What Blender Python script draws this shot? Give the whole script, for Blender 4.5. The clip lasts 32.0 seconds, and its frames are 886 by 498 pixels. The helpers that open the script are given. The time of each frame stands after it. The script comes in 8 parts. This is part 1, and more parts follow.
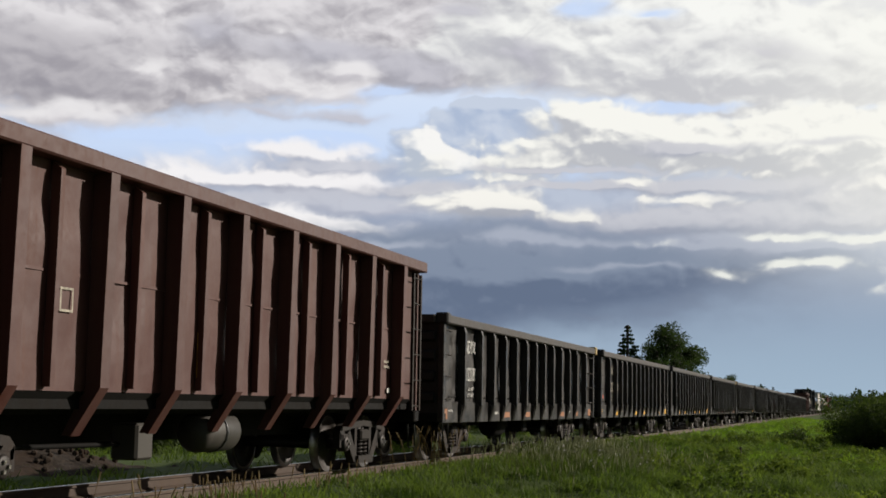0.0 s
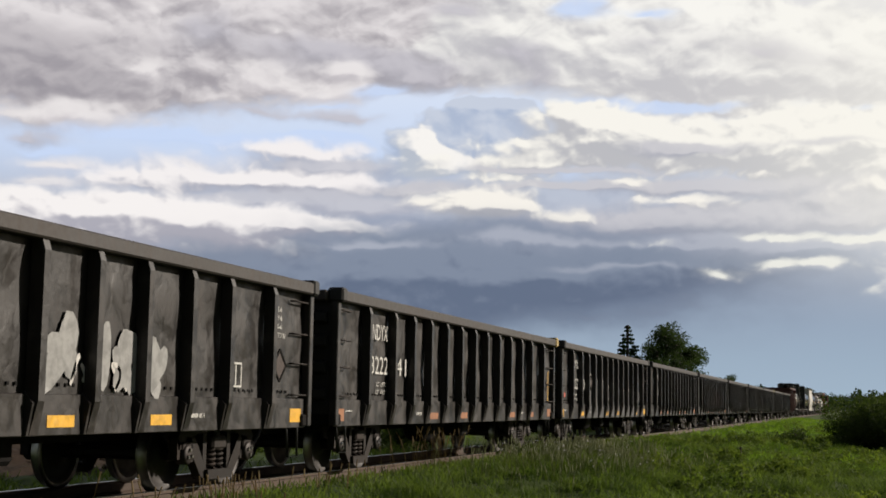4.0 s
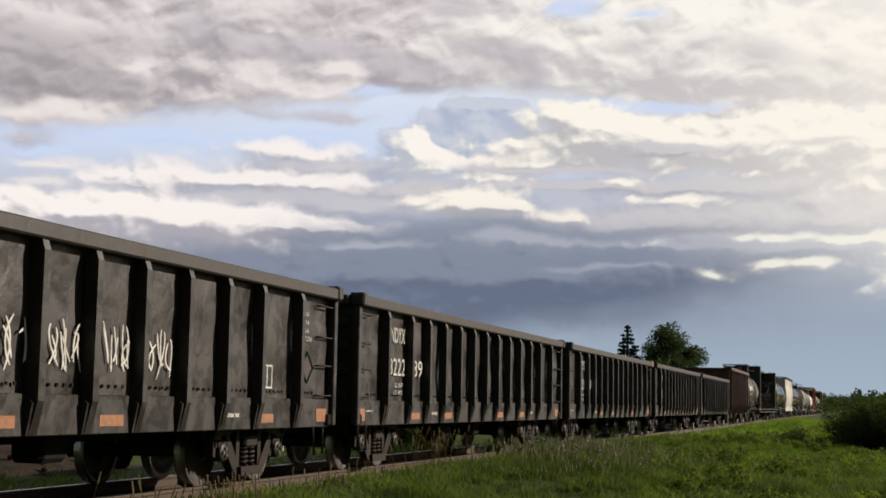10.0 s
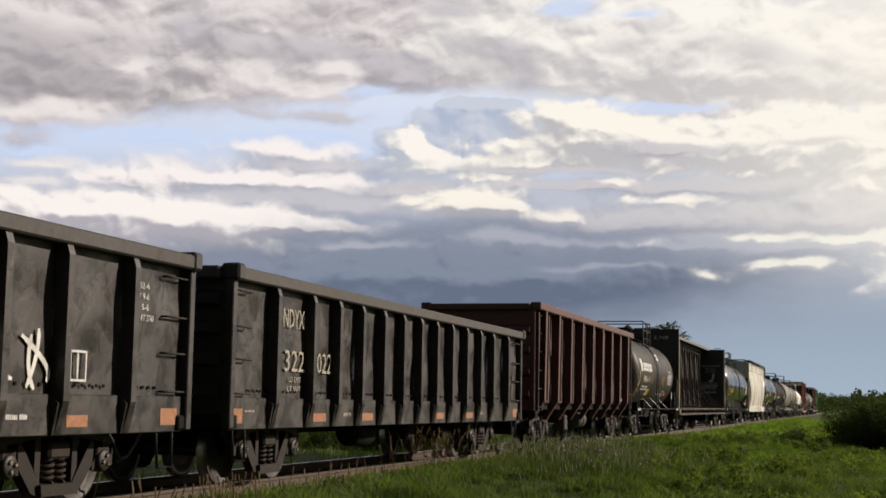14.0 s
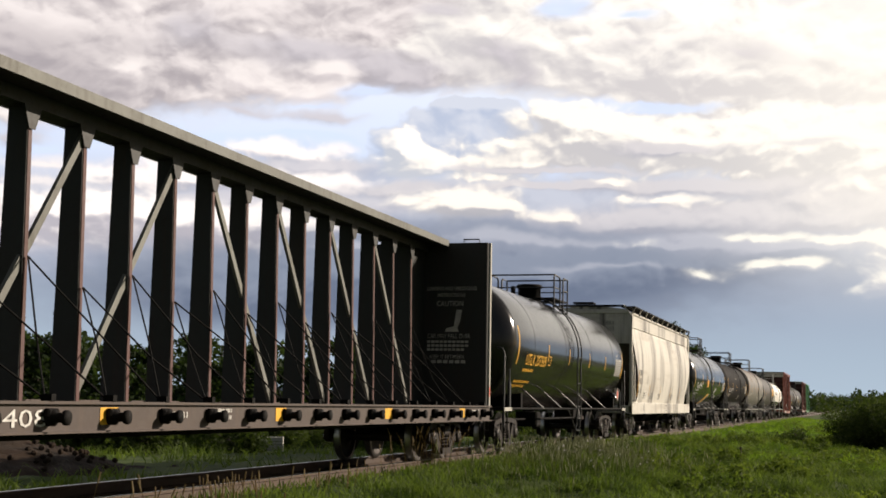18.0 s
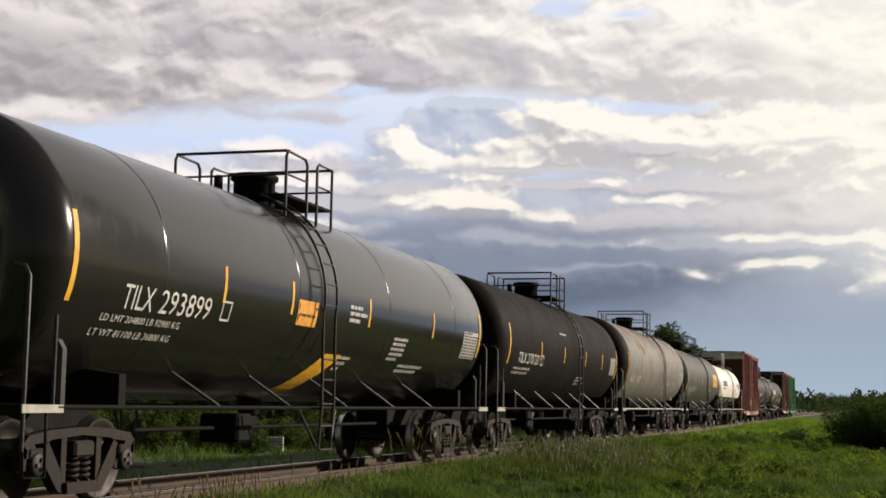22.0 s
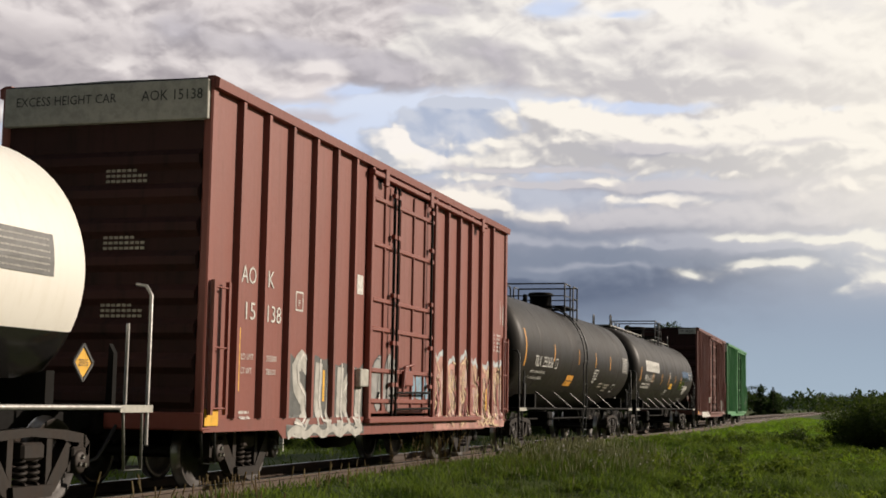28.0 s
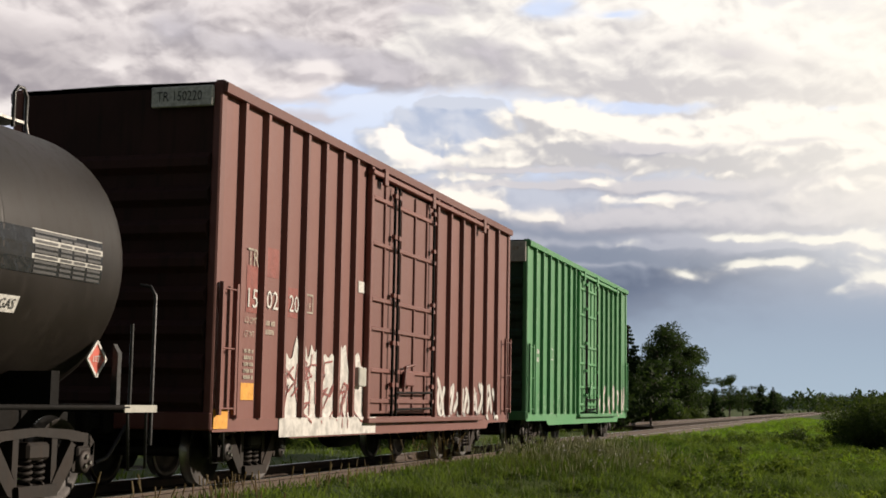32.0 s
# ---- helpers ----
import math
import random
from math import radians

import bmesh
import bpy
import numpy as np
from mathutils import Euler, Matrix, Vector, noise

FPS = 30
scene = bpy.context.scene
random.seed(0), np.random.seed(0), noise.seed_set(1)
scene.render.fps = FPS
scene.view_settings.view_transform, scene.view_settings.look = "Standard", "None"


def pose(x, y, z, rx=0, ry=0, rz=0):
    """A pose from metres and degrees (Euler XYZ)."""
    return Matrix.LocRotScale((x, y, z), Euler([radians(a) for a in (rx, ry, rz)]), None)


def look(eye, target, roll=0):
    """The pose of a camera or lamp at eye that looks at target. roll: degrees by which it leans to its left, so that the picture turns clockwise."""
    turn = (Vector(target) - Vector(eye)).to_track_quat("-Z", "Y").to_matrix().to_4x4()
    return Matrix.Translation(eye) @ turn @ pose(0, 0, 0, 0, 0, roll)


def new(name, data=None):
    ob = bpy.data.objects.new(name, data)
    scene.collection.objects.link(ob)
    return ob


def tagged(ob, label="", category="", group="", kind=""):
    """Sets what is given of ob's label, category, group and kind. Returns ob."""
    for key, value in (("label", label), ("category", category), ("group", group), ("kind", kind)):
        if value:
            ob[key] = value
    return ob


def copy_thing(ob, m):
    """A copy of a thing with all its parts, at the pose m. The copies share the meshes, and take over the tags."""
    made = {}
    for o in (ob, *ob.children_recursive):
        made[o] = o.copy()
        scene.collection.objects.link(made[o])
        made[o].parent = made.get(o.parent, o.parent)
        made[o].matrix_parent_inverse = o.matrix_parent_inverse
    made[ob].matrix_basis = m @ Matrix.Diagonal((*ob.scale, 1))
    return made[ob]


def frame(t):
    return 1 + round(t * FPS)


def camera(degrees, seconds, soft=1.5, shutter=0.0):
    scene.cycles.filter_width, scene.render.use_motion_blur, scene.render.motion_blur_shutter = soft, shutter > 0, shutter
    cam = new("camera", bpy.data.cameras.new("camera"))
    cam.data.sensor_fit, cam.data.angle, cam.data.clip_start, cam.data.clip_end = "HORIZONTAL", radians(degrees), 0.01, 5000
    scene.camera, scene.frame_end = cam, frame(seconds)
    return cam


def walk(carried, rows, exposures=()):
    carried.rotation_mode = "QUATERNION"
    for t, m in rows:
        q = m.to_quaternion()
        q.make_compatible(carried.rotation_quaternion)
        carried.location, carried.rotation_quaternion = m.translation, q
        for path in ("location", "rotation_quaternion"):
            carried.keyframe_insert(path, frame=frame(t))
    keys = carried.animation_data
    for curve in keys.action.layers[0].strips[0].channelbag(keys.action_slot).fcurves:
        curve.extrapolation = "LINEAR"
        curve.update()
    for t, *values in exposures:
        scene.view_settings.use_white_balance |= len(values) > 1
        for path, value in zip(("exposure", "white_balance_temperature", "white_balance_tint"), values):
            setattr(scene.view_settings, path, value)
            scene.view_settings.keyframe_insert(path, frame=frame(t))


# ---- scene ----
EYE = Vector((0.0, 0.0, 1.149))
YAW, PITCH, ROLL = radians(16.552), radians(6.312), 0.972
AIM = Vector((-math.sin(YAW) * math.cos(PITCH), math.cos(YAW) * math.cos(PITCH), math.sin(PITCH)))
cam = camera(35.385, 32.0, soft=1.7)
walk(cam, [(0.0, look(EYE, EYE + AIM, ROLL)), (32.0, look(EYE, EYE + AIM, ROLL))],
     exposures=[(0.0, 0.03, 6350, 8), (3.0, 0.02, 6400, 8.5), (6.0, 0.0, 6700, 10.5), (12.0, 0.02, 6750, 10.5), (16.0, 0.08, 6800, 11), (18.0, 0.30, 6850, 11.5), (19.2, 0.22, 6760, 11), (20.3, 0.05, 6760, 11), (21.0, -0.14, 6760, 11),
                (22.0, 0.10, 6760, 11), (23.0, 0.11, 6760, 11), (25.0, 0.08, 6760, 11), (26.5, -0.3, 6760, 11), (27.5, -0.22, 6760, 11), (28.0, 0.03, 6760, 11), (29.0, 0.1, 6760, 11), (32.0, 0.18, 6800, 11)])

TRACK = -9.053          # x of the track's centre line; z = 0 is the top of the rail
SUN_AZ, SUN_EL = radians(54), radians(22)   # to the right of +y, above the horizon


def shift(t):
    """Metres that the train has rolled towards the camera, 0 at 16 s."""
    u = (t - 16) / 16
    return 16 * (14.1526 * u + 0.3324 * u ** 2 - 0.0477 * u ** 3 - 0.3094 * u ** 4 - 0.0087 * u ** 5)


# ---------- node helpers ----------
class Nodes:
    def __init__(self, tree):
        self.t, self.n, self.l = tree, tree.nodes, tree.links

    def put(self, kind, ins=(), operation=None, use_clamp=False, blend_type=None, interpolation_type=None, vector_type=None, gradient_type=None, feature=None):
        nd = self.n.new(kind)
        if operation:
            nd.operation = operation
        if use_clamp:
            nd.use_clamp = True
        if blend_type:
            nd.data_type, nd.blend_type = "RGBA", blend_type
        if interpolation_type:
            nd.interpolation_type = interpolation_type
        if vector_type:
            nd.vector_type = vector_type
        if gradient_type:
            nd.gradient_type = gradient_type
        if feature:
            nd.feature = feature
        for key, v in dict(ins).items():
            s = nd.inputs[key]
            if isinstance(v, bpy.types.NodeSocket):
                self.l.new(v, s)
            else:
                s.default_value = v
        return nd

    def math(self, op, a, b=0.0, c=0.0, clamp=False):
        return self.put("ShaderNodeMath", {0: a, 1: b, 2: c}, operation=op, use_clamp=clamp).outputs[0]

    def vmath(self, op, a, b=(0, 0, 0)):
        return self.put("ShaderNodeVectorMath", {0: a, 1: b}, operation=op).outputs[0]

    def noise(self, vec, scale, detail=3.0, rough=0.55):
        return self.put("ShaderNodeTexNoise", {"Vector": vec, "Scale": scale, "Detail": detail, "Roughness": rough}).outputs[0]

    def ramp(self, fac, *stops):
        nd = self.put("ShaderNodeValToRGB", {0: fac})
        el = nd.color_ramp.elements
        while len(el) < len(stops):
            el.new(0.5)
        for e, (p, c) in zip(el, stops):
            e.position, e.color = p, (*c, 1) if isinstance(c, tuple) else (c, c, c, 1)
        return nd.outputs[0]

    def mix(self, fac, a, b, blend="MIX"):
        nd = self.put("ShaderNodeMix", {}, blend_type=blend)
        for i, v in ((0, fac), (6, a), (7, b)):
            if isinstance(v, bpy.types.NodeSocket):
                self.l.new(v, nd.inputs[i])
            else:
                nd.inputs[i].default_value = (*v, 1) if isinstance(v, tuple) else v
        return nd.outputs[2]

    def smooth(self, x, lo, hi):
        return self.put("ShaderNodeMapRange", {0: x, 1: lo, 2: hi, 3: 0.0, 4: 1.0}, interpolation_type="SMOOTHSTEP").outputs[0]


# ---------- the sky: broken cloud, the same for the world and for the drifting bank of cloud ahead ----------
def sky_colour(N, way):
    """Colour of the cloudy sky by direction: azimuth (degrees right of +y) and height (degrees)."""
    sep = N.put("ShaderNodeSeparateXYZ", {0: N.vmath("NORMALIZE", way)})
    az = N.math("MULTIPLY", N.math("ARCTAN2", sep.outputs[0], sep.outputs[1]), 57.2958)
    el = N.math("MULTIPLY", N.math("ARCSINE", sep.outputs[2]), 57.2958)

    def at(da, de):
        """Bent place and the cloud grains, at an offset towards the light."""
        flat = N.put("ShaderNodeCombineXYZ", {0: N.math("ADD", az, da), 1: N.math("ADD", el, de)}).outputs[0]
        broad = N.put("ShaderNodeTexNoise", {"Vector": N.vmath("MULTIPLY", flat, (0.5, 1.0, 1.0)), "Scale": 0.42, "Detail": 2.0, "Roughness": 0.5}).outputs[1]
        close = N.put("ShaderNodeTexNoise", {"Vector": N.vmath("MULTIPLY", flat, (0.7, 1.0, 1.0)), "Scale": 1.3, "Detail": 2.0, "Roughness": 0.5}).outputs[1]
        bent = N.vmath("ADD", flat, N.vmath("MULTIPLY", N.vmath("SUBTRACT", broad, (0.5, 0.5, 0.5)), (2.8, 1.1, 0)))
        bent = N.vmath("ADD", bent, N.vmath("MULTIPLY", N.vmath("SUBTRACT", close, (0.5, 0.5, 0.5)), (0.75, 0.5, 0)))
        fine = N.math("SUBTRACT", N.noise(N.vmath("MULTIPLY", bent, (0.55, 1.0, 1.0)), 0.36, 4.0, 0.46), 0.5)
        cell = N.put("ShaderNodeTexVoronoi", {"Vector": N.vmath("MULTIPLY", bent, (0.7, 1.0, 1.0)), "Scale": 0.95, "Detail": 2.0, "Roughness": 0.42, "Lacunarity": 2.3, "Smoothness": 0.6}, feature="SMOOTH_F1").outputs[0]
        puff = N.math("MULTIPLY_ADD", cell, -0.60, N.math("MULTIPLY_ADD", fine, 0.6, 0.38))
        curl = N.math("SUBTRACT", N.noise(N.vmath("MULTIPLY", bent, (0.65, 1.0, 1.0)), 0.85, 4.0, 0.46), 0.5)
        return bent, {"fine": fine, "puff": puff, "curl": curl}

    here, there = at(0.0, 0.0), at(0.14, 0.26)
    grain_light = N.math("MULTIPLY", N.math("SUBTRACT", here[1]["curl"], there[1]["curl"]), 0.55)

    def layer(col, top, foot, soft, edge, rough, grain, solid, blobs):
        """One bank of cloud over the rest: top colour where it thins towards the light, foot colour below."""
        def bank(place):
            """Blobs of cloud, torn by the grains only where there is some cloud."""
            body = 0.0
            for a, e, ra, re, w in blobs:
                mp = N.put("ShaderNodeMapping", {0: place[0], 1: (a, e, 0), 3: (ra, re, 1)}, vector_type="TEXTURE")
                g = N.put("ShaderNodeTexGradient", {0: mp.outputs[0]}, gradient_type="QUADRATIC_SPHERE").outputs[1]
                body = N.math("MULTIPLY_ADD", g, w, body)
            grains = N.math("MULTIPLY_ADD", place[1]["curl"], 0.34, N.math("MULTIPLY", place[1][grain], rough * 1.9))
            return N.math("MULTIPLY_ADD", grains, N.math("MULTIPLY", body, 3.0, clamp=True), body)
        m, n = bank(here), bank(there)
        slope = N.math("MULTIPLY_ADD", N.math("SUBTRACT", m, n), 1.0, grain_light)
        light = N.smooth(N.math("MULTIPLY_ADD", here[1]["curl"], 0.7, slope), -0.36, 0.38)
        far_edge = N.math("MULTIPLY_ADD", light, -0.6 * soft, edge + 1.5 * soft)
        cover = N.math("MULTIPLY", N.smooth(m, edge, far_edge), solid)
        return N.mix(cover, col, N.mix(light, foot, top))

    col = N.ramp(N.math("DIVIDE", el, 40.0, clamp=True), (0.0, (0.36, 0.46, 0.57)), (0.05, (0.33, 0.42, 0.53)), (0.12, (0.30, 0.36, 0.47)),
                 (0.19, (0.46, 0.50, 0.60)), (0.25, (0.58, 0.68, 0.88)), (0.31, (0.66, 0.74, 0.90)), (0.40, (0.66, 0.66, 0.72)), (1.0, (0.45, 0.46, 0.50)))
    # the high sheet, lilac grey to the left and cream to the right
    col = layer(col, (0.76, 0.72, 0.73), (0.37, 0.345, 0.375), 0.5, 0.2, 1.3, "fine", 1,
                [(-33.5, 13.56, 14.0, 5.79, 1.62), (-27.5, 14.46, 12.8, 5.03, 1.5), (-20.2, 15.26, 10.1, 5.18, 1.5), (-15.7, 15.14, 7.9, 4.88, 1.25)])
    # cream sheet
    col = layer(col, (0.93, 0.91, 0.87), (0.55, 0.54, 0.565), 0.5, 0.16, 1.2, "fine", 1,
                [(-14.0, 15.15, 10.1, 5.03, 1.38), (-7.4, 14.64, 11.6, 4.88, 1.62), (-0.6, 13.72, 11.6, 5.18, 1.75), (-5.8, 13.47, 9.1, 3.35, 1), (1.9, 10.52, 10.1, 6.10, 1.25)])
    # heavy undersides
    col = layer(col, (0.46, 0.43, 0.455), (0.30, 0.28, 0.315), 1.1, 0.12, 1.1, "fine", 0.8,
                [(-33.2, 12.48, 8.2, 2.90, 1.38), (-30.9, 14.44, 7.9, 2.74, 0.75), (-36.1, 13.97, 4.9, 3.35, 0.75)])
    # small grey rags
    col = layer(col, (0.54, 0.52, 0.57), (0.36, 0.35, 0.40), 0.9, 0.04, 1, "fine", 0.85,
                [(-26.9, 14.61, 4.2, 1.93, 1.25), (-22.1, 14.17, 5.3, 1.75, 1.25), (-18.8, 13.25, 4.6, 1.58, 1.38), (-16.7, 15.92, 3.9, 1.40, 1.12), (-13.3, 13.10, 2.1, 1.40, 1), (-14.3, 14.12, 3.9, 1.58, 1), (-34.2, 10.08, 3.2, 0.77, 1.12), (-21.1, 11.57, 5.6, 0.63, 1), (-25.3, 11.63, 5.6, 0.56, 0.75), (-31.6, 10.71, 2.1, 0.35, 0.75), (-8.6, 14.78, 4.2, 1.40, 0.75), (-4.2, 14.32, 3.9, 1.23, 0.75), (-1.3, 13.87, 4.2, 1.05, 0.62)])
    # lit rags
    col = layer(col, (0.84, 0.80, 0.80), (0.68, 0.64, 0.66), 0.9, 0.06, 1, "fine", 0.9,
                [(-25.1, 13.13, 3.5, 1.40, 1.25), (-22.1, 12.57, 3.9, 1.40, 1.38), (-21.4, 13.63, 2.1, 1.05, 1.12), (-32.1, 11.12, 7.0, 1.05, 1.25), (-30.2, 13.05, 3.2, 1.40, 0.88), (-27.3, 9.48, 6.7, 1.23, 1), (-32.4, 9.20, 5.6, 0.77, 1), (-33.3, 8.48, 4.2, 0.63, 1.12), (-24.2, 14.87, 2.8, 0.88, 0.75), (-29.4, 15.45, 4.2, 1.05, 0.75)])
    # open sky
    col = layer(col, (0.58, 0.69, 0.92), (0.56, 0.67, 0.90), 0.6, 0.12, 0.9, "fine", 0.88,
                [(-19.9, 12.64, 2.4, 0.91, 1), (-11.3, 15.94, 3.0, 1.04, 1.12), (-8.4, 15.83, 1.8, 0.61, 0.75), (-8.1, 12.20, 10.1, 0.61, 1.12), (-0.7, 11.77, 4.9, 0.55, 1), (-22.0, 12.00, 3.7, 0.37, 0.62), (-28.0, 10.47, 10.1, 0.85, 1.25), (-22.0, 10.73, 4.0, 0.61, 1.12), (-33.3, 9.70, 4.6, 0.55, 1)])
    # tall blue-grey cloud behind the tower
    col = layer(col, (0.57, 0.62, 0.73), (0.42, 0.49, 0.64), 0.35, 0.1, 0.7, "puff", 1,
                [(-15.2, 11.01, 5.5, 2.38, 1.75), (-17.7, 10.04, 4.0, 2.19, 1.62), (-18.9, 10.36, 1.5, 1.65, 1), (-15.7, 12.04, 1.8, 0.95, 1.12), (-14.2, 12.17, 1.8, 0.88, 1.12)])
    # the grey body of the cumulus
    col = layer(col, (0.50, 0.54, 0.64), (0.34, 0.38, 0.49), 0.7, 0.06, 0.9, "fine", 0.95,
                [(-27.9, 7.28, 19.0, 2.19, 1.5), (-19.8, 8.02, 12.1, 2.27, 1.5), (-12.1, 7.79, 14.6, 2.74, 1.5), (-3.6, 7.53, 15.4, 2.56, 1.5), (-32.3, 5.84, 14.6, 2.56, 1.25), (-22.0, 9.65, 7.3, 0.88, 0.88)])
    # upper rolls of cumulus
    col = layer(col, (0.90, 0.86, 0.86), (0.40, 0.405, 0.475), 1, 0.02, 0.6, "puff", 1,
                [(-23.2, 10.16, 6.7, 0.95, 1.38), (-25.2, 9.07, 11.5, 1.19, 1.62), (-22, 8.95, 5.9, 1.19, 1.38), (-29.5, 8.57, 7.9, 1.03, 1.12)])
    # long grey foot
    col = layer(col, (0.56, 0.56, 0.62), (0.42, 0.43, 0.51), 0.7, 0.14, 0.9, "fine", 0.85,
                [(-25.2, 8.31, 11.9, 0.87, 1.25), (-22.0, 9.70, 5.9, 0.52, 1), (-20.1, 8.01, 7.1, 1.11, 1.25), (-26.5, 6.07, 9.5, 1.59, 0.88)])
    # great white roll
    col = layer(col, (0.92, 0.88, 0.87), (0.42, 0.41, 0.47), 1, 0.02, 0.6, "puff", 1,
                [(-32.1, 7.31, 12.7, 1.98, 1.75), (-27.9, 7.28, 7.5, 1.82, 1.75), (-24.9, 6.59, 4.8, 1.82, 1.75), (-21.2, 7.17, 5.2, 0.79, 1.38), (-23.8, 7.44, 5.2, 0.95, 1.25), (-23.3, 6.18, 2.8, 0.87, 1.12), (-36.2, 6.97, 7.1, 2.38, 1.25), (-31.2, 6.11, 8.7, 1.59, 1)])
    # white tower
    col = layer(col, (0.93, 0.90, 0.87), (0.48, 0.52, 0.60), 0.35, 0.05, 0.7, "puff", 1,
                [(-18.4, 10.44, 1.9, 1.65, 2.12), (-17.6, 9.86, 2.6, 1.15, 1.62), (-15.9, 9.79, 2.64, 0.759, 0.694)])
    # cream ridge
    col = layer(col, (0.93, 0.90, 0.84), (0.50, 0.50, 0.53), 0.75, 0.05, 0.75, "puff", 1,
                [(-13.3, 9.98, 9.1, 1.27, 1.5), (-10.9, 10.8, 7.1, 1.66, 1.62), (-10.2, 11.44, 3.6, 1.43, 1.5), (-12, 11.77, 2.8, 1.03, 1.5), (-6.3, 10.76, 9.1, 2.06, 1.75), (-1.8, 10.32, 9.9, 2.97, 1.88), (1, 9.44, 8.7, 4.36, 1.88), (-15.1, 9.25, 4.72, 0.853, 0.775), (-9, 9, 5.36, 0.914, 0.775)])
    # grey bands in the ridge
    col = layer(col, (0.58, 0.57, 0.61), (0.38, 0.39, 0.46), 0.7, 0.03, 0.9, "fine", 0.9,
                [(-7.4, 10.48, 4.4, 0.55, 1.25), (-14.9, 9.69, 4.4, 0.32, 1), (-6.1, 8.97, 9.5, 0.71, 1.25), (-1.8, 8.40, 7.5, 1.19, 1.38), (-0.7, 7.59, 10.3, 1.11, 1.25), (-8.6, 7.52, 11.9, 1.43, 1.38), (-12.5, 8.94, 6.3, 0.40, 1.12), (-18.0, 8.76, 4.8, 0.71, 1.12), (-11.4, 9.64, 5.9, 0.32, 0.88), (-1.6, 10.53, 4.4, 0.36, 0.62)])
    # cream puffs
    col = layer(col, (0.92, 0.88, 0.82), (0.44, 0.44, 0.48), 0.75, 0.05, 0.75, "puff", 1,
                [(-16.3, 8.16, 3.8, 1.27, 1.88), (-14.7, 8.11, 3.2, 1.51, 1.75), (-11.7, 7.74, 2.4, 0.914, 0.93), (-7.2, 8.43, 5.36, 0.806, 0.856), (-9.7, 9.14, 2.56, 0.558, 0.775), (0.6, 8.68, 4.8, 1.03, 1), (-4, 9.58, 5.04, 0.853, 0.546)])
    # rain-dark base
    col = layer(col, (0.21, 0.25, 0.335), (0.115, 0.148, 0.225), 1.6, 0.0, 0.55, "fine", 0.93,
                [(-18.1, 5.14, 21.0, 3.68, 2.75), (-12.7, 5.46, 17.5, 3.16, 2.25), (-25.0, 4.05, 14.7, 3.33, 2.25), (-5.8, 5.83, 15.4, 2.10, 1.12), (-11.6, 3.38, 18.2, 2.45, 0.88)])
    # ragged grey over the base
    col = layer(col, (0.50, 0.52, 0.60), (0.32, 0.35, 0.44), 1, 0.06, 1.1, "fine", 0.6,
                [(-13.9, 6.72, 7.9, 0.79, 1.25), (-6.7, 6.59, 9.1, 0.87, 1.25), (-20.0, 6.45, 5.9, 0.63, 1), (-9.3, 5.71, 6.3, 0.48, 0.88), (-2.5, 6.38, 7.9, 0.87, 1.12)])
    # low lit scraps
    col = layer(col, (0.88, 0.87, 0.80), (0.52, 0.53, 0.58), 0.7, 0.06, 0.6, "puff", 0.9,
                [(0.4, 6.75, 5.9, 1.1, 1.3), (1.6, 5.22, 3.2, 1.59, 1.6), (-3.3, 5.75, 1.5, 0.85, 1.5), (-1.8, 5.6, 1.7, 0.85, 1.5), (-8.6, 6.64, 3.0, 0.8, 0.6), (-5.6, 5.4, 2.2, 0.6, 0.8), (-3.4, 6.96, 4.4, 0.7, 0.7)])
    # warm and bright on the side of the low sun
    glow = N.math("MULTIPLY", N.smooth(az, -10.0, 10.0), N.smooth(el, 3.0, 8.5))
    col = N.mix(N.math("MULTIPLY", glow, 0.9), col, (0.95, 0.92, 0.84))
    over = N.math("MULTIPLY", N.smooth(el, 15.5, 30.0), N.smooth(here[1]["fine"], -0.20, 0.12))
    return N.mix(over, col, (0.70, 0.69, 0.70))


world = bpy.data.worlds.new("overcast_evening")
scene.world = world
world.use_nodes = True
N = Nodes(world.node_tree)
N.n.clear()
clear = N.put("ShaderNodeTexSky")
clear.sky_type, clear.sun_disc, clear.sun_elevation, clear.sun_rotation = "NISHITA", False, SUN_EL, SUN_AZ
way = N.put("ShaderNodeTexCoord").outputs["Generated"]
height = N.put("ShaderNodeSeparateXYZ", {0: way}).outputs[2]
clouds = N.mix(N.smooth(N.noise(N.vmath("MULTIPLY", way, (1.0, 1.0, 2.5)), 3.0, 4, 0.55), 0.34, 0.66),
               N.ramp(height, (0.0, (0.66, 0.60, 0.54)), (0.15, (0.62, 0.58, 0.56)), (0.4, (0.52, 0.52, 0.56)), (1.0, (0.45, 0.46, 0.50))), (0.80, 0.76, 0.70))
both = N.put("ShaderNodeAddShader", {0: N.put("ShaderNodeBackground", {0: clear.outputs[0], 1: 0.020}).outputs[0],
                                     1: N.put("ShaderNodeBackground", {0: clouds, 1: 0.11}).outputs[0]})
N.put("ShaderNodeOutputWorld", {0: both.outputs[0]})

sun = new("sun", bpy.data.lights.new("sun", "SUN"))
sun.data.energy, sun.data.angle, sun.data.color = 4.8, radians(0.6), (1.0, 0.89, 0.77)
sun.matrix_world = look((60 * math.sin(SUN_AZ), 60 * math.cos(SUN_AZ), 60 * math.tan(SUN_EL)), (0, 0, 0))


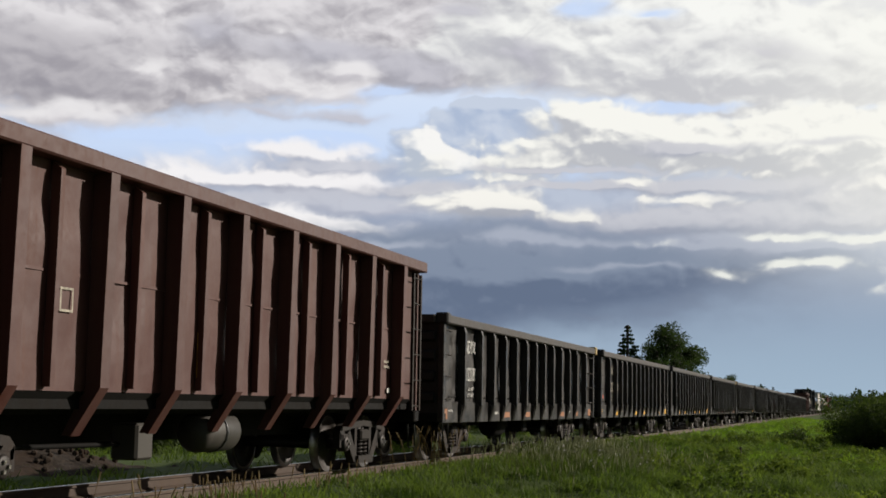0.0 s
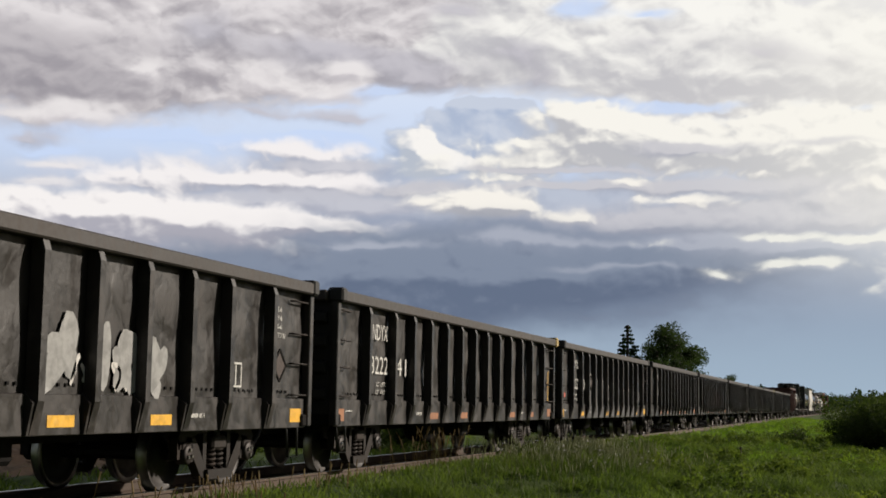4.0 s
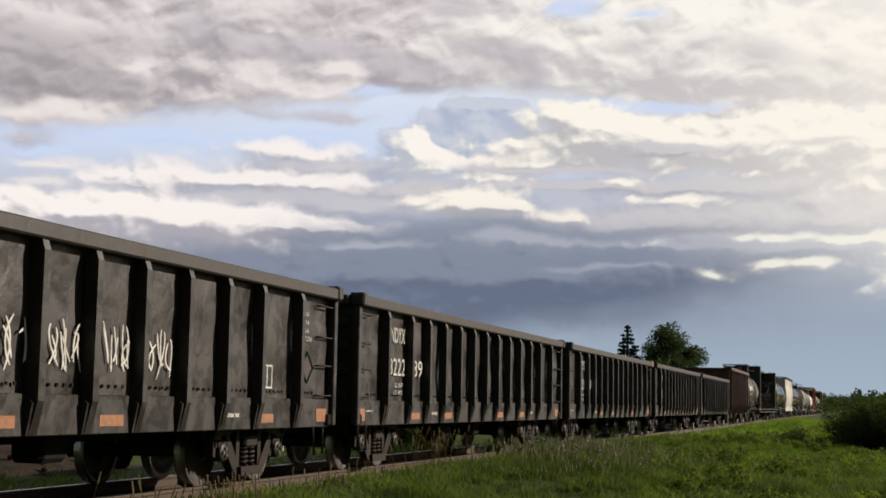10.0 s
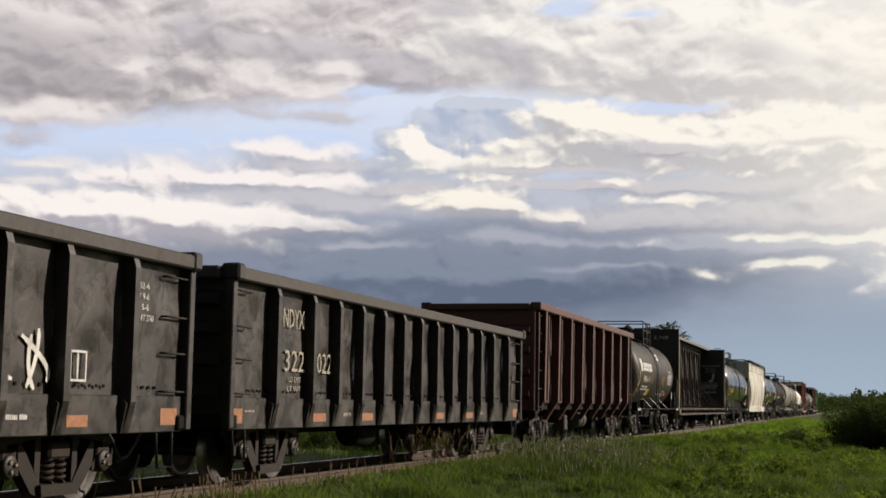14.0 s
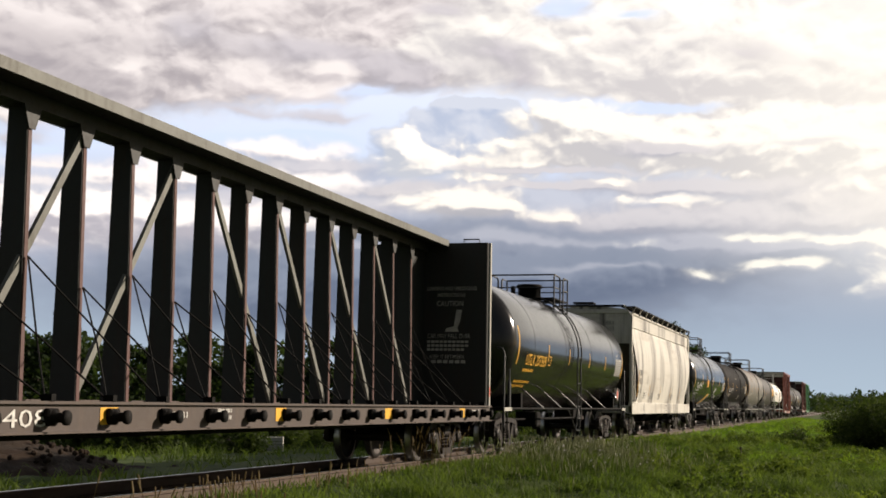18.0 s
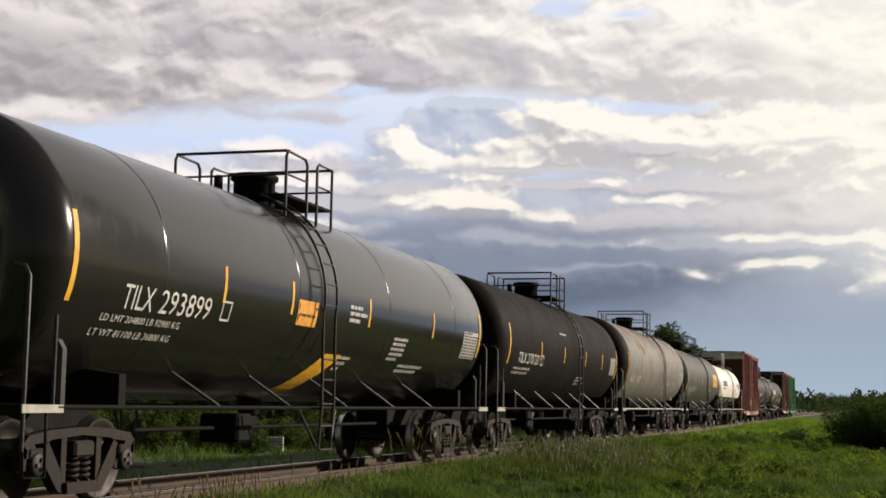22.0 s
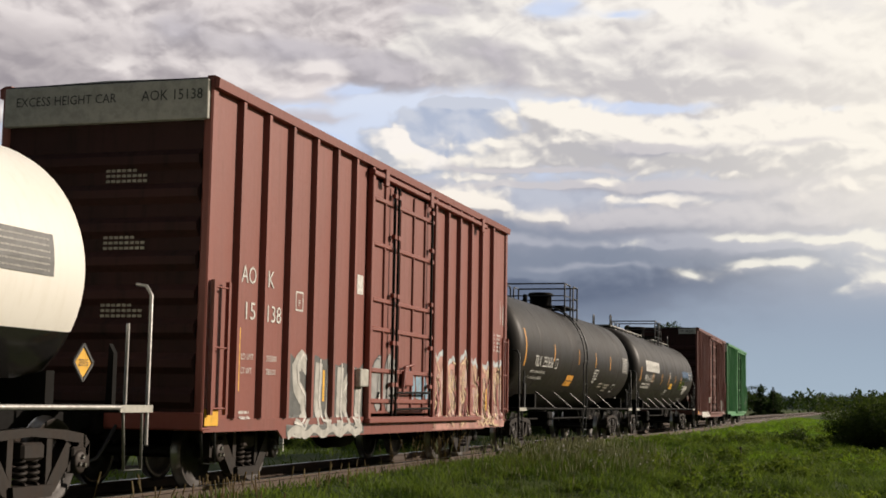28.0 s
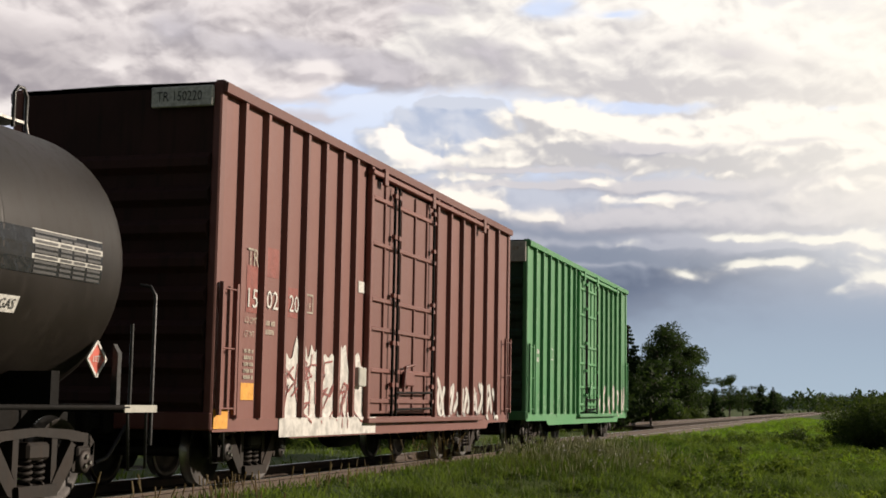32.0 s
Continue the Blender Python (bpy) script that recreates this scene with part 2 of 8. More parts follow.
# ---------- materials ----------
def surface(name, build, rough=0.6, metal=0.0, spec=0.5):
    """A material: build(N, place) gives colour, roughness and height sockets (or None)."""
    m = bpy.data.materials.new(name)
    m.use_nodes = True
    N = Nodes(m.node_tree)
    N.n.clear()
    bsdf = N.put("ShaderNodeBsdfPrincipled", {"Roughness": rough, "Metallic": metal, "Specular IOR Level": spec})
    N.put("ShaderNodeOutputMaterial", {0: bsdf.outputs[0]})
    tc = N.put("ShaderNodeTexCoord").outputs["Object"]
    info = N.put("ShaderNodeObjectInfo")
    place = N.vmath("ADD", tc, N.put("ShaderNodeCombineXYZ", {0: N.math("MULTIPLY", info.outputs["Random"], 37.0), 1: N.math("MULTIPLY", info.outputs["Random"], 91.0)}).outputs[0])
    col, rg, height = build(N, place, info.outputs["Random"])
    if isinstance(col, tuple):
        bsdf.inputs["Base Color"].default_value = (*col, 1)
    else:
        N.l.new(col, bsdf.inputs["Base Color"])
    if rg is not None:
        N.l.new(rg, bsdf.inputs["Roughness"])
    if height is not None:
        N.l.new(N.put("ShaderNodeBump", {"Strength": 0.5, "Distance": 0.02, "Height": height}).outputs[0], bsdf.inputs["Normal"])
    return m


def paint(name, base, grime, rough=0.5, wear=0.5, streak=0.4, metal=0.0, dent=0.3, vary=0.15, spec=0.5):
    """Weathered paint on steel: broad stains, fine grain and streaks that run down."""
    def build(N, p, rnd):
        broad = N.noise(p, 0.9, 4, 0.6)
        grain = N.noise(p, 14.0, 5, 0.65)
        down = N.noise(N.vmath("MULTIPLY", p, (5.0, 5.0, 0.35)), 1.6, 4, 0.6)
        f = N.math("MULTIPLY_ADD", N.smooth(broad, 0.42, 0.68), wear * 0.6, N.math("MULTIPLY", N.smooth(down, 0.48, 0.72), streak))
        f = N.math("MULTIPLY_ADD", N.smooth(grain, 0.56, 0.72), wear * 0.35, f, clamp=True)
        col = N.mix(f, base, grime)
        k = N.math("MULTIPLY_ADD", rnd, 2 * vary, 1 - vary)
        col = N.mix(1.0, col, N.put("ShaderNodeCombineXYZ", {0: k, 1: k, 2: k}).outputs[0], "MULTIPLY")
        rg = N.math("MULTIPLY_ADD", N.math("SUBTRACT", grain, 0.5), min(0.3, 0.05 + dent), N.math("MULTIPLY_ADD", f, 0.25, rough), clamp=True)
        h = N.math("MULTIPLY_ADD", N.noise(p, 1.7, 2, 0.5), dent * 4, N.math("MULTIPLY", grain, min(0.15, 0.02 + dent * 0.6)))
        return col, rg, h
    return surface(name, build, rough, metal, spec)


def plain(name, col, rough=0.6, metal=0.0, vary=0.25, scale=9.0):
    def build(N, p, rnd):
        n = N.noise(p, scale, 4, 0.6)
        d = tuple(c * (1 - vary) for c in col)
        return N.mix(N.smooth(n, 0.35, 0.7), col, d), None, n
    return surface(name, build, rough, metal)




def scuffed(N, p, rnd):
    """Old black paint, rubbed grey in blotches, creased and streaked with rust."""
    bend = N.vmath("ADD", p, N.vmath("MULTIPLY", N.put("ShaderNodeTexNoise", {"Vector": p, "Scale": 2.5, "Detail": 3.0}).outputs[1], (0.0, 0.5, 0.5)))
    broad = N.noise(bend, 1.1, 4, 0.62)
    patchy = N.noise(bend, 3.4, 5, 0.66)
    grain = N.noise(p, 22.0, 5, 0.7)
    down = N.noise(N.vmath("MULTIPLY", p, (6.0, 6.0, 0.5)), 1.5, 4, 0.62)
    k = N.math("MULTIPLY_ADD", rnd, 0.32, 0.70)
    c = N.mix(N.smooth(broad, 0.34, 0.66), (0.0115, 0.0098, 0.0090), (0.023, 0.0192, 0.0170))
    c = N.mix(N.math("MULTIPLY", N.smooth(patchy, 0.50, 0.68), 0.75), c, (0.042, 0.0345, 0.0300))
    c = N.mix(N.math("MULTIPLY", N.smooth(down, 0.55, 0.75), 0.5), c, (0.040, 0.0275, 0.0205))
    c = N.mix(N.math("MULTIPLY", N.smooth(grain, 0.60, 0.74), 0.4), c, (0.056, 0.043, 0.035))
    c = N.mix(1.0, c, N.put("ShaderNodeCombineXYZ", {0: k, 1: k, 2: k}).outputs[0], "MULTIPLY")
    rg = N.math("MULTIPLY_ADD", N.smooth(patchy, 0.35, 0.65), 0.28, 0.34)
    crease = N.math("ABSOLUTE", N.math("SUBTRACT", N.noise(N.vmath("MULTIPLY", bend, (1.0, 1.0, 0.5)), 2.1, 2, 0.5), 0.5))
    h = N.math("MULTIPLY_ADD", crease, 2.2, N.math("MULTIPLY_ADD", patchy, 0.5, N.math("MULTIPLY", grain, 0.12)))
    return c, rg, h


GONDOLA = surface("gondola_black_paint", scuffed, 0.45)
GONDOLA_END = paint("gondola_end_paint", (0.009, 0.0088, 0.0085), (0.022, 0.019, 0.017), 0.6)
CHORD = paint("gondola_chord_paint", (0.024, 0.0195, 0.0172), (0.056, 0.041, 0.033), 0.6)
OXIDE = paint("oxide_red_paint", (0.060, 0.0160, 0.0118), (0.092, 0.040, 0.030), 0.55, 0.8, 0.6, dent=0.6)
BOX_RED = paint("boxcar_red_paint", (0.225, 0.060, 0.042), (0.165, 0.052, 0.038), 0.5, 0.4, 0.35, dent=0.15)
BOX_BROWN = paint("boxcar_brown_paint", (0.155, 0.050, 0.039), (0.205, 0.088, 0.070), 0.55, 0.5, 0.5, dent=0.15)
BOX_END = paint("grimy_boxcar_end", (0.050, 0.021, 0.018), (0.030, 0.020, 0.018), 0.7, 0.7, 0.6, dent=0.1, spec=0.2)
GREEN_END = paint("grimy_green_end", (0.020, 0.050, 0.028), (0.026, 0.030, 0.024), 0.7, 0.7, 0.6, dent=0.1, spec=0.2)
BOX_GREEN = paint("boxcar_green_paint", (0.055, 0.235, 0.085), (0.13, 0.28, 0.14), 0.5, 0.4, 0.4, dent=0.15)
TANK_BLACK = paint("tank_black_paint", (0.0125, 0.0120, 0.0116), (0.024, 0.022, 0.020), 0.16, 0.2, 0.15, dent=0.003)
TANK_BROWN = paint("tank_brown_black_paint", (0.0145, 0.0114, 0.0093), (0.027, 0.0212, 0.0166), 0.48, 0.5, 0.35, dent=0.02, spec=0.2)
TANK_DUST = paint("tank_dusty_brown_paint", (0.021, 0.0168, 0.0124), (0.044, 0.035, 0.025), 0.5, 0.6, 0.4, dent=0.02, spec=0.2)
TANK_SOOT = paint("tank_sooty_paint", (0.0085, 0.0066, 0.0056), (0.016, 0.0122, 0.0100), 0.62, 0.5, 0.35, dent=0.02, spec=0.06)
TANK_DUSK = paint("tank_dusty_grey_paint", (0.048, 0.044, 0.039), (0.076, 0.066, 0.055), 0.5, 0.5, 0.4, dent=0.03, spec=0.3)


def rusting(N, p, rnd):
    """Grey paint, mottled and streaked, with rust breaking out in patches that gather near the top."""
    grain = N.noise(p, 12.0, 5, 0.65)
    ring = N.noise(N.vmath("MULTIPLY", p, (0.2, 2.2, 0.2)), 1.5, 3, 0.6)
    mottle = N.noise(p, 1.4, 5, 0.6)
    run = N.noise(N.vmath("MULTIPLY", p, (4.0, 4.0, 0.3)), 1.5, 4, 0.6)
    up = N.smooth(N.put("ShaderNodeSeparateXYZ", {0: p}).outputs[2], 2.5, 4.25)
    c = N.mix(N.smooth(mottle, 0.36, 0.66), (0.150, 0.144, 0.130), (0.215, 0.204, 0.180))
    c = N.mix(N.math("MULTIPLY", N.smooth(ring, 0.48, 0.68), 0.5), c, (0.095, 0.088, 0.077))
    spot = N.smooth(N.math("MULTIPLY_ADD", up, 0.20, N.math("MULTIPLY_ADD", N.math("SUBTRACT", grain, 0.5), 0.35, mottle)), 0.60, 0.74)
    c = N.mix(N.math("MULTIPLY", spot, 0.8), c, (0.125, 0.070, 0.042))
    c = N.mix(N.math("MULTIPLY", N.smooth(run, 0.50, 0.72), N.math("MULTIPLY_ADD", up, 0.55, 0.12)), c, (0.165, 0.105, 0.066))
    return c, N.math("MULTIPLY_ADD", spot, 0.25, 0.5), N.math("MULTIPLY", grain, 0.08)


TANK_GREY = surface("tank_grey_paint", rusting, 0.5, spec=0.3)
TANK_WHITE = paint("tank_white_paint", (0.78, 0.76, 0.70), (0.60, 0.56, 0.47), 0.4, 0.25, 0.2, dent=0.04)


def stained(N, p, rnd):
    """Cream paint with broad dark stains that run down from the roof."""
    wide = N.noise(N.vmath("MULTIPLY", p, (1.0, 0.34, 0.04)), 1.7, 4, 0.62)
    thin = N.noise(N.vmath("MULTIPLY", p, (1.0, 3.0, 0.10)), 2.2, 3, 0.6)
    grain = N.noise(p, 8.0, 5, 0.65)
    f = N.math("MULTIPLY_ADD", N.smooth(wide, 0.48, 0.64), 0.60, N.math("MULTIPLY", N.math("MULTIPLY", N.smooth(thin, 0.44, 0.70), N.smooth(wide, 0.40, 0.60)), 0.75), clamp=True)
    c = N.mix(f, (0.57, 0.55, 0.49), (0.13, 0.12, 0.11))
    band = N.noise(N.vmath("MULTIPLY", p, (1.0, 0.15, 2.2)), 1.3, 4, 0.6)
    c = N.mix(N.math("MULTIPLY", N.smooth(band, 0.50, 0.72), 0.40), c, (0.30, 0.26, 0.21))
    c = N.mix(N.math("MULTIPLY", N.smooth(grain, 0.5, 0.75), 0.25), c, (0.42, 0.35, 0.26))
    return c, None, N.math("MULTIPLY", grain, 0.15)


HOPPER = surface("hopper_cream_paint", stained, 0.55)
BEAM_GREEN = paint("centre_beam_green_paint", (0.015, 0.018, 0.016), (0.040, 0.028, 0.023), 0.55)
BEAM_EDGE = paint("worn_chord_edge", (0.15, 0.155, 0.135), (0.085, 0.075, 0.06), 0.6)
BEAM_DECK = paint("centre_beam_deck_paint", (0.060, 0.042, 0.034), (0.12, 0.092, 0.072), 0.65)
IRON = paint("truck_iron", (0.0125, 0.0090, 0.0070), (0.044, 0.029, 0.021), 0.65, 0.8, 0.3, metal=0.1, spec=0.3)
UNDER = paint("underframe_black", (0.006, 0.0056, 0.0052), (0.014, 0.0115, 0.0095), 0.75, spec=0.12)
WHEEL = paint("wheel_rust", (0.017, 0.013, 0.011), (0.042, 0.028, 0.021), 0.55, 0.7, 0.0, metal=0.3)
STEEL = plain("polished_steel", (0.45, 0.44, 0.42), 0.30, 1.0)
RAILSIDE = paint("rail_rust", (0.056, 0.035, 0.023), (0.105, 0.068, 0.045), 0.75, 0.8, 0.0)
BARE = plain("galvanised_rail", (0.42, 0.41, 0.39), 0.45, 0.6)
GREYBAR = plain("dull_grey_rail", (0.13, 0.125, 0.115), 0.5, 0.2)
BLACKBAR = plain("black_handrail", (0.02, 0.02, 0.02), 0.45)
WHITE_MARK = plain("white_lettering", (0.66, 0.65, 0.61), 0.6, vary=0.35, scale=20)
BLACK_MARK = plain("black_lettering", (0.05, 0.05, 0.05), 0.6)
YELLOW = plain("yellow_reflector", (0.80, 0.43, 0.03), 0.5)
ORANGE = plain("faded_orange_patch", (0.33, 0.135, 0.055), 0.6)
RED_MARK = plain("red_patch", (0.60, 0.10, 0.06), 0.6)
GREY_PANEL = plain("grey_header_panel", (0.42, 0.41, 0.36), 0.6)


# ---------- geometry helpers ----------
class Geo:
    """Collects vertices and faces of one part."""
    def __init__(self):
        self.v, self.f, self.m, self.s, self.k = [], [], [], [], 0

    def add(self, verts, faces, smooth=False):
        o = len(self.v)
        self.v += [tuple(p) for p in verts]
        self.f += [tuple(o + i for i in f) for f in faces]
        self.m += [self.k] * len(faces)
        self.s += [smooth] * len(faces)
        return self

    def slot(self, k):
        self.k = k
        return self

    def box(self, x0, x1, y0, y1, z0, z1, c=0.0):
        lo, hi = (min(x0, x1), min(y0, y1), min(z0, z1)), (max(x0, x1), max(y0, y1), max(z0, z1))
        if not c:
            vs = [(x, y, z) for x in (lo[0], hi[0]) for y in (lo[1], hi[1]) for z in (lo[2], hi[2])]
            return self.add(vs, [(0, 1, 3, 2), (4, 6, 7, 5), (0, 4, 5, 1), (2, 3, 7, 6), (0, 2, 6, 4), (1, 5, 7, 3)])
        c = min(c, *(0.45 * (hi[i] - lo[i]) for i in range(3)))
        vs, at = [], {}
        for sx in (0, 1):
            for sy in (0, 1):
                for sz in (0, 1):
                    s = (sx, sy, sz)
                    for a in range(3):
                        p = [(hi[i] if s[i] else lo[i]) + (0 if i == a else (-c if s[i] else c)) for i in range(3)]
                        at[s, a] = len(vs)
                        vs.append(p)
        fs = []
        for a in range(3):
            b, d = [i for i in range(3) if i != a]
            for e in (0, 1):
                ring = []
                for u, w in ((0, 0), (1, 0), (1, 1), (0, 1)):
                    s = [0, 0, 0]
                    s[a], s[b], s[d] = e, u, w
                    ring.append(at[tuple(s), a])
                fs.append(ring)
            for u in (0, 1):
                for w in (0, 1):
                    s0, s1 = [0, 0, 0], [0, 0, 0]
                    s0[a], s1[a] = 0, 1
                    s0[b] = s1[b] = u
                    s0[d] = s1[d] = w
                    fs.append((at[tuple(s0), b], at[tuple(s1), b], at[tuple(s1), d], at[tuple(s0), d]))
        for s in ((x, y, z) for x in (0, 1) for y in (0, 1) for z in (0, 1)):
            fs.append((at[s, 0], at[s, 1], at[s, 2]))
        return self.add(vs, fs)

    def prism(self, pts, axis, a, b, smooth=False):
        """A polygon drawn across an axis ('x': (y, z); 'y': (x, z); 'z': (x, y)) and drawn out from a to b."""
        n = len(pts)
        def put(p, t):
            return (t, p[0], p[1]) if axis == "x" else (p[0], t, p[1]) if axis == "y" else (p[0], p[1], t)
        vs = [put(p, a) for p in pts] + [put(p, b) for p in pts]
        self.add(vs, [tuple(range(n)), tuple(range(2 * n - 1, n - 1, -1))])
        return self.add(vs, [(i, (i + 1) % n, n + (i + 1) % n, n + i) for i in range(n)], smooth)

    def bar(self, p, q, w, d=None):
        """A straight rectangular bar from p to q."""
        p, q = Vector(p), Vector(q)
        d = d or w
        t = (q - p).normalized()
        up = Vector((0, 0, 1)) if abs(t.z) < 0.9 else Vector((1, 0, 0))
        s = t.cross(up).normalized()
        u = s.cross(t)
        vs = [c + s * (w / 2 * i) + u * (d / 2 * j) for c in (p, q) for i, j in ((-1, -1), (1, -1), (1, 1), (-1, 1))]
        return self.add(vs, [(0, 1, 2, 3), (7, 6, 5, 4), (0, 4, 5, 1), (1, 5, 6, 2), (2, 6, 7, 3), (3, 7, 4, 0)])

    def tube(self, path, r, n=6):
        path = [Vector(p) for p in path]
        rings, side = [], None
        for i, p in enumerate(path):
            t = (path[min(i + 1, len(path) - 1)] - path[max(i - 1, 0)]).normalized()
            if side is None:
                side = t.cross(Vector((0, 0, 1)) if abs(t.z) < 0.9 else Vector((1, 0, 0))).normalized()
            side = (side - t * side.dot(t)).normalized()
            up = t.cross(side)
            rings.append([p + (side * math.cos(a) + up * math.sin(a)) * r for a in (2 * math.pi * k / n for k in range(n))])
        vs = [v for ring in rings for v in ring]
        fs = [(i * n + k, i * n + (k + 1) % n, (i + 1) * n + (k + 1) % n, (i + 1) * n + k) for i in range(len(path) - 1) for k in range(n)]
        self.add(vs, fs, True)
        return self.add(vs[:n], [tuple(range(n))]).add(vs[-n:], [tuple(range(n - 1, -1, -1))])

    def lathe(self, profile, axis, centre=(0, 0, 0), n=24, a0=0.0, a1=2 * math.pi, smooth=True):
        """A profile of (radius, place on the axis), turned."""
        full = abs(a1 - a0 - 2 * math.pi) < 1e-6
        m = n if full else n + 1
        vs = []
        for r, t in profile:
            for k in range(m):
                a = a0 + (a1 - a0) * k / n
                c, s = r * math.cos(a), r * math.sin(a)
                p = (t, c, s) if axis == "x" else (c, t, s) if axis == "y" else (c, s, t)
                vs.append(tuple(p[i] + centre[i] for i in range(3)))
        fs = [(i * m + k, i * m + (k + 1) % m, (i + 1) * m + (k + 1) % m, (i + 1) * m + k)
              for i in range(len(profile) - 1) for k in range(n if not full else m)]
        return self.add(vs, fs, smooth)

    def mesh(self, name, mats):
        me = bpy.data.meshes.new(name)
        me.from_pydata(self.v, [], self.f)
        for mt in (mats if isinstance(mats, (list, tuple)) else [mats]):
            me.materials.append(mt)
        bm = bmesh.new()
        bm.from_mesh(me)
        bmesh.ops.recalc_face_normals(bm, faces=bm.faces)
        bm.to_mesh(me)
        bm.free()
        me.polygons.foreach_set("material_index", self.m)
        me.polygons.foreach_set("use_smooth", self.s)
        return me


def part(name, geo, mats, parent=None, label="", at=None):
    """Links a Geo (or a mesh made before) as one mesh object under a thing or a part."""
    ob = new(name, geo.mesh(name, mats) if isinstance(geo, Geo) else geo)
    ob.parent = parent
    if at is not None:
        ob.matrix_basis = at
    if label:
        ob["label"] = label
    return ob


def here(x=0, y=0, z=0, rz=0):
    return pose(x, y, z, 0, 0, rz)


def thing(name, label, category, group=""):
    return tagged(new(name), label, category, group)


def outline(words):
    """Points and faces of a text in the built-in font, one unit high."""
    cu = bpy.data.curves.new("words", "FONT")
    cu.body, cu.size, cu.resolution_u = words, 1.0, 2
    ob = new("words", cu)
    me = bpy.data.meshes.new_from_object(ob.evaluated_get(bpy.context.evaluated_depsgraph_get()))
    out = [(v.co.x, v.co.y) for v in me.vertices], [tuple(p.vertices) for p in me.polygons]
    bpy.data.objects.remove(ob)
    bpy.data.curves.remove(cu)
    bpy.data.meshes.remove(me)
    return out


def glyph_table(chars):
    stop = max(p for p, q in outline("I")[0])
    return {c: (*outline(c), max(p for p, q in outline(c + "I")[0]) - stop) for c in chars}


GLYPHS = glyph_table("ABCDEFGHIJKLMNOPQRSTUVWXYZ0123456789-")


def letters(words, size):
    """The flat outlines of words: (x, y) points and faces; x runs on from 0, y up."""
    pts, faces, x = [], [], 0.0
    for c in words:
        if c == " ":
            x += 0.30
            continue
        gp, gf, step = GLYPHS[c]
        o = len(pts)
        pts += [((x + p) * size, q * size) for p, q in gp]
        faces += [tuple(o + i for i in f) for f in gf]
        x += step
    return pts, faces


def write_end(car, words, size, x, y, z, mat, narrow=0.9):
    pts, faces = letters(words, size)
    me = bpy.data.meshes.new("lettering")
    me.from_pydata([(x + p * narrow, y, z + q) for p, q in pts], [], faces)
    me.materials.append(mat)
    return part("lettering", me, None, car)


def patch(car, name, y0, y1, z0, z1, mat, wall, label="", lift=0.006):
    """A thin plate or painted mark on the near side."""
    g, n = Geo(), max(1, int(abs(z1 - z0) / 0.12))
    for i in range(n):
        a, b = z0 + (z1 - z0) * i / n, z0 + (z1 - z0) * (i + 1) / n
        g.add([(wall(a) + lift, y0, a), (wall(a) + lift, y1, a), (wall(b) + lift, y1, b), (wall(b) + lift, y0, b)], [(0, 1, 2, 3)])
    return part(name, g, mat, car, label)


def bars(car, y, z, widths, height, mat, wall, gap=1.7, name="small_print"):
    """Print too small to read: each line in words of narrow upright bars."""
    g, pick = Geo(), random.Random(int(1000 * (y + 3 * z)))
    for i, w in enumerate(widths):
        a = z - i * height * gap
        c = y
        x, x2 = wall(a) + 0.007, wall(a + height) + 0.007
        while c < y + w - 0.3 * height:
            for _ in range(pick.randint(3, 7)):
                e = c + height * pick.uniform(0.34, 0.52)
                if e > y + w:
                    break
                top = a + height * pick.choice((1.0, 1.0, 0.9))
                g.add([(x, c, a), (x, e, a), (x2, e, top), (x2, c, top)], [(0, 1, 2, 3)])
                c = e + height * 0.18
            c += height * 0.55
    return tagged(part(name, g, mat, car), kind="stuff")


# ---------- trucks ----------


def side_frame_mesh(s):
    g = Geo()
    a, b = (0.98, 1.10) if s > 0 else (-1.10, -0.98)
    for e in (-1, 1):
        g.prism([(e * 1.10, 0.52), (e * 1.12, 0.66), (e * 1.02, 0.75), (e * 0.62, 0.80), (0, 0.83), (0, 0.74), (e * 0.60, 0.70), (e * 0.74, 0.64), (e * 0.76, 0.52)][::e], "x", a, b)
        g.prism([(e * 0.92, 0.66), (e * 0.66, 0.68), (e * 0.30, 0.24), (e * 0.34, 0.13), (e * 0.46, 0.17)], "x", a, b)
        g.prism([(e * 0.30, 0.74), (e * 0.40, 0.74), (e * 0.40, 0.40), (e * 0.30, 0.24)], "x", a + 0.01, b - 0.01)
        g.prism([(e * 1.12, 0.66), (e * 1.12, 0.40), (e * 1.06, 0.40), (e * 1.04, 0.6)], "x", a, b)
        g.prism([(e * 0.72, 0.62), (e * 0.78, 0.62), (e * 0.74, 0.36), (e * 0.69, 0.36)], "x", a, b)
    g.prism([(-0.36, 0.25), (-0.34, 0.13), (0.34, 0.13), (0.36, 0.25)], "x", a - 0.05 * s, b + 0.05 * s)
    for e in (-1, 1):
        g.box(a + 0.02, b + (0.02 if s > 0 else -0.02), e * 0.889 - 0.13, e * 0.889 + 0.13, 0.50, 0.62, 0.02)
    return g.mesh("side_frame", IRON)


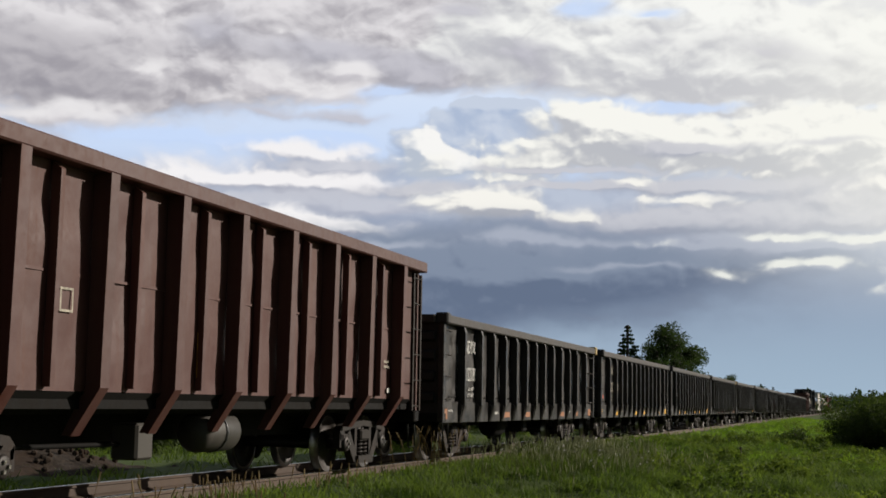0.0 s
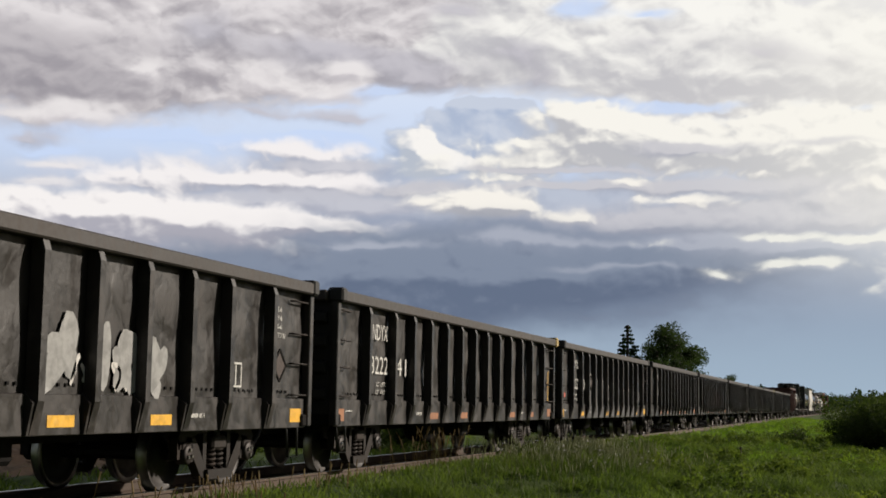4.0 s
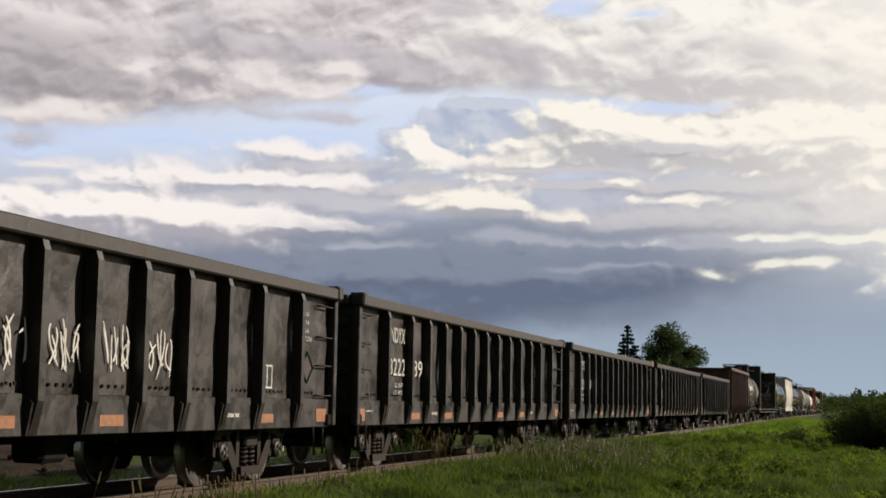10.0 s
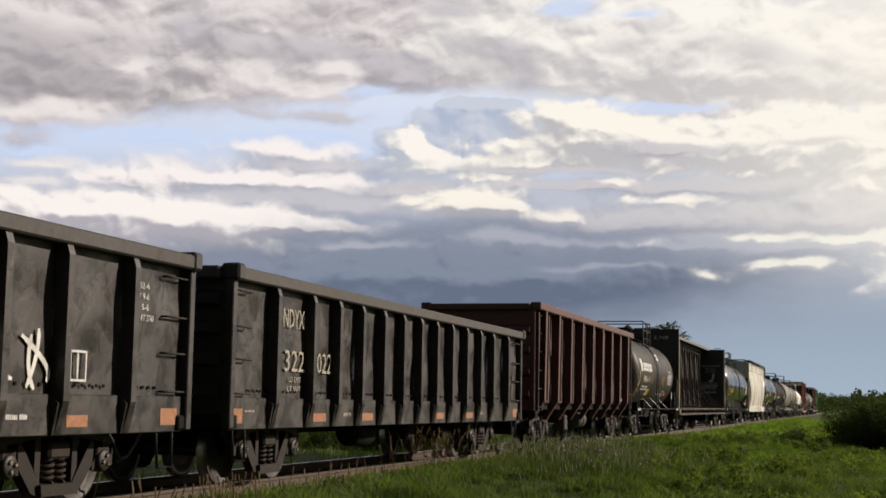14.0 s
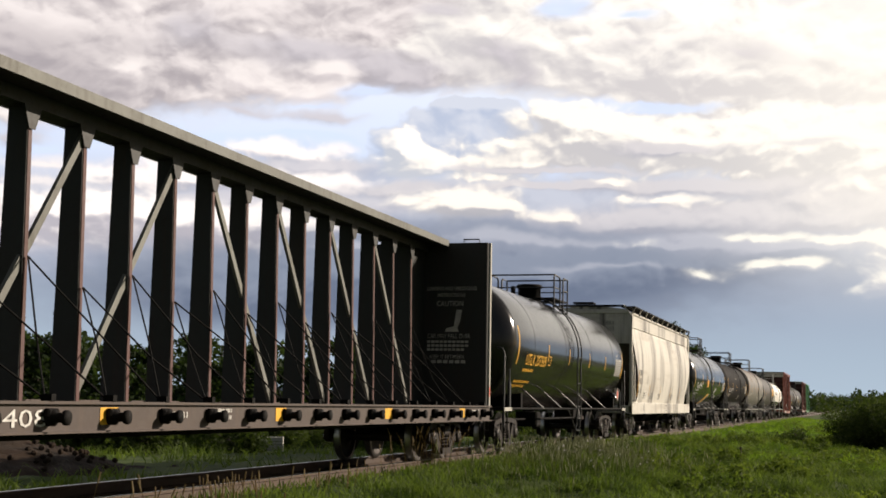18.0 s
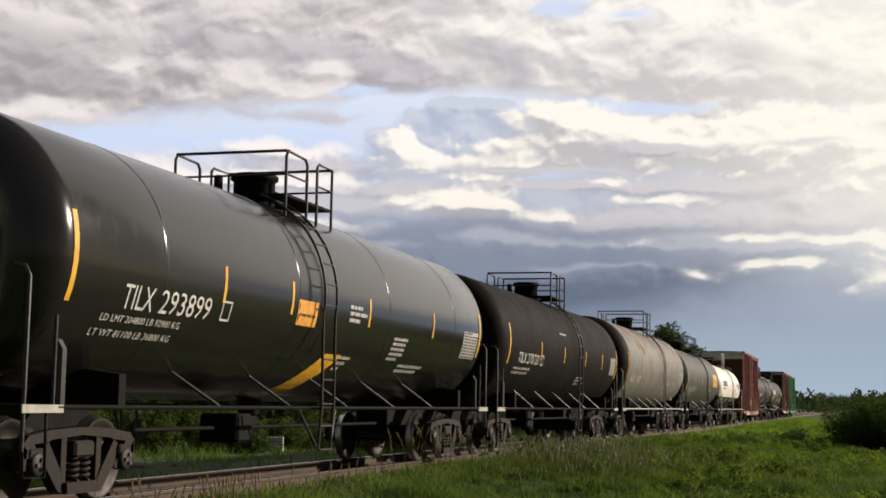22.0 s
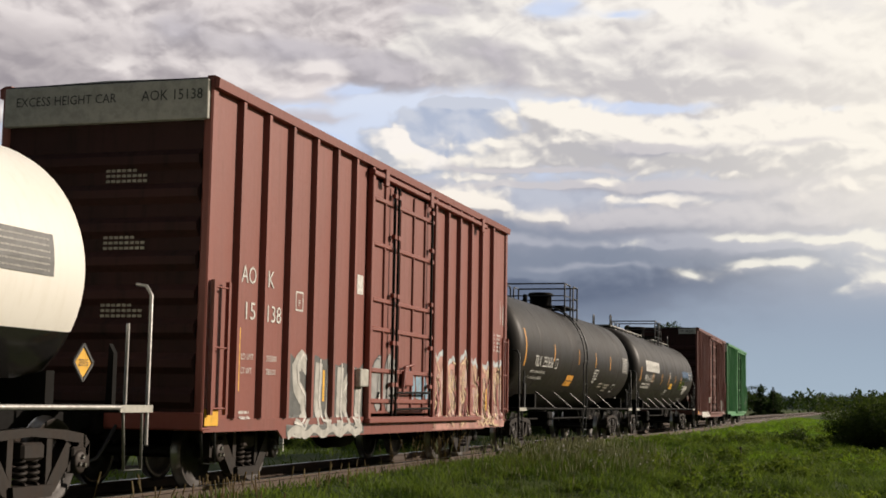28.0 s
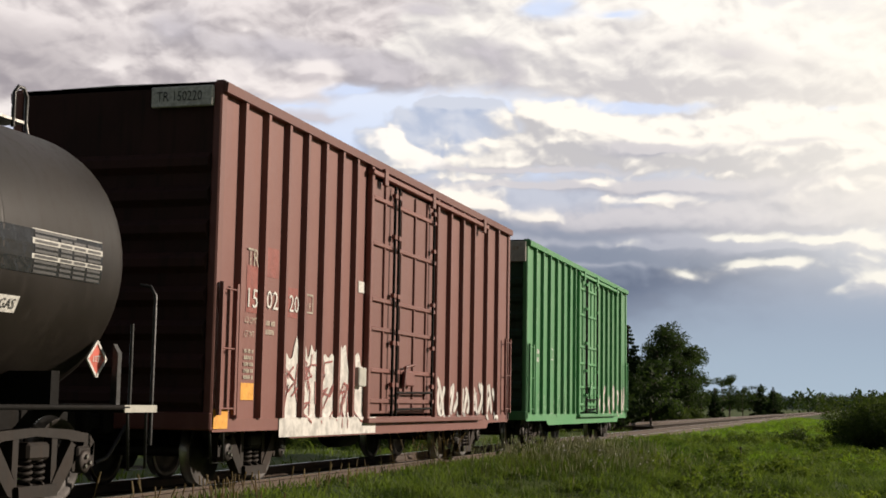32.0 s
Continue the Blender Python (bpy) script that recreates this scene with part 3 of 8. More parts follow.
def wheelset_mesh():
    g = Geo()
    for s in (-1, 1):
        g.slot(0).lathe([(0.09, s * 0.62), (0.16, s * 0.66), (0.36, s * 0.70), (0.385, s * 0.66), (0.42, s * 0.665)], "x", n=28)
        g.slot(1).lathe([(0.42, s * 0.665), (0.485, s * 0.670), (0.485, s * 0.69), (0.458, s * 0.715), (0.452, s * 0.80)], "x", n=28)
        g.slot(0).lathe([(0.452, s * 0.80), (0.41, s * 0.80), (0.38, s * 0.76), (0.20, s * 0.735), (0.16, s * 0.79), (0.09, s * 0.80)], "x", n=28)
        g.lathe([(0.085, s * 0.80), (0.085, s * 0.99), (0.125, s * 1.0), (0.125, s * 1.13), (0.10, s * 1.15), (0.0, s * 1.15)], "x", n=16)
        for k in range(3):
            a = 2.094 * k
            c, d = 0.055 * math.cos(a), 0.055 * math.sin(a)
            g.slot(1).box(s * 1.15, s * 1.175, c - 0.018, c + 0.018, d - 0.018, d + 0.018)
            g.slot(0)
    g.lathe([(0.085, -0.65), (0.08, 0), (0.085, 0.65)], "x", n=12)
    return g.mesh("wheelset", [WHEEL, STEEL])


def spring_mesh():
    g = Geo().tube([(0.075 * math.cos(a), 0.085 * math.sin(a), 0.25 + 0.25 * k / 40) for k, a in ((k, k * 2 * math.pi * 4.0 / 40) for k in range(41))], 0.021, 5)
    return g.mesh("spring", IRON)


def bolster_mesh():
    g = Geo().box(-1.14, 1.14, -0.20, 0.20, 0.50, 0.68, 0.03)
    g.box(-0.35, 0.35, -0.24, 0.24, 0.60, 0.80, 0.03)
    for s in (-1, 1):
        g.box(-0.80, 0.80, s * 0.40 - 0.05, s * 0.40 + 0.05, 0.36, 0.46, 0.01)
        g.tube([(s * 0.72, -0.36, 0.42), (s * 0.72, 0.36, 0.42)], 0.03, 6)
    return g.mesh("truck", IRON)


TRUCK = (bolster_mesh(), side_frame_mesh(1), side_frame_mesh(-1), wheelset_mesh(), spring_mesh())


def add_truck(car, y):
    t = part("truck", TRUCK[0], None, car, "rusty cast-steel two-axle truck", here(0, y, 0))
    part("side_frame", TRUCK[1], None, t)
    part("side_frame", TRUCK[2], None, t)
    for s in (-1, 1):
        part("wheelset", TRUCK[3], None, t, "", here(0, s * 0.889, 0.457))
        for dy in (-0.11, 0.11):
            part("spring", TRUCK[4], None, t, "", here(s * 1.03, dy, 0))


def coupler(car, y, s):
    """Draft gear, coupler and air hose at one end; s is the way out."""
    g = Geo().box(-0.18, 0.18, y - s * 0.30, y + s * 0.25, 0.70, 1.0, 0.03)
    g.box(-0.10, 0.10, y + s * 0.2, y + s * 0.50, 0.76, 0.94, 0.03).box(-0.17, 0.12, y + s * 0.42, y + s * 0.62, 0.70, 1.0, 0.04)
    c = part("coupler", g, UNDER, car)
    h = Geo().tube([(0.35, y + s * 0.05, 0.80), (0.36, y + s * 0.25, 0.62), (0.34, y + s * 0.45, 0.42), (0.28, y + s * 0.62, 0.36)], 0.025, 6)
    part("air_hose", h, BLACKBAR, c)


def grab(car, y0, y1, z, x, mat=IRON, drop=0.0):
    """A grab iron standing off the near and the far side."""
    for s in (1, -1):
        part("grab_iron", Geo().tube([(s * x, y0, z + drop), (s * (x + 0.07), y0, z), (s * (x + 0.07), y1, z), (s * x, y1, z + drop)], 0.014, 5), mat, car)


def ladder(car, y0, y1, z0, z1, x, mat, step=0.38):
    for s in (1, -1):
        g = Geo()
        for y in (y0, y1):
            g.box(s * x, s * (x + 0.05), y - 0.03, y + 0.03, z0, z1)
        n = max(1, int((z1 - z0) / step))
        for i in range(n):
            z = z0 + 0.08 + (z1 - z0 - 0.16) * i / max(1, n - 1)
            g.tube([(s * (x + 0.03), y0, z), (s * (x + 0.03), y1, z)], 0.014, 5)
        part("ladder", g, mat, car)


def stirrup(car, y, mat=BLACKBAR, z=0.75, w=0.38):
    for s in (1, -1):
        part("stirrup_step", Geo().tube([(s * 1.42, y - w / 2, z), (s * 1.44, y - w / 2 + 0.02, 0.36), (s * 1.44, y + w / 2 - 0.02, 0.36), (s * 1.42, y + w / 2, z)], 0.018, 5), mat, car)


# ---------- gondolas ----------
RIBS = (1.36, 2.68, 3.74, 4.78, 5.84, 6.88, 7.90, 8.90, 9.94, 11.0, 12.08, 13.14, 14.48)


def sheet(x, s, y0, y1, z0, z1, depth, seed, ny=110, nz=10):
    """A side sheet of a car, dented between its posts."""
    def dent(y, z):
        a = noise.noise(Vector((y * 1.3, z * 1.5, seed))) + 0.6 * noise.noise(Vector((y * 3.1, z * 2.3, seed + 5)))
        return depth * a * min(1.0, 6 * (z - z0) / (z1 - z0), 6 * (z1 - z) / (z1 - z0))
    g = Geo()
    for off, flip in ((0.0, 1), (-0.03, -1)):
        vs = [(s * (x + off + dent(y0 + (y1 - y0) * i / ny, z0 + (z1 - z0) * j / nz)), y0 + (y1 - y0) * i / ny, z0 + (z1 - z0) * j / nz) for j in range(nz + 1) for i in range(ny + 1)]
        g.add(vs, [(j * (ny + 1) + i, j * (ny + 1) + i + 1, (j + 1) * (ny + 1) + i + 1, (j + 1) * (ny + 1) + i) for j in range(nz) for i in range(ny)], True)
    return g


def gondola():
    """A black mill gondola; its far and near ends are at y = +-7.97."""
    L = 15.94
    car = thing("gondola_car", "black-painted steel gondola with outside ribs, scuffed and dusty", "gondola car", "gondola cars of the train")
    y0, y1 = -L / 2, L / 2
    part("floor", Geo().box(-1.40, 1.40, y0 + 0.1, y1 - 0.1, 1.00, 1.10), UNDER, car)
    part("centre_sill", Geo().box(-0.32, 0.32, y0, y1, 0.62, 0.99, 0.02), UNDER, car)
    for s in (1, -1):
        part("side_wall", sheet(1.41, s, y0 + 0.06, y1 - 0.06, 0.80, 2.70, 0.024, 2.5, 150, 16), GONDOLA, car)
        part("side_sill", Geo().box(s * 1.422, s * 1.455, y0 + 0.06, y1 - 0.06, 0.76, 1.17, 0.008), GONDOLA, car)
        part("top_chord", Geo().box(s * 1.36, s * 1.58, y0 - 0.02, y1 + 0.02, 2.665, 2.835, 0.02), CHORD, car)
    rib = {}
    for s in (1, -1):
        g = Geo()
        pts = [(s * 1.42, 0.77), (s * 1.49, 0.77), (s * 1.575, 1.10), (s * 1.575, 2.56), (s * 1.54, 2.665), (s * 1.42, 2.665)]
        g.prism(pts, "y", -0.055, 0.055)
        g.prism([(s * 1.424, 0.765), (s * 1.485, 0.765), (s * 1.545, 1.08), (s * 1.424, 1.2)], "y", -0.10, 0.10)
        rib[s] = g.mesh("rib", GONDOLA)
        for q in RIBS:
            part("rib", rib[s], None, car, "", here(0, y0 + q, 0))
    bolt = Geo()
    for i in range(-2, 3):
        bolt.box(1.42, 1.435, i * 0.14 - 0.018, i * 0.14 + 0.018, 1.245, 1.28)
    bolt = bolt.mesh("riveted_seam", UNDER)
    for a, b in zip((0.6,) + RIBS, RIBS + (15.4,)):
        part("riveted_seam", bolt, None, car, "", here(0, y0 + (a + b) / 2, 0))["kind"] = "stuff"
    for e, y in ((-1, y0), (1, y1)):
        g = Geo().box(-1.42, 1.42, y, y - e * 0.06, 0.9, 2.69)
        part("end_wall", g, GONDOLA_END, car)
        for z in (1.25, 1.65, 2.05, 2.42):
            part("end_rib", Geo().prism([(y, z - 0.11), (y + e * 0.12, z - 0.06), (y + e * 0.12, z + 0.06), (y, z + 0.11)][::e], "x", -1.34, 1.34), GONDOLA_END, car)
        part("end_chord", Geo().box(-1.36, 1.36, y - e * 0.10, y + e * 0.16, 2.67, 2.83, 0.02), CHORD, car)
        part("end_sill", Geo().box(-1.50, 1.50, y - e * 0.25, y + e * 0.02, 0.78, 0.95, 0.02), UNDER, car)
        for s in (1, -1):
            part("corner_post", Geo().box(s * 1.40, s * 1.52, y - e * 0.10, y + e * 0.03, 0.78, 2.68, 0.012), GONDOLA, car)
        for s in (1, -1):
            part("corner_cap", Geo().box(s * 1.34, s * 1.60, y - e * 0.16, y + e * 0.05, 2.655, 2.875, 0.03), GONDOLA_END, car, "black corner casting of the top chord")
        for z in (1.22, 1.66, 2.08, 2.54):
            grab(car, y - e * 0.14, y - e * 0.62, z, 1.42)
        stirrup(car, y - e * 0.45)
        coupler(car, y, e)
        add_truck(car, y - e * 2.15)
    under = Geo().box(-1.39, 1.39, -0.06, 0.06, 0.82, 0.995).mesh("cross_bearer", UNDER)
    for q in range(-3, 4):
        part("cross_bearer", under, None, car, "", here(0, q * 1.6, 0))
    part("air_reservoir", Geo().lathe([(0, -0.5), (0.2, -0.48), (0.24, -0.4), (0.24, 0.4), (0.2, 0.48), (0, 0.5)], "y", (0.75, -1.2, 0.62), 14), UNDER, car)
    part("brake_valve", Geo().box(0.6, 1.0, 0.9, 1.4, 0.45, 0.85, 0.05), UNDER, car)
    return car


def side142(z):
    return 1.436 if z > 1.17 else 1.455


# ---------- high ore gondola ----------
def high_gondola():
    L = 15.2
    y0, y1 = -L / 2, L / 2
    car = thing("high_side_gondola_car", "rust-red high-sided steel gondola with heavy outside posts", "gondola car", "rust-red high-sided gondolas")
    part("floor", Geo().box(-1.30, 1.30, y0 + 0.1, y1 - 0.1, 1.02, 1.12), UNDER, car)
    part("centre_sill", Geo().box(-0.32, 0.32, y0, y1, 0.60, 1.01, 0.02), UNDER, car)
    for s in (1, -1):
        part("side_wall", sheet(1.345, s, y0 + 0.06, y1 - 0.06, 1.20, 3.52, 0.030, 8.5, 150, 16), OXIDE, car)
        # underframe black instead of red paints in the shade below the side
        part("lower_slope", Geo().prism([(s * 1.12, 0.96), (s * 1.15, 0.96), (s * 1.36, 1.20), (s * 1.33, 1.20)], "y", y0 + 0.06, y1 - 0.06), UNDER, car, "lower slope coloured black for shade")
        part("top_chord", Geo().box(s * 1.30, s * 1.57, y0 - 0.02, y1 + 0.02, 3.50, 3.69, 0.02), OXIDE, car)
        part("side_seam", Geo().box(s * 1.340, s * 1.362, y0 + 0.06, y1 - 0.06, 2.38, 2.41), OXIDE, car)
        heavy = Geo().prism([(s * 1.10, 0.74), (s * 1.22, 0.74), (s * 1.54, 1.24), (s * 1.57, 3.50), (s * 1.36, 3.50), (s * 1.36, 1.24)], "y", -0.05, 0.05)
        heavy.prism([(s * 1.20, 0.735), (s * 1.235, 0.735), (s * 1.56, 1.24), (s * 1.59, 3.50), (s * 1.57, 3.50), (s * 1.54, 1.24)], "y", -0.09, 0.09)
        heavy = heavy.mesh("heavy_post", OXIDE)
        light = Geo().prism([(s * 1.36, 1.24), (s * 1.45, 1.24), (s * 1.47, 3.42), (s * 1.36, 3.50)], "y", -0.04, 0.04).mesh("light_post", OXIDE)
        for i in range(9):
            y = y1 - 1.30 - 1.66 * i
            if y > y0 + 0.1:
                part("heavy_post", heavy, None, car, "", here(0, y, 0))
            if y + 0.83 < y1 - 0.9 or i == 0:
                part("light_post", light, None, car, "", here(0, y - 0.82 if y - 0.82 > y0 else y0 + 0.3, 0))
    for e, y in ((-1, y0), (1, y1)):
        part("end_wall", Geo().box(-1.34, 1.34, y, y - e * 0.06, 1.0, 3.52), OXIDE, car)
        for z in (1.4, 1.95, 2.5, 3.0):
            part("end_rib", Geo().prism([(y, z - 0.12), (y + e * 0.12, z - 0.06), (y + e * 0.12, z + 0.06), (y, z + 0.12)], "x", -1.3, 1.3), OXIDE, car)
        part("end_chord", Geo().box(-1.30, 1.30, y - e * 0.10, y + e * 0.14, 3.49, 3.65, 0.02), OXIDE, car)
        part("end_sill", Geo().box(-1.45, 1.45, y - e * 0.25, y + e * 0.02, 0.80, 1.0, 0.02), UNDER, car)
        for s in (1, -1):
            part("corner_post", Geo().box(s * 1.30, s * 1.42, y - e * 0.12, y + e * 0.02, 0.9, 3.5, 0.012), OXIDE, car)
        ladder(car, y - e * 0.10, y - e * 0.52, 1.0, 3.45, 1.45, IRON)
        stirrup(car, y - e * 0.35)
        coupler(car, y, e)
        add_truck(car, y - e * 1.95)
    part("air_reservoir", Geo().lathe([(0, -0.55), (0.2, -0.53), (0.26, -0.42), (0.26, 0.42), (0.2, 0.53), (0, 0.55)], "y", (0.95, 0.1, 0.72), 16), TANK_DUSK, car, "dull grey air reservoir")
    part("brake_valve", Geo().box(0.7, 1.05, -2.0, -1.6, 0.42, 0.85, 0.03), TANK_DUSK, car)
    part("brake_rod", Geo().tube([(0.8, -4.5, 0.62), (0.8, -1.6, 0.60)], 0.03, 5), UNDER, car)
    wall = lambda z: 1.376
    for y in (y1 - 8.75, y1 - 5.35):
        patch(car, "reflector", y - 0.06, y + 0.06, 1.40, 1.95, YELLOW, wall, "yellow reflective strip")
    return car


# ---------- boxcars ----------
def boxcar(paint_mat, ribs, door, label, name="boxcar", header=GREY_PANEL):
    L, top = 15.2, 5.14
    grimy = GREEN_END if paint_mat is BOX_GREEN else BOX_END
    y0, y1 = -L / 2, L / 2
    car = thing(name, label, "boxcar", "boxcars of the train")
    part("floor", Geo().box(-1.40, 1.40, y0 + 0.1, y1 - 0.1, 0.98, 1.1), UNDER, car)
    part("centre_sill", Geo().box(-0.32, 0.32, y0, y1, 0.62, 0.97, 0.02), UNDER, car)
    for s in (1, -1):
        d0, d1 = y0 + door[0], y0 + door[1]
        for a, b in ((y0 + 0.03, d0), (d1, y1 - 0.03)):
            part("side_wall", Geo().box(s * 1.40, s * 1.46, a, b, 0.78, top - 0.12), paint_mat, car)
        part("side_sill", Geo().prism([(y0 + 0.03, 0.74), (y0 + 2.3, 0.74), (y0 + 2.5, 0.62), (y1 - 1.9, 0.62), (y1 - 1.7, 0.74), (y1 - 0.03, 0.74), (y1 - 0.03, 0.90), (y0 + 0.03, 0.90)], "x", s * 1.462, s * 1.49), paint_mat, car)
        part("top_rail", Geo().prism([(s * 1.40, top - 0.16), (s * 1.56, top - 0.16), (s * 1.57, top - 0.04), (s * 1.50, top), (s * 1.40, top)], "y", y0, y1), paint_mat, car)
        rib = Geo().prism([(-0.075, s * 1.46), (-0.04, s * 1.54), (0.04, s * 1.54), (0.075, s * 1.46)], "z", 0.905, top - 0.165)
        rib.v = [(v[1], v[0], v[2]) for v in rib.v]
        rib = rib.mesh("rib", paint_mat)
        for q in ribs:
            part("rib", rib, None, car, "", here(0, y0 + q, 0))
        dr = part("door", Geo().box(s * 1.42, s * 1.50, d0 + 0.06, d1 - 0.06, 0.95, top - 0.32, 0.01), paint_mat, car, "plug door of the same paint")
        w = (d1 - d0 - 0.12)
        for z in (1.12, 1.62, 2.30, 2.78, 3.70, 4.45):
            part("door_bar", Geo().box(s * 1.50, s * 1.545, d0 + 0.10, d1 - 0.10, z, z + 0.075, 0.012), paint_mat, dr)
        for f in (0.20, 0.44, 0.66, 0.86):
            y = d0 + w * f
            part("door_stiffener", Geo().box(s * 1.50, s * 1.535, y - 0.03, y + 0.03, 1.0, top - 0.36, 0.01), paint_mat, dr)
        for f in (0.30, 0.36, 0.93):
            y = d0 + w * f
            part("lock_rod", Geo().tube([(s * 1.575, y, 0.92), (s * 1.575, y, top - 0.34)], 0.024, 6), UNDER, dr, "dark greasy lock rod")
            for z in (1.4, 2.1, 2.9, 3.9, 4.6):
                part("rod_bracket", Geo().box(s * 1.535, s * 1.605, y - 0.06, y + 0.06, z, z + 0.07), paint_mat, dr)
        for z in (1.02, 1.30):
            part("operating_lever", Geo().tube([(s * 1.60, d0 + w * 0.34, z), (s * 1.61, d0 + w * 0.90, z + 0.02)], 0.022, 5), UNDER, dr)
        part("gear_box", Geo().box(s * 1.53, s * 1.61, d0 + w * 0.48, d0 + w * 0.62, 1.42, 1.68, 0.02), paint_mat, dr)
        part("door_handle", Geo().tube([(s * 1.60, d0 + w * 0.45, 1.3), (s * 1.62, d0 + w * 0.47, 1.75), (s * 1.60, d0 + w * 0.62, 1.8)], 0.025, 6), paint_mat, dr)
        part("lower_door_track", Geo().box(s * 1.49, s * 1.60, d0 - 0.10, d1 + 3.3, 0.80, 0.88, 0.01), paint_mat, car)
        part("upper_door_track", Geo().box(s * 1.49, s * 1.60, d0 - 0.10, d1 + 3.6, top - 0.30, top - 0.22, 0.01), paint_mat, car)
        for y in (d0, d1):
            part("door_post", Geo().box(s * 1.46, s * 1.56, y - 0.06, y + 0.06, 0.80, top - 0.17, 0.012), paint_mat, car)
        for y in (d0 + 0.5, d1 - 0.5, d1 + 3.2):
            part("door_hanger", Geo().box(s * 1.56, s * 1.62, y - 0.09, y + 0.09, top - 0.42, top - 0.14, 0.01), paint_mat, car)
    n = 14
    g = Geo().prism([(-1.50, top - 0.03), (0, top + 0.0), (1.50, top - 0.03), (1.40, top - 0.08), (-1.40, top - 0.08)], "y", y0, y1)
    part("roof", g, BARE, car, "dull galvanised ribbed roof")
    seam = Geo().prism([(-1.50, top - 0.03), (0, top + 0.0), (1.50, top - 0.03), (1.50, top - 0.005), (0, top + 0.03), (-1.50, top - 0.005)], "y", -0.04, 0.04).mesh("roof_seam", BARE)
    for i in range(n):
        part("roof_seam", seam, None, car, "", here(0, y0 + (i + 0.5) * L / n, 0))
    for e, y in ((-1, y0), (1, y1)):
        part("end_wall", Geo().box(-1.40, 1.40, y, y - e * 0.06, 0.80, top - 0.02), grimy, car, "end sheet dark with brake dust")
        for s in (1, -1):
            part("corner_post", Geo().box(s * 1.38, s * 1.50, y - e * 0.14, y + e * 0.03, 0.78, top - 0.03, 0.02), paint_mat, car)
        for i in range(8):
            z = 1.15 + 0.42 * i
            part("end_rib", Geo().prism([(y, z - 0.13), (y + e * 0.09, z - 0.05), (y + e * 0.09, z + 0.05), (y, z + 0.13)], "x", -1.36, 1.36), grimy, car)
        part("end_sill", Geo().box(-1.50, 1.50, y - e * 0.2, y + e * 0.05, 0.76, 0.98, 0.02), paint_mat, car)
        ladder(car, y - e * 0.08, y - e * 0.50, 0.95, 2.6, 1.52, paint_mat, 0.42)
        stirrup(car, y - e * 0.30)
        coupler(car, y, e)
        add_truck(car, y - e * 2.15)
    part("air_reservoir", Geo().lathe([(0, -0.5), (0.2, -0.48), (0.24, -0.4), (0.24, 0.4), (0.2, 0.48), (0, 0.5)], "y", (0.75, -1.2, 0.62), 14), UNDER, car)
    if header:
        part("header_panel", Geo().box(-1.42, 1.46, y0 - 0.10, y0 + 0.01, top - 0.56, top - 0.06, 0.01), header, car, "pale header panel with black lettering")
    return car


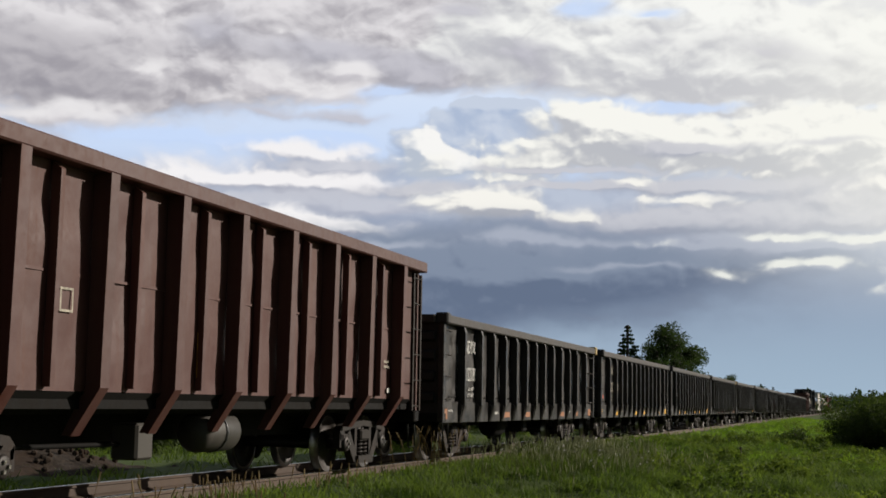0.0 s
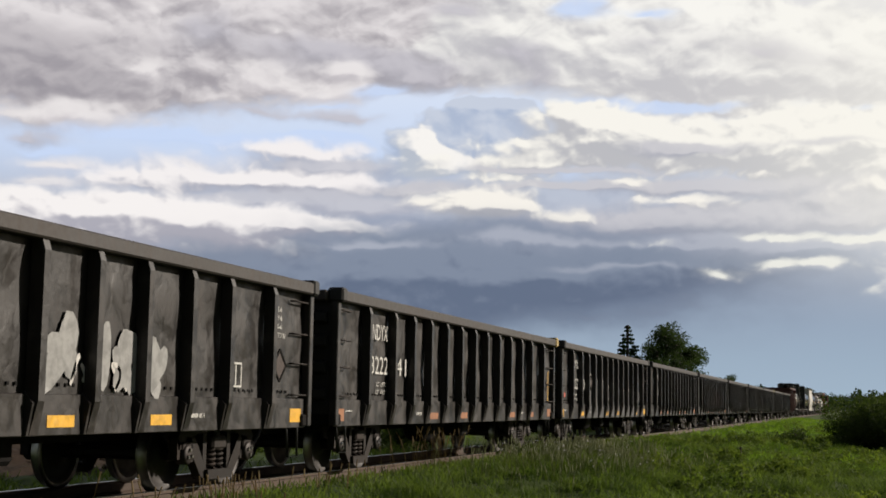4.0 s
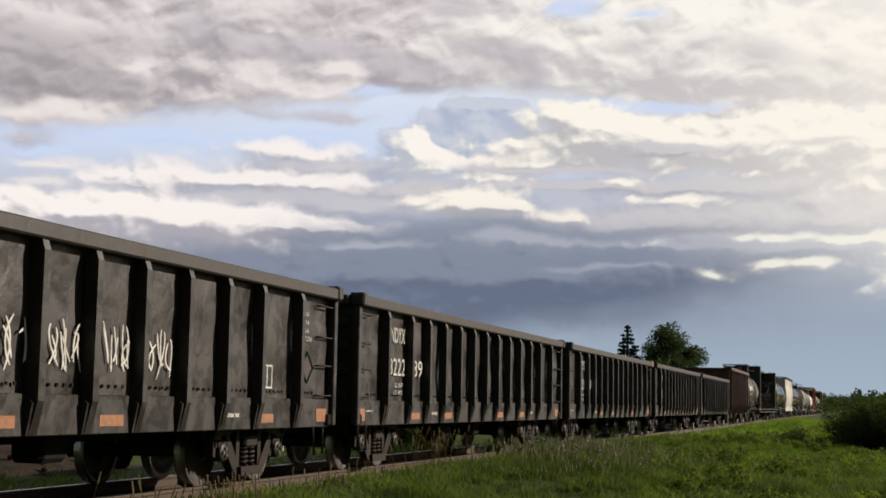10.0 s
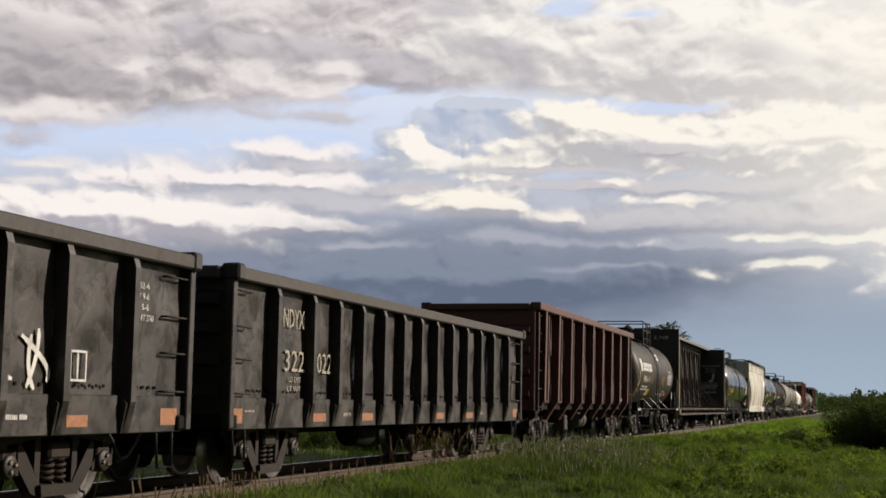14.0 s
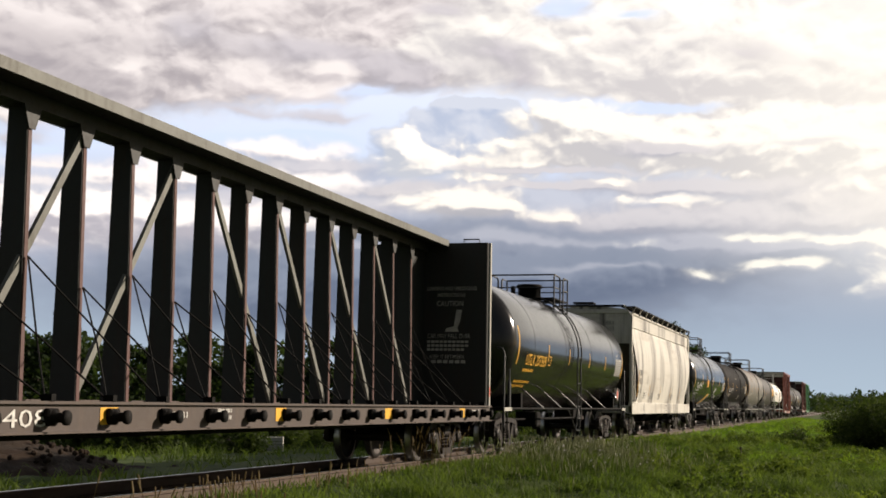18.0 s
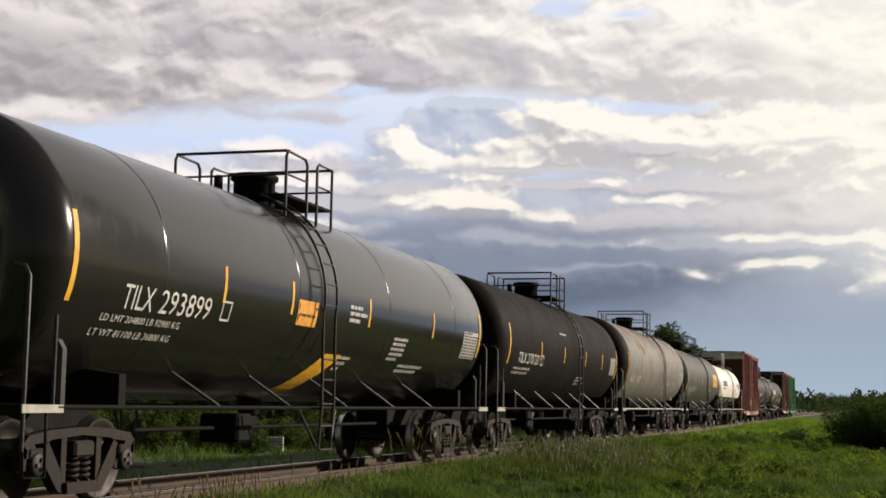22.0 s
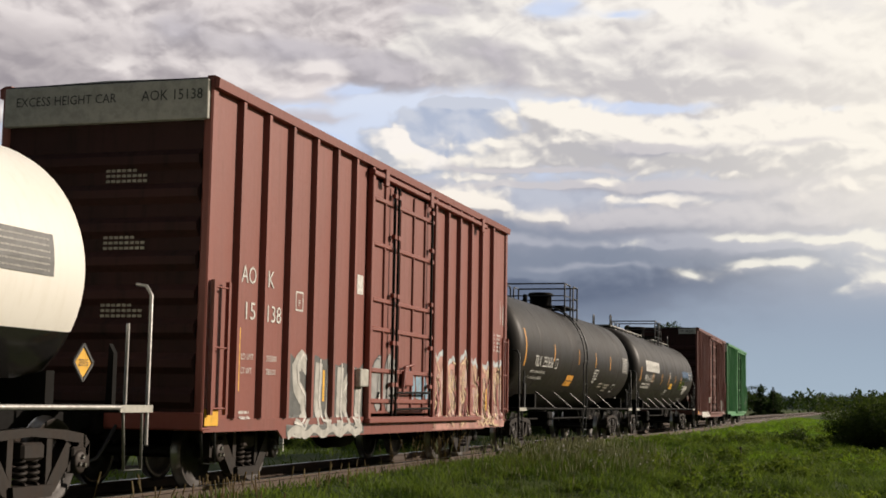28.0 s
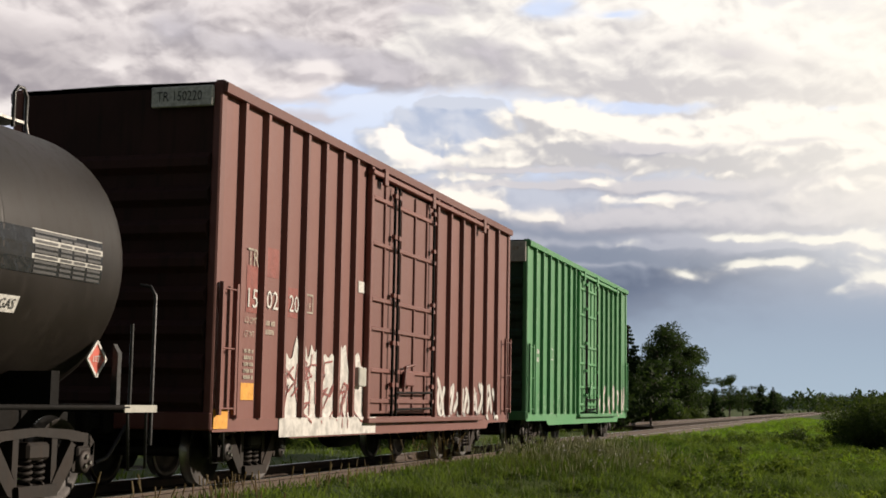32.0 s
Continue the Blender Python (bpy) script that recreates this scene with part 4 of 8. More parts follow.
# ---------- tank cars ----------
def tank(L, r, zc, mat, label, dome=0.0, rung=0.0, rim=0.6, rim_far=None, belly=None, rails=BLACKBAR, seams=4, head=None, runway=False, collar=0.0):
    """A tank car of length L over its end platforms; dome is the place of the manway along y."""
    y0, y1 = -L / 2, L / 2
    car = thing("tank_car", label, "tank car", "tank cars of the train")
    he = 0.66
    ya, yb = y0 + rim, y1 - (rim_far or rim)
    arc = [(r * math.sin(v), he * math.cos(v)) for v in (math.pi / 2 * k / 10 for k in range(11))]
    prof = [(p, ya - q) for p, q in arc] + ([(r, ya + collar)] if collar else []) + [(r, ya + (yb - ya) * k / 8) for k in range(1, 8)] + [(p, yb + q) for p, q in arc[::-1]]
    shell = Geo().lathe(prof, "y", (0, 0, zc), 56)
    mid = [(sum(shell.v[i][1] for i in f) / len(f), sum(shell.v[i][2] for i in f) / len(f)) for f in shell.f]
    if belly:
        shell.m = [1 if z < belly[1] else 0 for y, z in mid]
    if head:
        shell.m = [1 if y < ya + collar else 0 for y, z in mid]
    sh = part("shell", shell, [mat, belly[0]] if belly else [mat, head] if head else mat, car)
    for i in range(seams):
        y = ya + (yb - ya) * (i + 0.5) / seams
        part("weld_seam", Geo().lathe([(r, y - 0.03), (r + 0.006, y - 0.012), (r + 0.006, y + 0.012), (r, y + 0.03)], "y", (0, 0, zc), 56), mat, sh)
    for e, y in ((-1, y0), (1, y1)):
        part("stub_sill", Geo().box(-0.32, 0.32, y + e * 0.1, y - e * 3.2, 0.68, 1.0, 0.02), UNDER, car)
        part("end_platform", Geo().box(-1.48, 1.48, y + e * 0.02, y - e * 0.62, 0.98, 1.07, 0.012), UNDER, car)
        part("platform_edge", Geo().box(1.482, 1.495, y + e * 0.02, y - e * 0.70, 0.985, 1.065), GREY_PANEL, car)
        part("body_bolster", Geo().prism([(-1.42, 1.02), (1.42, 1.02), (1.42, 1.4), (1.05, zc - 0.95 * r + 0.25), (-1.05, zc - 0.95 * r + 0.25), (-1.42, 1.4)], "y", y - e * 1.9, y - e * 2.05), UNDER, car)
        for s in (1, -1):
            part("bolster_gusset", Geo().prism([(s * 1.36, 1.02), (s * 1.44, 1.02), (s * 1.44, 1.62), (s * 1.38, 1.72)], "y", y - e * 0.72, y - e * 0.80), rails if rails is not BARE else UNDER, car)
            part("grab_pole", Geo().tube([(s * 1.46, y - e * 0.05, 0.62), (s * 1.46, y - e * 0.05, 2.30), (s * 1.40, y - e * 0.06, 2.40), (s * 1.28, y - e * 0.08, 2.42)], 0.022, 6), rails, car)
            part("grab_pole", Geo().tube([(s * 1.46, y - e * 0.55, 1.05), (s * 1.46, y - e * 0.55, 1.95)], 0.02, 6), rails, car)
        stirrup(car, y - e * 0.30, rails, 1.0, 0.42)
        coupler(car, y, e)
        add_truck(car, y - e * 1.75)
    for s in (1, -1):
        rail = Geo().tube([(s * 1.47, y0 + 0.6, 1.04), (s * 1.47, y1 - 0.6, 1.04)], 0.03, 6)
        part("side_handrail", rail, BARE if rails in (BARE, GREYBAR) else UNDER, car)
        n = max(3, round((L - 5.7) / 2.28))
        for i in range(n):
            y = 2.28 * (i - (n - 1) / 2)
            x = math.sqrt(max(0.01, r * r - (1.47 - zc) ** 2))
            part("rail_strut", Geo().tube([(s * 1.47, y + 0.24, 1.03), (s * (x + 0.02), y - 0.24, 1.47)], 0.022, 5), BLACKBAR if rails is not BARE else UNDER, car)
        if rung is None:
            continue
        g = Geo()
        for y in (rung - 0.24, rung + 0.24):
            arc = [(s * (r + 0.12) * math.cos(a), y, zc + (r + 0.12) * math.sin(a)) for a in (math.radians(v) for v in range(70, -16, -8))]
            g.tube(arc + [(s * (r + 0.10), y, 1.1), (s * (r + 0.06), y, 0.42)], 0.022, 6)
        for a in range(62, -14, -11):
            a = math.radians(a)
            x, z = s * (r + 0.12) * math.cos(a), zc + (r + 0.12) * math.sin(a)
            g.tube([(x, rung - 0.24, z), (x, rung + 0.24, z)], 0.014, 5)
        for z in (1.75, 1.45, 1.1, 0.78, 0.44):
            x = s * (r + 0.09)
            g.tube([(x, rung - 0.24, z), (x, rung + 0.24, z)], 0.014, 5)
        for y in (rung - 0.24, rung + 0.24):
            g.tube([(s * 1.47, y * 1.0 + (0.5 if y > rung else -0.5), 1.03), (s * (r + 0.06), y, 0.44)], 0.018, 5)
        part("ladder", g, rails, car)
    top = zc + r
    w, H = 0.92, 0.70
    for p, q, u, v in ((-w, w, -0.95, -0.42), (-w, w, 0.42, 0.95), (-w, -0.45, -0.41, 0.41), (0.45, w, -0.41, 0.41)):
        part("walkway_grating", Geo().box(p, q, dome + u, dome + v, top + 0.01, top + 0.05), UNDER, car)
    part("manway", Geo().lathe([(0.0, top + 0.50), (0.34, top + 0.49), (0.38, top + 0.46), (0.38, top + 0.40), (0.33, top + 0.38), (0.33, top - 0.1)], "z", (0, dome - 0.05, 0), 22), UNDER, car)
    part("valve", Geo().box(-0.2, 0.2, dome + 0.5, dome + 0.8, top + 0.05, top + 0.2, 0.03).lathe([(0, top + 0.34), (0.09, top + 0.3), (0.09, top + 0.1)], "z", (0.05, dome + 0.62, 0), 10), UNDER, car)
    part("valve", Geo().lathe([(0, top + 0.42), (0.07, top + 0.40), (0.07, top)], "z", (-0.35, dome - 0.62, 0), 10), UNDER, car)
    for s in (-1, 1):
        x = s * w
        g = Geo().tube([(x, dome - 0.95, top - 0.30), (x, dome - 0.95, top + H - 0.08), (x, dome - 0.88, top + H), (x, dome - 0.2, top + H - 0.02), (x, dome - 0.12, top + H - 0.1), (x, dome - 0.12, top - 0.3)], 0.024, 6)
        g.tube([(x, dome - 0.95, top + 0.34), (x, dome - 0.12, top + 0.34)], 0.018, 5)
        part("safety_rail", g, rails, car)
        g = Geo().tube([(x, dome + 0.30, top - 0.3), (x, dome + 0.30, top + H - 0.06), (x, dome + 0.38, top + H), (x, dome + 0.95, top + H), (x, dome + 0.95, top - 0.3)], 0.024, 6)
        g.tube([(x, dome + 0.30, top + 0.34), (x, dome + 0.95, top + 0.34)], 0.018, 5)
        part("safety_rail", g, rails, car)
    for y in (dome - 0.92, dome + 0.95):
        g = Geo().tube([(-w, y, top + H), (w, y, top + H)], 0.024, 6).tube([(-w, y, top + 0.34), (w, y, top + 0.34)], 0.018, 5)
        part("safety_rail", g, rails, car)
    if runway:
        for p, q in ((ya + 0.1, dome - 1.0), (dome + 1.0, yb - 0.1)):
            part("walkway_grating", Geo().box(-0.32, 0.32, p, q, top + 0.07, top + 0.10), BARE, car, "pale grating along the top")
            n = int((q - p) / 0.9)
            for i in range(n + 1):
                y = p + (q - p) * i / n
                part("grating_leg", Geo().tube([(0.32, y, top + 0.11), (0.34, y, top + 0.02), (0.36, y, top - 0.06)], 0.016, 5), BARE, car)
        for x in (-0.32, 0.32):
            part("roof_grab", Geo().tube([(x, ya + 0.1, top), (x, ya + 0.1, top + 0.38), (x, ya + 0.17, top + 0.46), (x, ya + 0.27, top + 0.46), (x, ya + 0.34, top + 0.38), (x, ya + 0.34, top)], 0.024, 6), rails, car)
            part("roof_grab", Geo().tube([(x, yb - 0.1, top), (x, yb - 0.1, top + 0.38), (x, yb - 0.17, top + 0.46), (x, yb - 0.27, top + 0.46), (x, yb - 0.34, top + 0.38), (x, yb - 0.34, top)], 0.024, 6), rails, car)
    part("bottom_outlet", Geo().lathe([(0.16, zc - r - 0.2), (0.22, zc - r + 0.08)], "z", (0, dome, 0), 12).box(-0.1, 0.1, dome - 0.1, dome + 0.1, zc - r - 0.38, zc - r - 0.05, 0.02), UNDER, car)
    part("brake_gear", Geo().box(0.3, 0.9, -2.6, -2.1, 0.55, 0.95, 0.04).tube([(0.6, -5, 0.75), (0.6, 4, 0.75)], 0.03, 5), UNDER, car)
    return car


def round_wall(r, zc):
    return lambda z: math.sqrt(max(0.0, r * r - (z - zc) ** 2))


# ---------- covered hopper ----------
# dark colour holds the shade under the hopper's ends as well as dirt
SHADOWED = paint("shaded_dirty_slope", (0.045, 0.040, 0.034), (0.085, 0.066, 0.048), 0.7)


def covered_hopper():
    L = 17.6
    y0, y1 = -L / 2, L / 2
    car = thing("covered_hopper_car", "cream covered hopper with bulging streaked sides", "hopper car")
    a, b = y0 + 0.1, y1 - 0.1
    def belly(z):
        t = (z - 1.25) / (3.95 - 1.25)
        return 1.42 + 0.16 * math.sin(math.pi * min(1, max(0, t)))
    for s in (1, -1):
        zs = [1.25 + (3.95 - 1.25) * k / 14 for k in range(15)]
        inset = lambda z: 2.6 * max(0.0, 1 - abs(z - 1.6) / 1.9) ** 1.3 * 0.62
        vs, fs, cols = [], [], 24
        for z in zs:
            for k in range(cols + 1):
                q = inset(z)
                vs.append((s * belly(z), a + q + (b - a - 2 * q) * k / cols, z))
        for i in range(14):
            for k in range(cols):
                m = i * (cols + 1) + k
                fs.append((m, m + 1, m + cols + 2, m + cols + 1))
        part("side_sheet", Geo().add(vs, fs, True), HOPPER, car)
        part("upper_side_plate", Geo().box(s * 1.40, s * 1.455, a, b, 3.93, 4.42, 0.01), HOPPER, car)
        part("top_chord", Geo().box(s * 1.38, s * 1.50, a, b, 4.38, 4.46, 0.015), HOPPER, car)
        part("side_sill", Geo().box(s * 1.38, s * 1.52, y0, y1, 0.86, 1.27, 0.012), HOPPER, car)
        part("running_board", Geo().box(s * 1.10, s * 1.60, y0 + 0.05, y1 - 0.40, 4.63, 4.67), UNDER, car)
        br = Geo().bar((s * 1.46, 0, 4.36), (s * 1.60, 0, 4.66), 0.05).mesh("board_bracket", HOPPER)
        for i in range(12):
            part("board_bracket", br, None, car, "", here(0, y0 + 0.2 + (L - 0.75) * i / 11, 0))
    part("roof", Geo().prism([(-1.44, 4.42), (-1.2, 4.58), (-0.5, 4.66), (0.5, 4.66), (1.2, 4.58), (1.44, 4.42)], "y", a, b), HOPPER, car)
    part("hatch_trough", Geo().box(-0.38, 0.38, y0 + 1, y1 - 1, 4.66, 4.74, 0.03), HOPPER, car)
    for e, y in ((-1, a), (1, b)):
        part("end_panel", Geo().box(-1.40, 1.40, y, y - e * 0.05, 3.35, 4.42), HOPPER, car)
        part("end_roof_board", Geo().box(-1.15, 1.22, y - e * 0.5, y + e * 0.10, 4.68, 4.72).box(-0.62, 0.12, y - e * 0.4, y + e * 0.12, 4.76, 4.82, 0.01), UNDER, car)
        part("end_roof_rib", Geo().box(-1.32, 1.32, y, y + e * 0.05, 4.42, 4.56, 0.01), HOPPER, car)
        # the slope sheet's shade is in its colour
        part("end_slope", Geo().add([(-1.38, y, 3.4), (1.38, y, 3.4), (1.38, y - e * 3.0, 1.2), (-1.38, y - e * 3.0, 1.2)], [(0, 1, 2, 3)]), SHADOWED, car, "slope sheet coloured dark for shade and dirt")
        for s in (1, -1):
            part("end_post", Geo().box(s * 1.40, s * 1.50, y - e * 0.12, y + e * 0.02, 0.9, 4.44, 0.015), HOPPER, car)
            part("inner_post", Geo().box(s * 0.75, s * 0.85, y - e * 0.35, y - e * 0.22, 1.2, 3.4, 0.015), SHADOWED, car)
            part("roof_grab", Geo().tube([(s * 1.47, y + e * 0.04, 3.3), (s * 1.50, y + e * 0.05, 4.30), (s * 1.20, y + e * 0.05, 4.70)], 0.028, 6), HOPPER, car)
        ladder(car, y - e * 0.06, y - e * 0.55, 1.2, 3.0, 1.48, HOPPER, 0.42)
        part("end_sill", Geo().box(-1.5, 1.5, y - e * 0.6, y + e * 0.1, 0.88, 1.16, 0.02), HOPPER, car)
        part("brake_rigging", Geo().tube([(-1.2, y - e * 0.1, 2.2), (1.2, y - e * 0.1, 2.2)], 0.03, 6).bar((-0.6, y - e * 0.2, 1.1), (-0.6, y - e * 0.2, 3.2), 0.08).bar((0.2, y - e * 0.2, 1.1), (0.2, y - e * 0.2, 3.2), 0.08), UNDER, car)
        stirrup(car, y - e * 0.35, HOPPER)
        coupler(car, y + e * 0.1, e)
        add_truck(car, y - e * 1.95)
    part("centre_sill", Geo().box(-0.32, 0.32, y0, y1, 0.7, 1.0, 0.02), UNDER, car)
    for q in (-4.0, 0.0, 4.0):
        bay = Geo()
        bay.add([(-1.36, q - 1.9, 1.3), (1.36, q - 1.9, 1.3), (1.36, q + 1.9, 1.3), (-1.36, q + 1.9, 1.3), (-0.55, q - 0.4, 0.55), (0.55, q - 0.4, 0.55), (0.55, q + 0.4, 0.55), (-0.55, q + 0.4, 0.55)],
                [(0, 1, 5, 4), (1, 2, 6, 5), (2, 3, 7, 6), (3, 0, 4, 7), (4, 5, 6, 7)])
        part("hopper_bay", bay, UNDER, car)
        part("outlet_gate", Geo().box(-0.9, 1.25, q - 0.32, q + 0.32, 0.44, 0.56, 0.02).tube([(1.25, q, 0.5), (1.42, q, 0.5)], 0.05, 8), IRON, car)
    wall = lambda z: belly(z) if z > 1.27 else 1.52
    return car, wall


# ---------- centre-beam flat car ----------
def centre_beam():
    L = 22.8
    y0, y1 = -L / 2, L / 2
    car = thing("centre_beam_flat_car", "dark green centre-beam lumber car, empty, with tall bulkheads", "flat car")
    part("deck", Geo().box(-1.46, 1.46, y0 + 0.05, y1 - 0.05, 1.00, 1.06), BEAM_DECK, car)
    part("centre_sill", Geo().box(-0.35, 0.35, y0, y1, 0.66, 0.99, 0.02), UNDER, car)
    for s in (1, -1):
        part("side_sill", Geo().box(s * 1.47, s * 1.50, y0 + 0.03, y1 - 0.03, 0.80, 1.07), BEAM_DECK, car)
        part("sill_flange", Geo().box(s * 1.47, s * 1.55, y0 + 0.03, y1 - 0.03, 1.07, 1.10), BEAM_DECK, car)
        part("sill_flange", Geo().box(s * 1.47, s * 1.56, y0 + 0.03, y1 - 0.03, 0.78, 0.80), BEAM_DECK, car)
    winch = Geo().box(1.50, 1.58, -0.10, 0.10, 0.93, 1.03, 0.02).lathe([(0, 1.50), (0.085, 1.50), (0.085, 1.58), (0.05, 1.60), (0.05, 1.68), (0.075, 1.69), (0.075, 1.73), (0, 1.73)], "x", (0, 0, 0.94), 12).box(1.44, 1.56, -0.04, 0.04, 1.10, 1.17).mesh("winch", UNDER)
    ys = []
    y = y0 + 0.9
    while y < y1 - 0.6:
        ys.append(y)
        part("winch", winch, None, car, "", here(0, y, 0))
        y += 1.18
    for e, y in ((-1, y0), (1, y1)):
        bh = part("bulkhead", Geo().box(-1.46, 1.46, y - e * 0.06, y - e * 0.20, 1.06, 4.62, 0.015), BEAM_GREEN, car)
        for x in (-1.46, -0.5, 0.5, 1.40):
            part("bulkhead_post", Geo().box(x, x + 0.07, y, y - e * 0.06, 1.06, 4.62), BEAM_GREEN, bh)
        for s in (1, -1):
            part("edge_trim", Geo().box(s * 1.455, s * 1.50, y + e * 0.01, y - e * 0.09, 1.06, 4.62), GREY_PANEL, bh, "worn pale bulkhead edge")
        for x in (-1.1, 0.0, 0.9):
            part("top_handhold", Geo().tube([(x, y - e * 0.13, 4.6), (x, y - e * 0.13, 4.70), (x + 0.35, y - e * 0.13, 4.70), (x + 0.35, y - e * 0.13, 4.6)], 0.015, 5), BEAM_GREEN, bh)
        part("bulkhead_brace", Geo().prism([(y - e * 0.2, 1.06), (y - e * 1.25, 1.06), (y - e * 1.25, 4.3), (y - e * 0.2, 4.55)], "x", -0.03, 0.03), BEAM_GREEN, car)
        stirrup(car, y - e * 0.4, BLACKBAR, 0.8)
        coupler(car, y, e)
        add_truck(car, y - e * 2.0)
    part("top_chord", Geo().box(-0.57, 0.57, y0 + 0.2, y1 - 0.2, 4.58, 4.68, 0.02), BEAM_GREEN, car)
    part("chord_web", Geo().box(-0.16, 0.16, y0 + 0.2, y1 - 0.2, 4.41, 4.578), BEAM_GREEN, car)
    for s in (1, -1):
        part("chord_edge", Geo().box(s * 0.572, s * 0.585, y0 + 0.2, y1 - 0.2, 4.54, 4.675), BEAM_EDGE, car, "worn pale green edge of the top chord")
    ps = [y0 + 1.25 + 1.18 * i for i in range(18)]
    n = len(ps)
    post = Geo().prism([(-0.175, 1.06), (0.175, 1.06), (0.125, 4.42), (-0.125, 4.42)], "y", -0.05, 0.05).mesh("centre_post", BEAM_GREEN)
    lip = Geo().bar((0.180, 0, 1.06), (0.130, 0, 4.42), 0.07, 0.012).mesh("post_flange", OXIDE)
    for y in ps:
        p = part("centre_post", post, None, car, "", here(0, y, 0))
        part("post_flange", lip, None, p, "rust-red post edge")
        part("post_gusset", Geo().prism([(y - 0.18, 4.42), (y + 0.18, 4.42), (y + 0.06, 4.15), (y - 0.06, 4.15)], "x", 0.150, 0.165), BEAM_GREEN, car)
    for i in range(0, n - 2):
        lean = i + 1 < n / 2
        if i % 2 == (0 if lean else 1):
            a, b = (ps[i], ps[i + 2]) if lean else (ps[i + 2], ps[i])
            part("diagonal_brace", Geo().bar((0.10, a, 1.1), (0.10, b, 4.3), 0.05, 0.10), BEAM_EDGE, car, "worn grey-green diagonal brace")
    for i, y in enumerate(ys[1:-1]):
        for way in (-1, 1):
            q = min(ps, key=lambda v: abs(v - y - way * 1.3))
            part("tie_cable", Geo().tube([(1.46, y, 1.12), (0.9, (y + q) / 2 - way * 0.05, 1.62 + 0.1 * (i % 3)), (0.19, q, 2.45 + 0.25 * (i % 2))], 0.011, 4), UNDER, car)
    for i in range(5):
        y = y0 + 2.0 + 4.6 * i
        patch(car, "reflector", y, y + 0.36, 0.86, 1.04, YELLOW, lambda z: 1.50, "yellow reflective patch")
    return car


# ---------- the train, front to tail: each car by the stretch of the line that it takes up at 16 s ----------
TRAIN = []


def couple(car, near, far):
    TRAIN.append((car, (near + far) / 2))


SLACK = (-0.17, -0.16, -0.31, -0.27, -0.16, -0.06, 0.10, 0.20, 0.30, 0.37, 0.32, 0.10)


def gondola_near(k):
    """Near end of gondola k, counted from the tail; the couplers are run in or drawn out by some slack."""
    return -11.95 - 17.07 * k + SLACK[k]


first = gondola()
for k in range(12):
    car = first if k == 0 else copy_thing(first, Matrix.Identity(4))
    near = gondola_near(k)
    couple(car, near, near + 15.95)
hg = high_gondola()
couple(hg, 5.6, 20.9)
couple(copy_thing(hg, Matrix.Identity(4)), -216.2, -200.95)

t1 = tank(11.9, 1.43, 2.40, TANK_DUST, "dusty black short tank car with white lettering", 0.1, -1.0, 0.85, 1.35)
couple(t1, 22.4, 34.3)
couple(centre_beam(), 34.75, 57.55)
t2 = tank(17.15, 1.53, 2.58, TANK_BLACK, "glossy black tank car with yellow lettering", 0.325, -0.475, 1.0, 0.80)
part("air_reservoir", Geo().lathe([(0, -0.42), (0.20, -0.40), (0.235, -0.34), (0.235, 0.34), (0.20, 0.40), (0, 0.42)], "y", (1.10, 8.0, 1.36), 18).lathe([(0.235, -0.12), (0.245, -0.11), (0.245, -0.07), (0.235, -0.06)], "y", (1.10, 8.0, 1.36), 18), TANK_BLACK, t2)
couple(t2, 58.9, 76.05)
hop, hopwall = covered_hopper()
couple(hop, 77.3, 95.2)
t3 = tank(17.4, 1.53, 2.65, TANK_BLACK, "glossy black tank car with white lettering and yellow marks", -0.28, -1.1, 0.70)
couple(t3, 97.1, 114.5)
t4 = tank(16.2, 1.53, 2.60, TANK_SOOT, "brownish black tank car with white lettering", 1.0, 0.9, 0.75, 0.36)
couple(t4, 115.4, 131.6)
t5 = tank(17.4, 1.57, 2.68, TANK_GREY, "pale grey tank car with black heads, stained with rust", 0.9, 0.8, 0.65, rails=GREYBAR, head=TANK_SOOT, collar=0.42)
couple(t5, 132.7, 150.1)
t6 = tank(16.7, 1.50, 2.56, TANK_DUSK, "dusty dark grey tank car with white lettering and black head", 0.1, 0.42, 0.55, head=TANK_SOOT, collar=0.12)
couple(t6, 151.2, 167.9)
t7 = tank(15.9, 1.42, 2.42, TANK_WHITE, "white tank car with a black belly and orange strips", -0.7, -0.2, 1.3, 1.5, belly=(TANK_BLACK, 1.85), rails=BARE)
couple(t7, 169.1, 185.0)
b1 = boxcar(BOX_RED, (0.84, 1.67, 2.52, 3.42, 4.27, 5.11, 10.35, 11.2, 12.06, 12.92, 13.84), (5.86, 9.43), "tall red boxcar with graffiti along its foot")
couple(b1, 186.25, 201.5)
t8 = tank(17.15, 1.46, 2.53, TANK_BROWN, "brownish black tank car with white lettering and orange strips", 0.35, -0.67, 0.55)
couple(t8, 202.9, 220.05)
t9 = tank(18.9, 1.49, 2.56, TANK_BROWN, "dark grey pressure tank car with white lettering and a top walkway", 0.4, None, 1.0, 0.95, runway=True)
couple(t9, 221.2, 240.1)
b2 = boxcar(BOX_BROWN, (0.66, 1.40, 2.13, 2.83, 3.54, 4.25, 4.90, 10.28, 11.17, 12.04, 13.1, 14.05), (5.57, 9.32), "tall brown boxcar with white graffiti along its foot", header=None)
couple(b2, 241.5, 256.75)
b3 = boxcar(BOX_GREEN, (0.84, 1.67, 2.52, 3.42, 4.27, 5.11, 5.9, 10.35, 11.2, 12.06, 12.92, 13.84), (6.4, 9.43), "tall bright green boxcar, the last of the train", header=GREY_PANEL)
couple(b3, 258.55, 273.8)


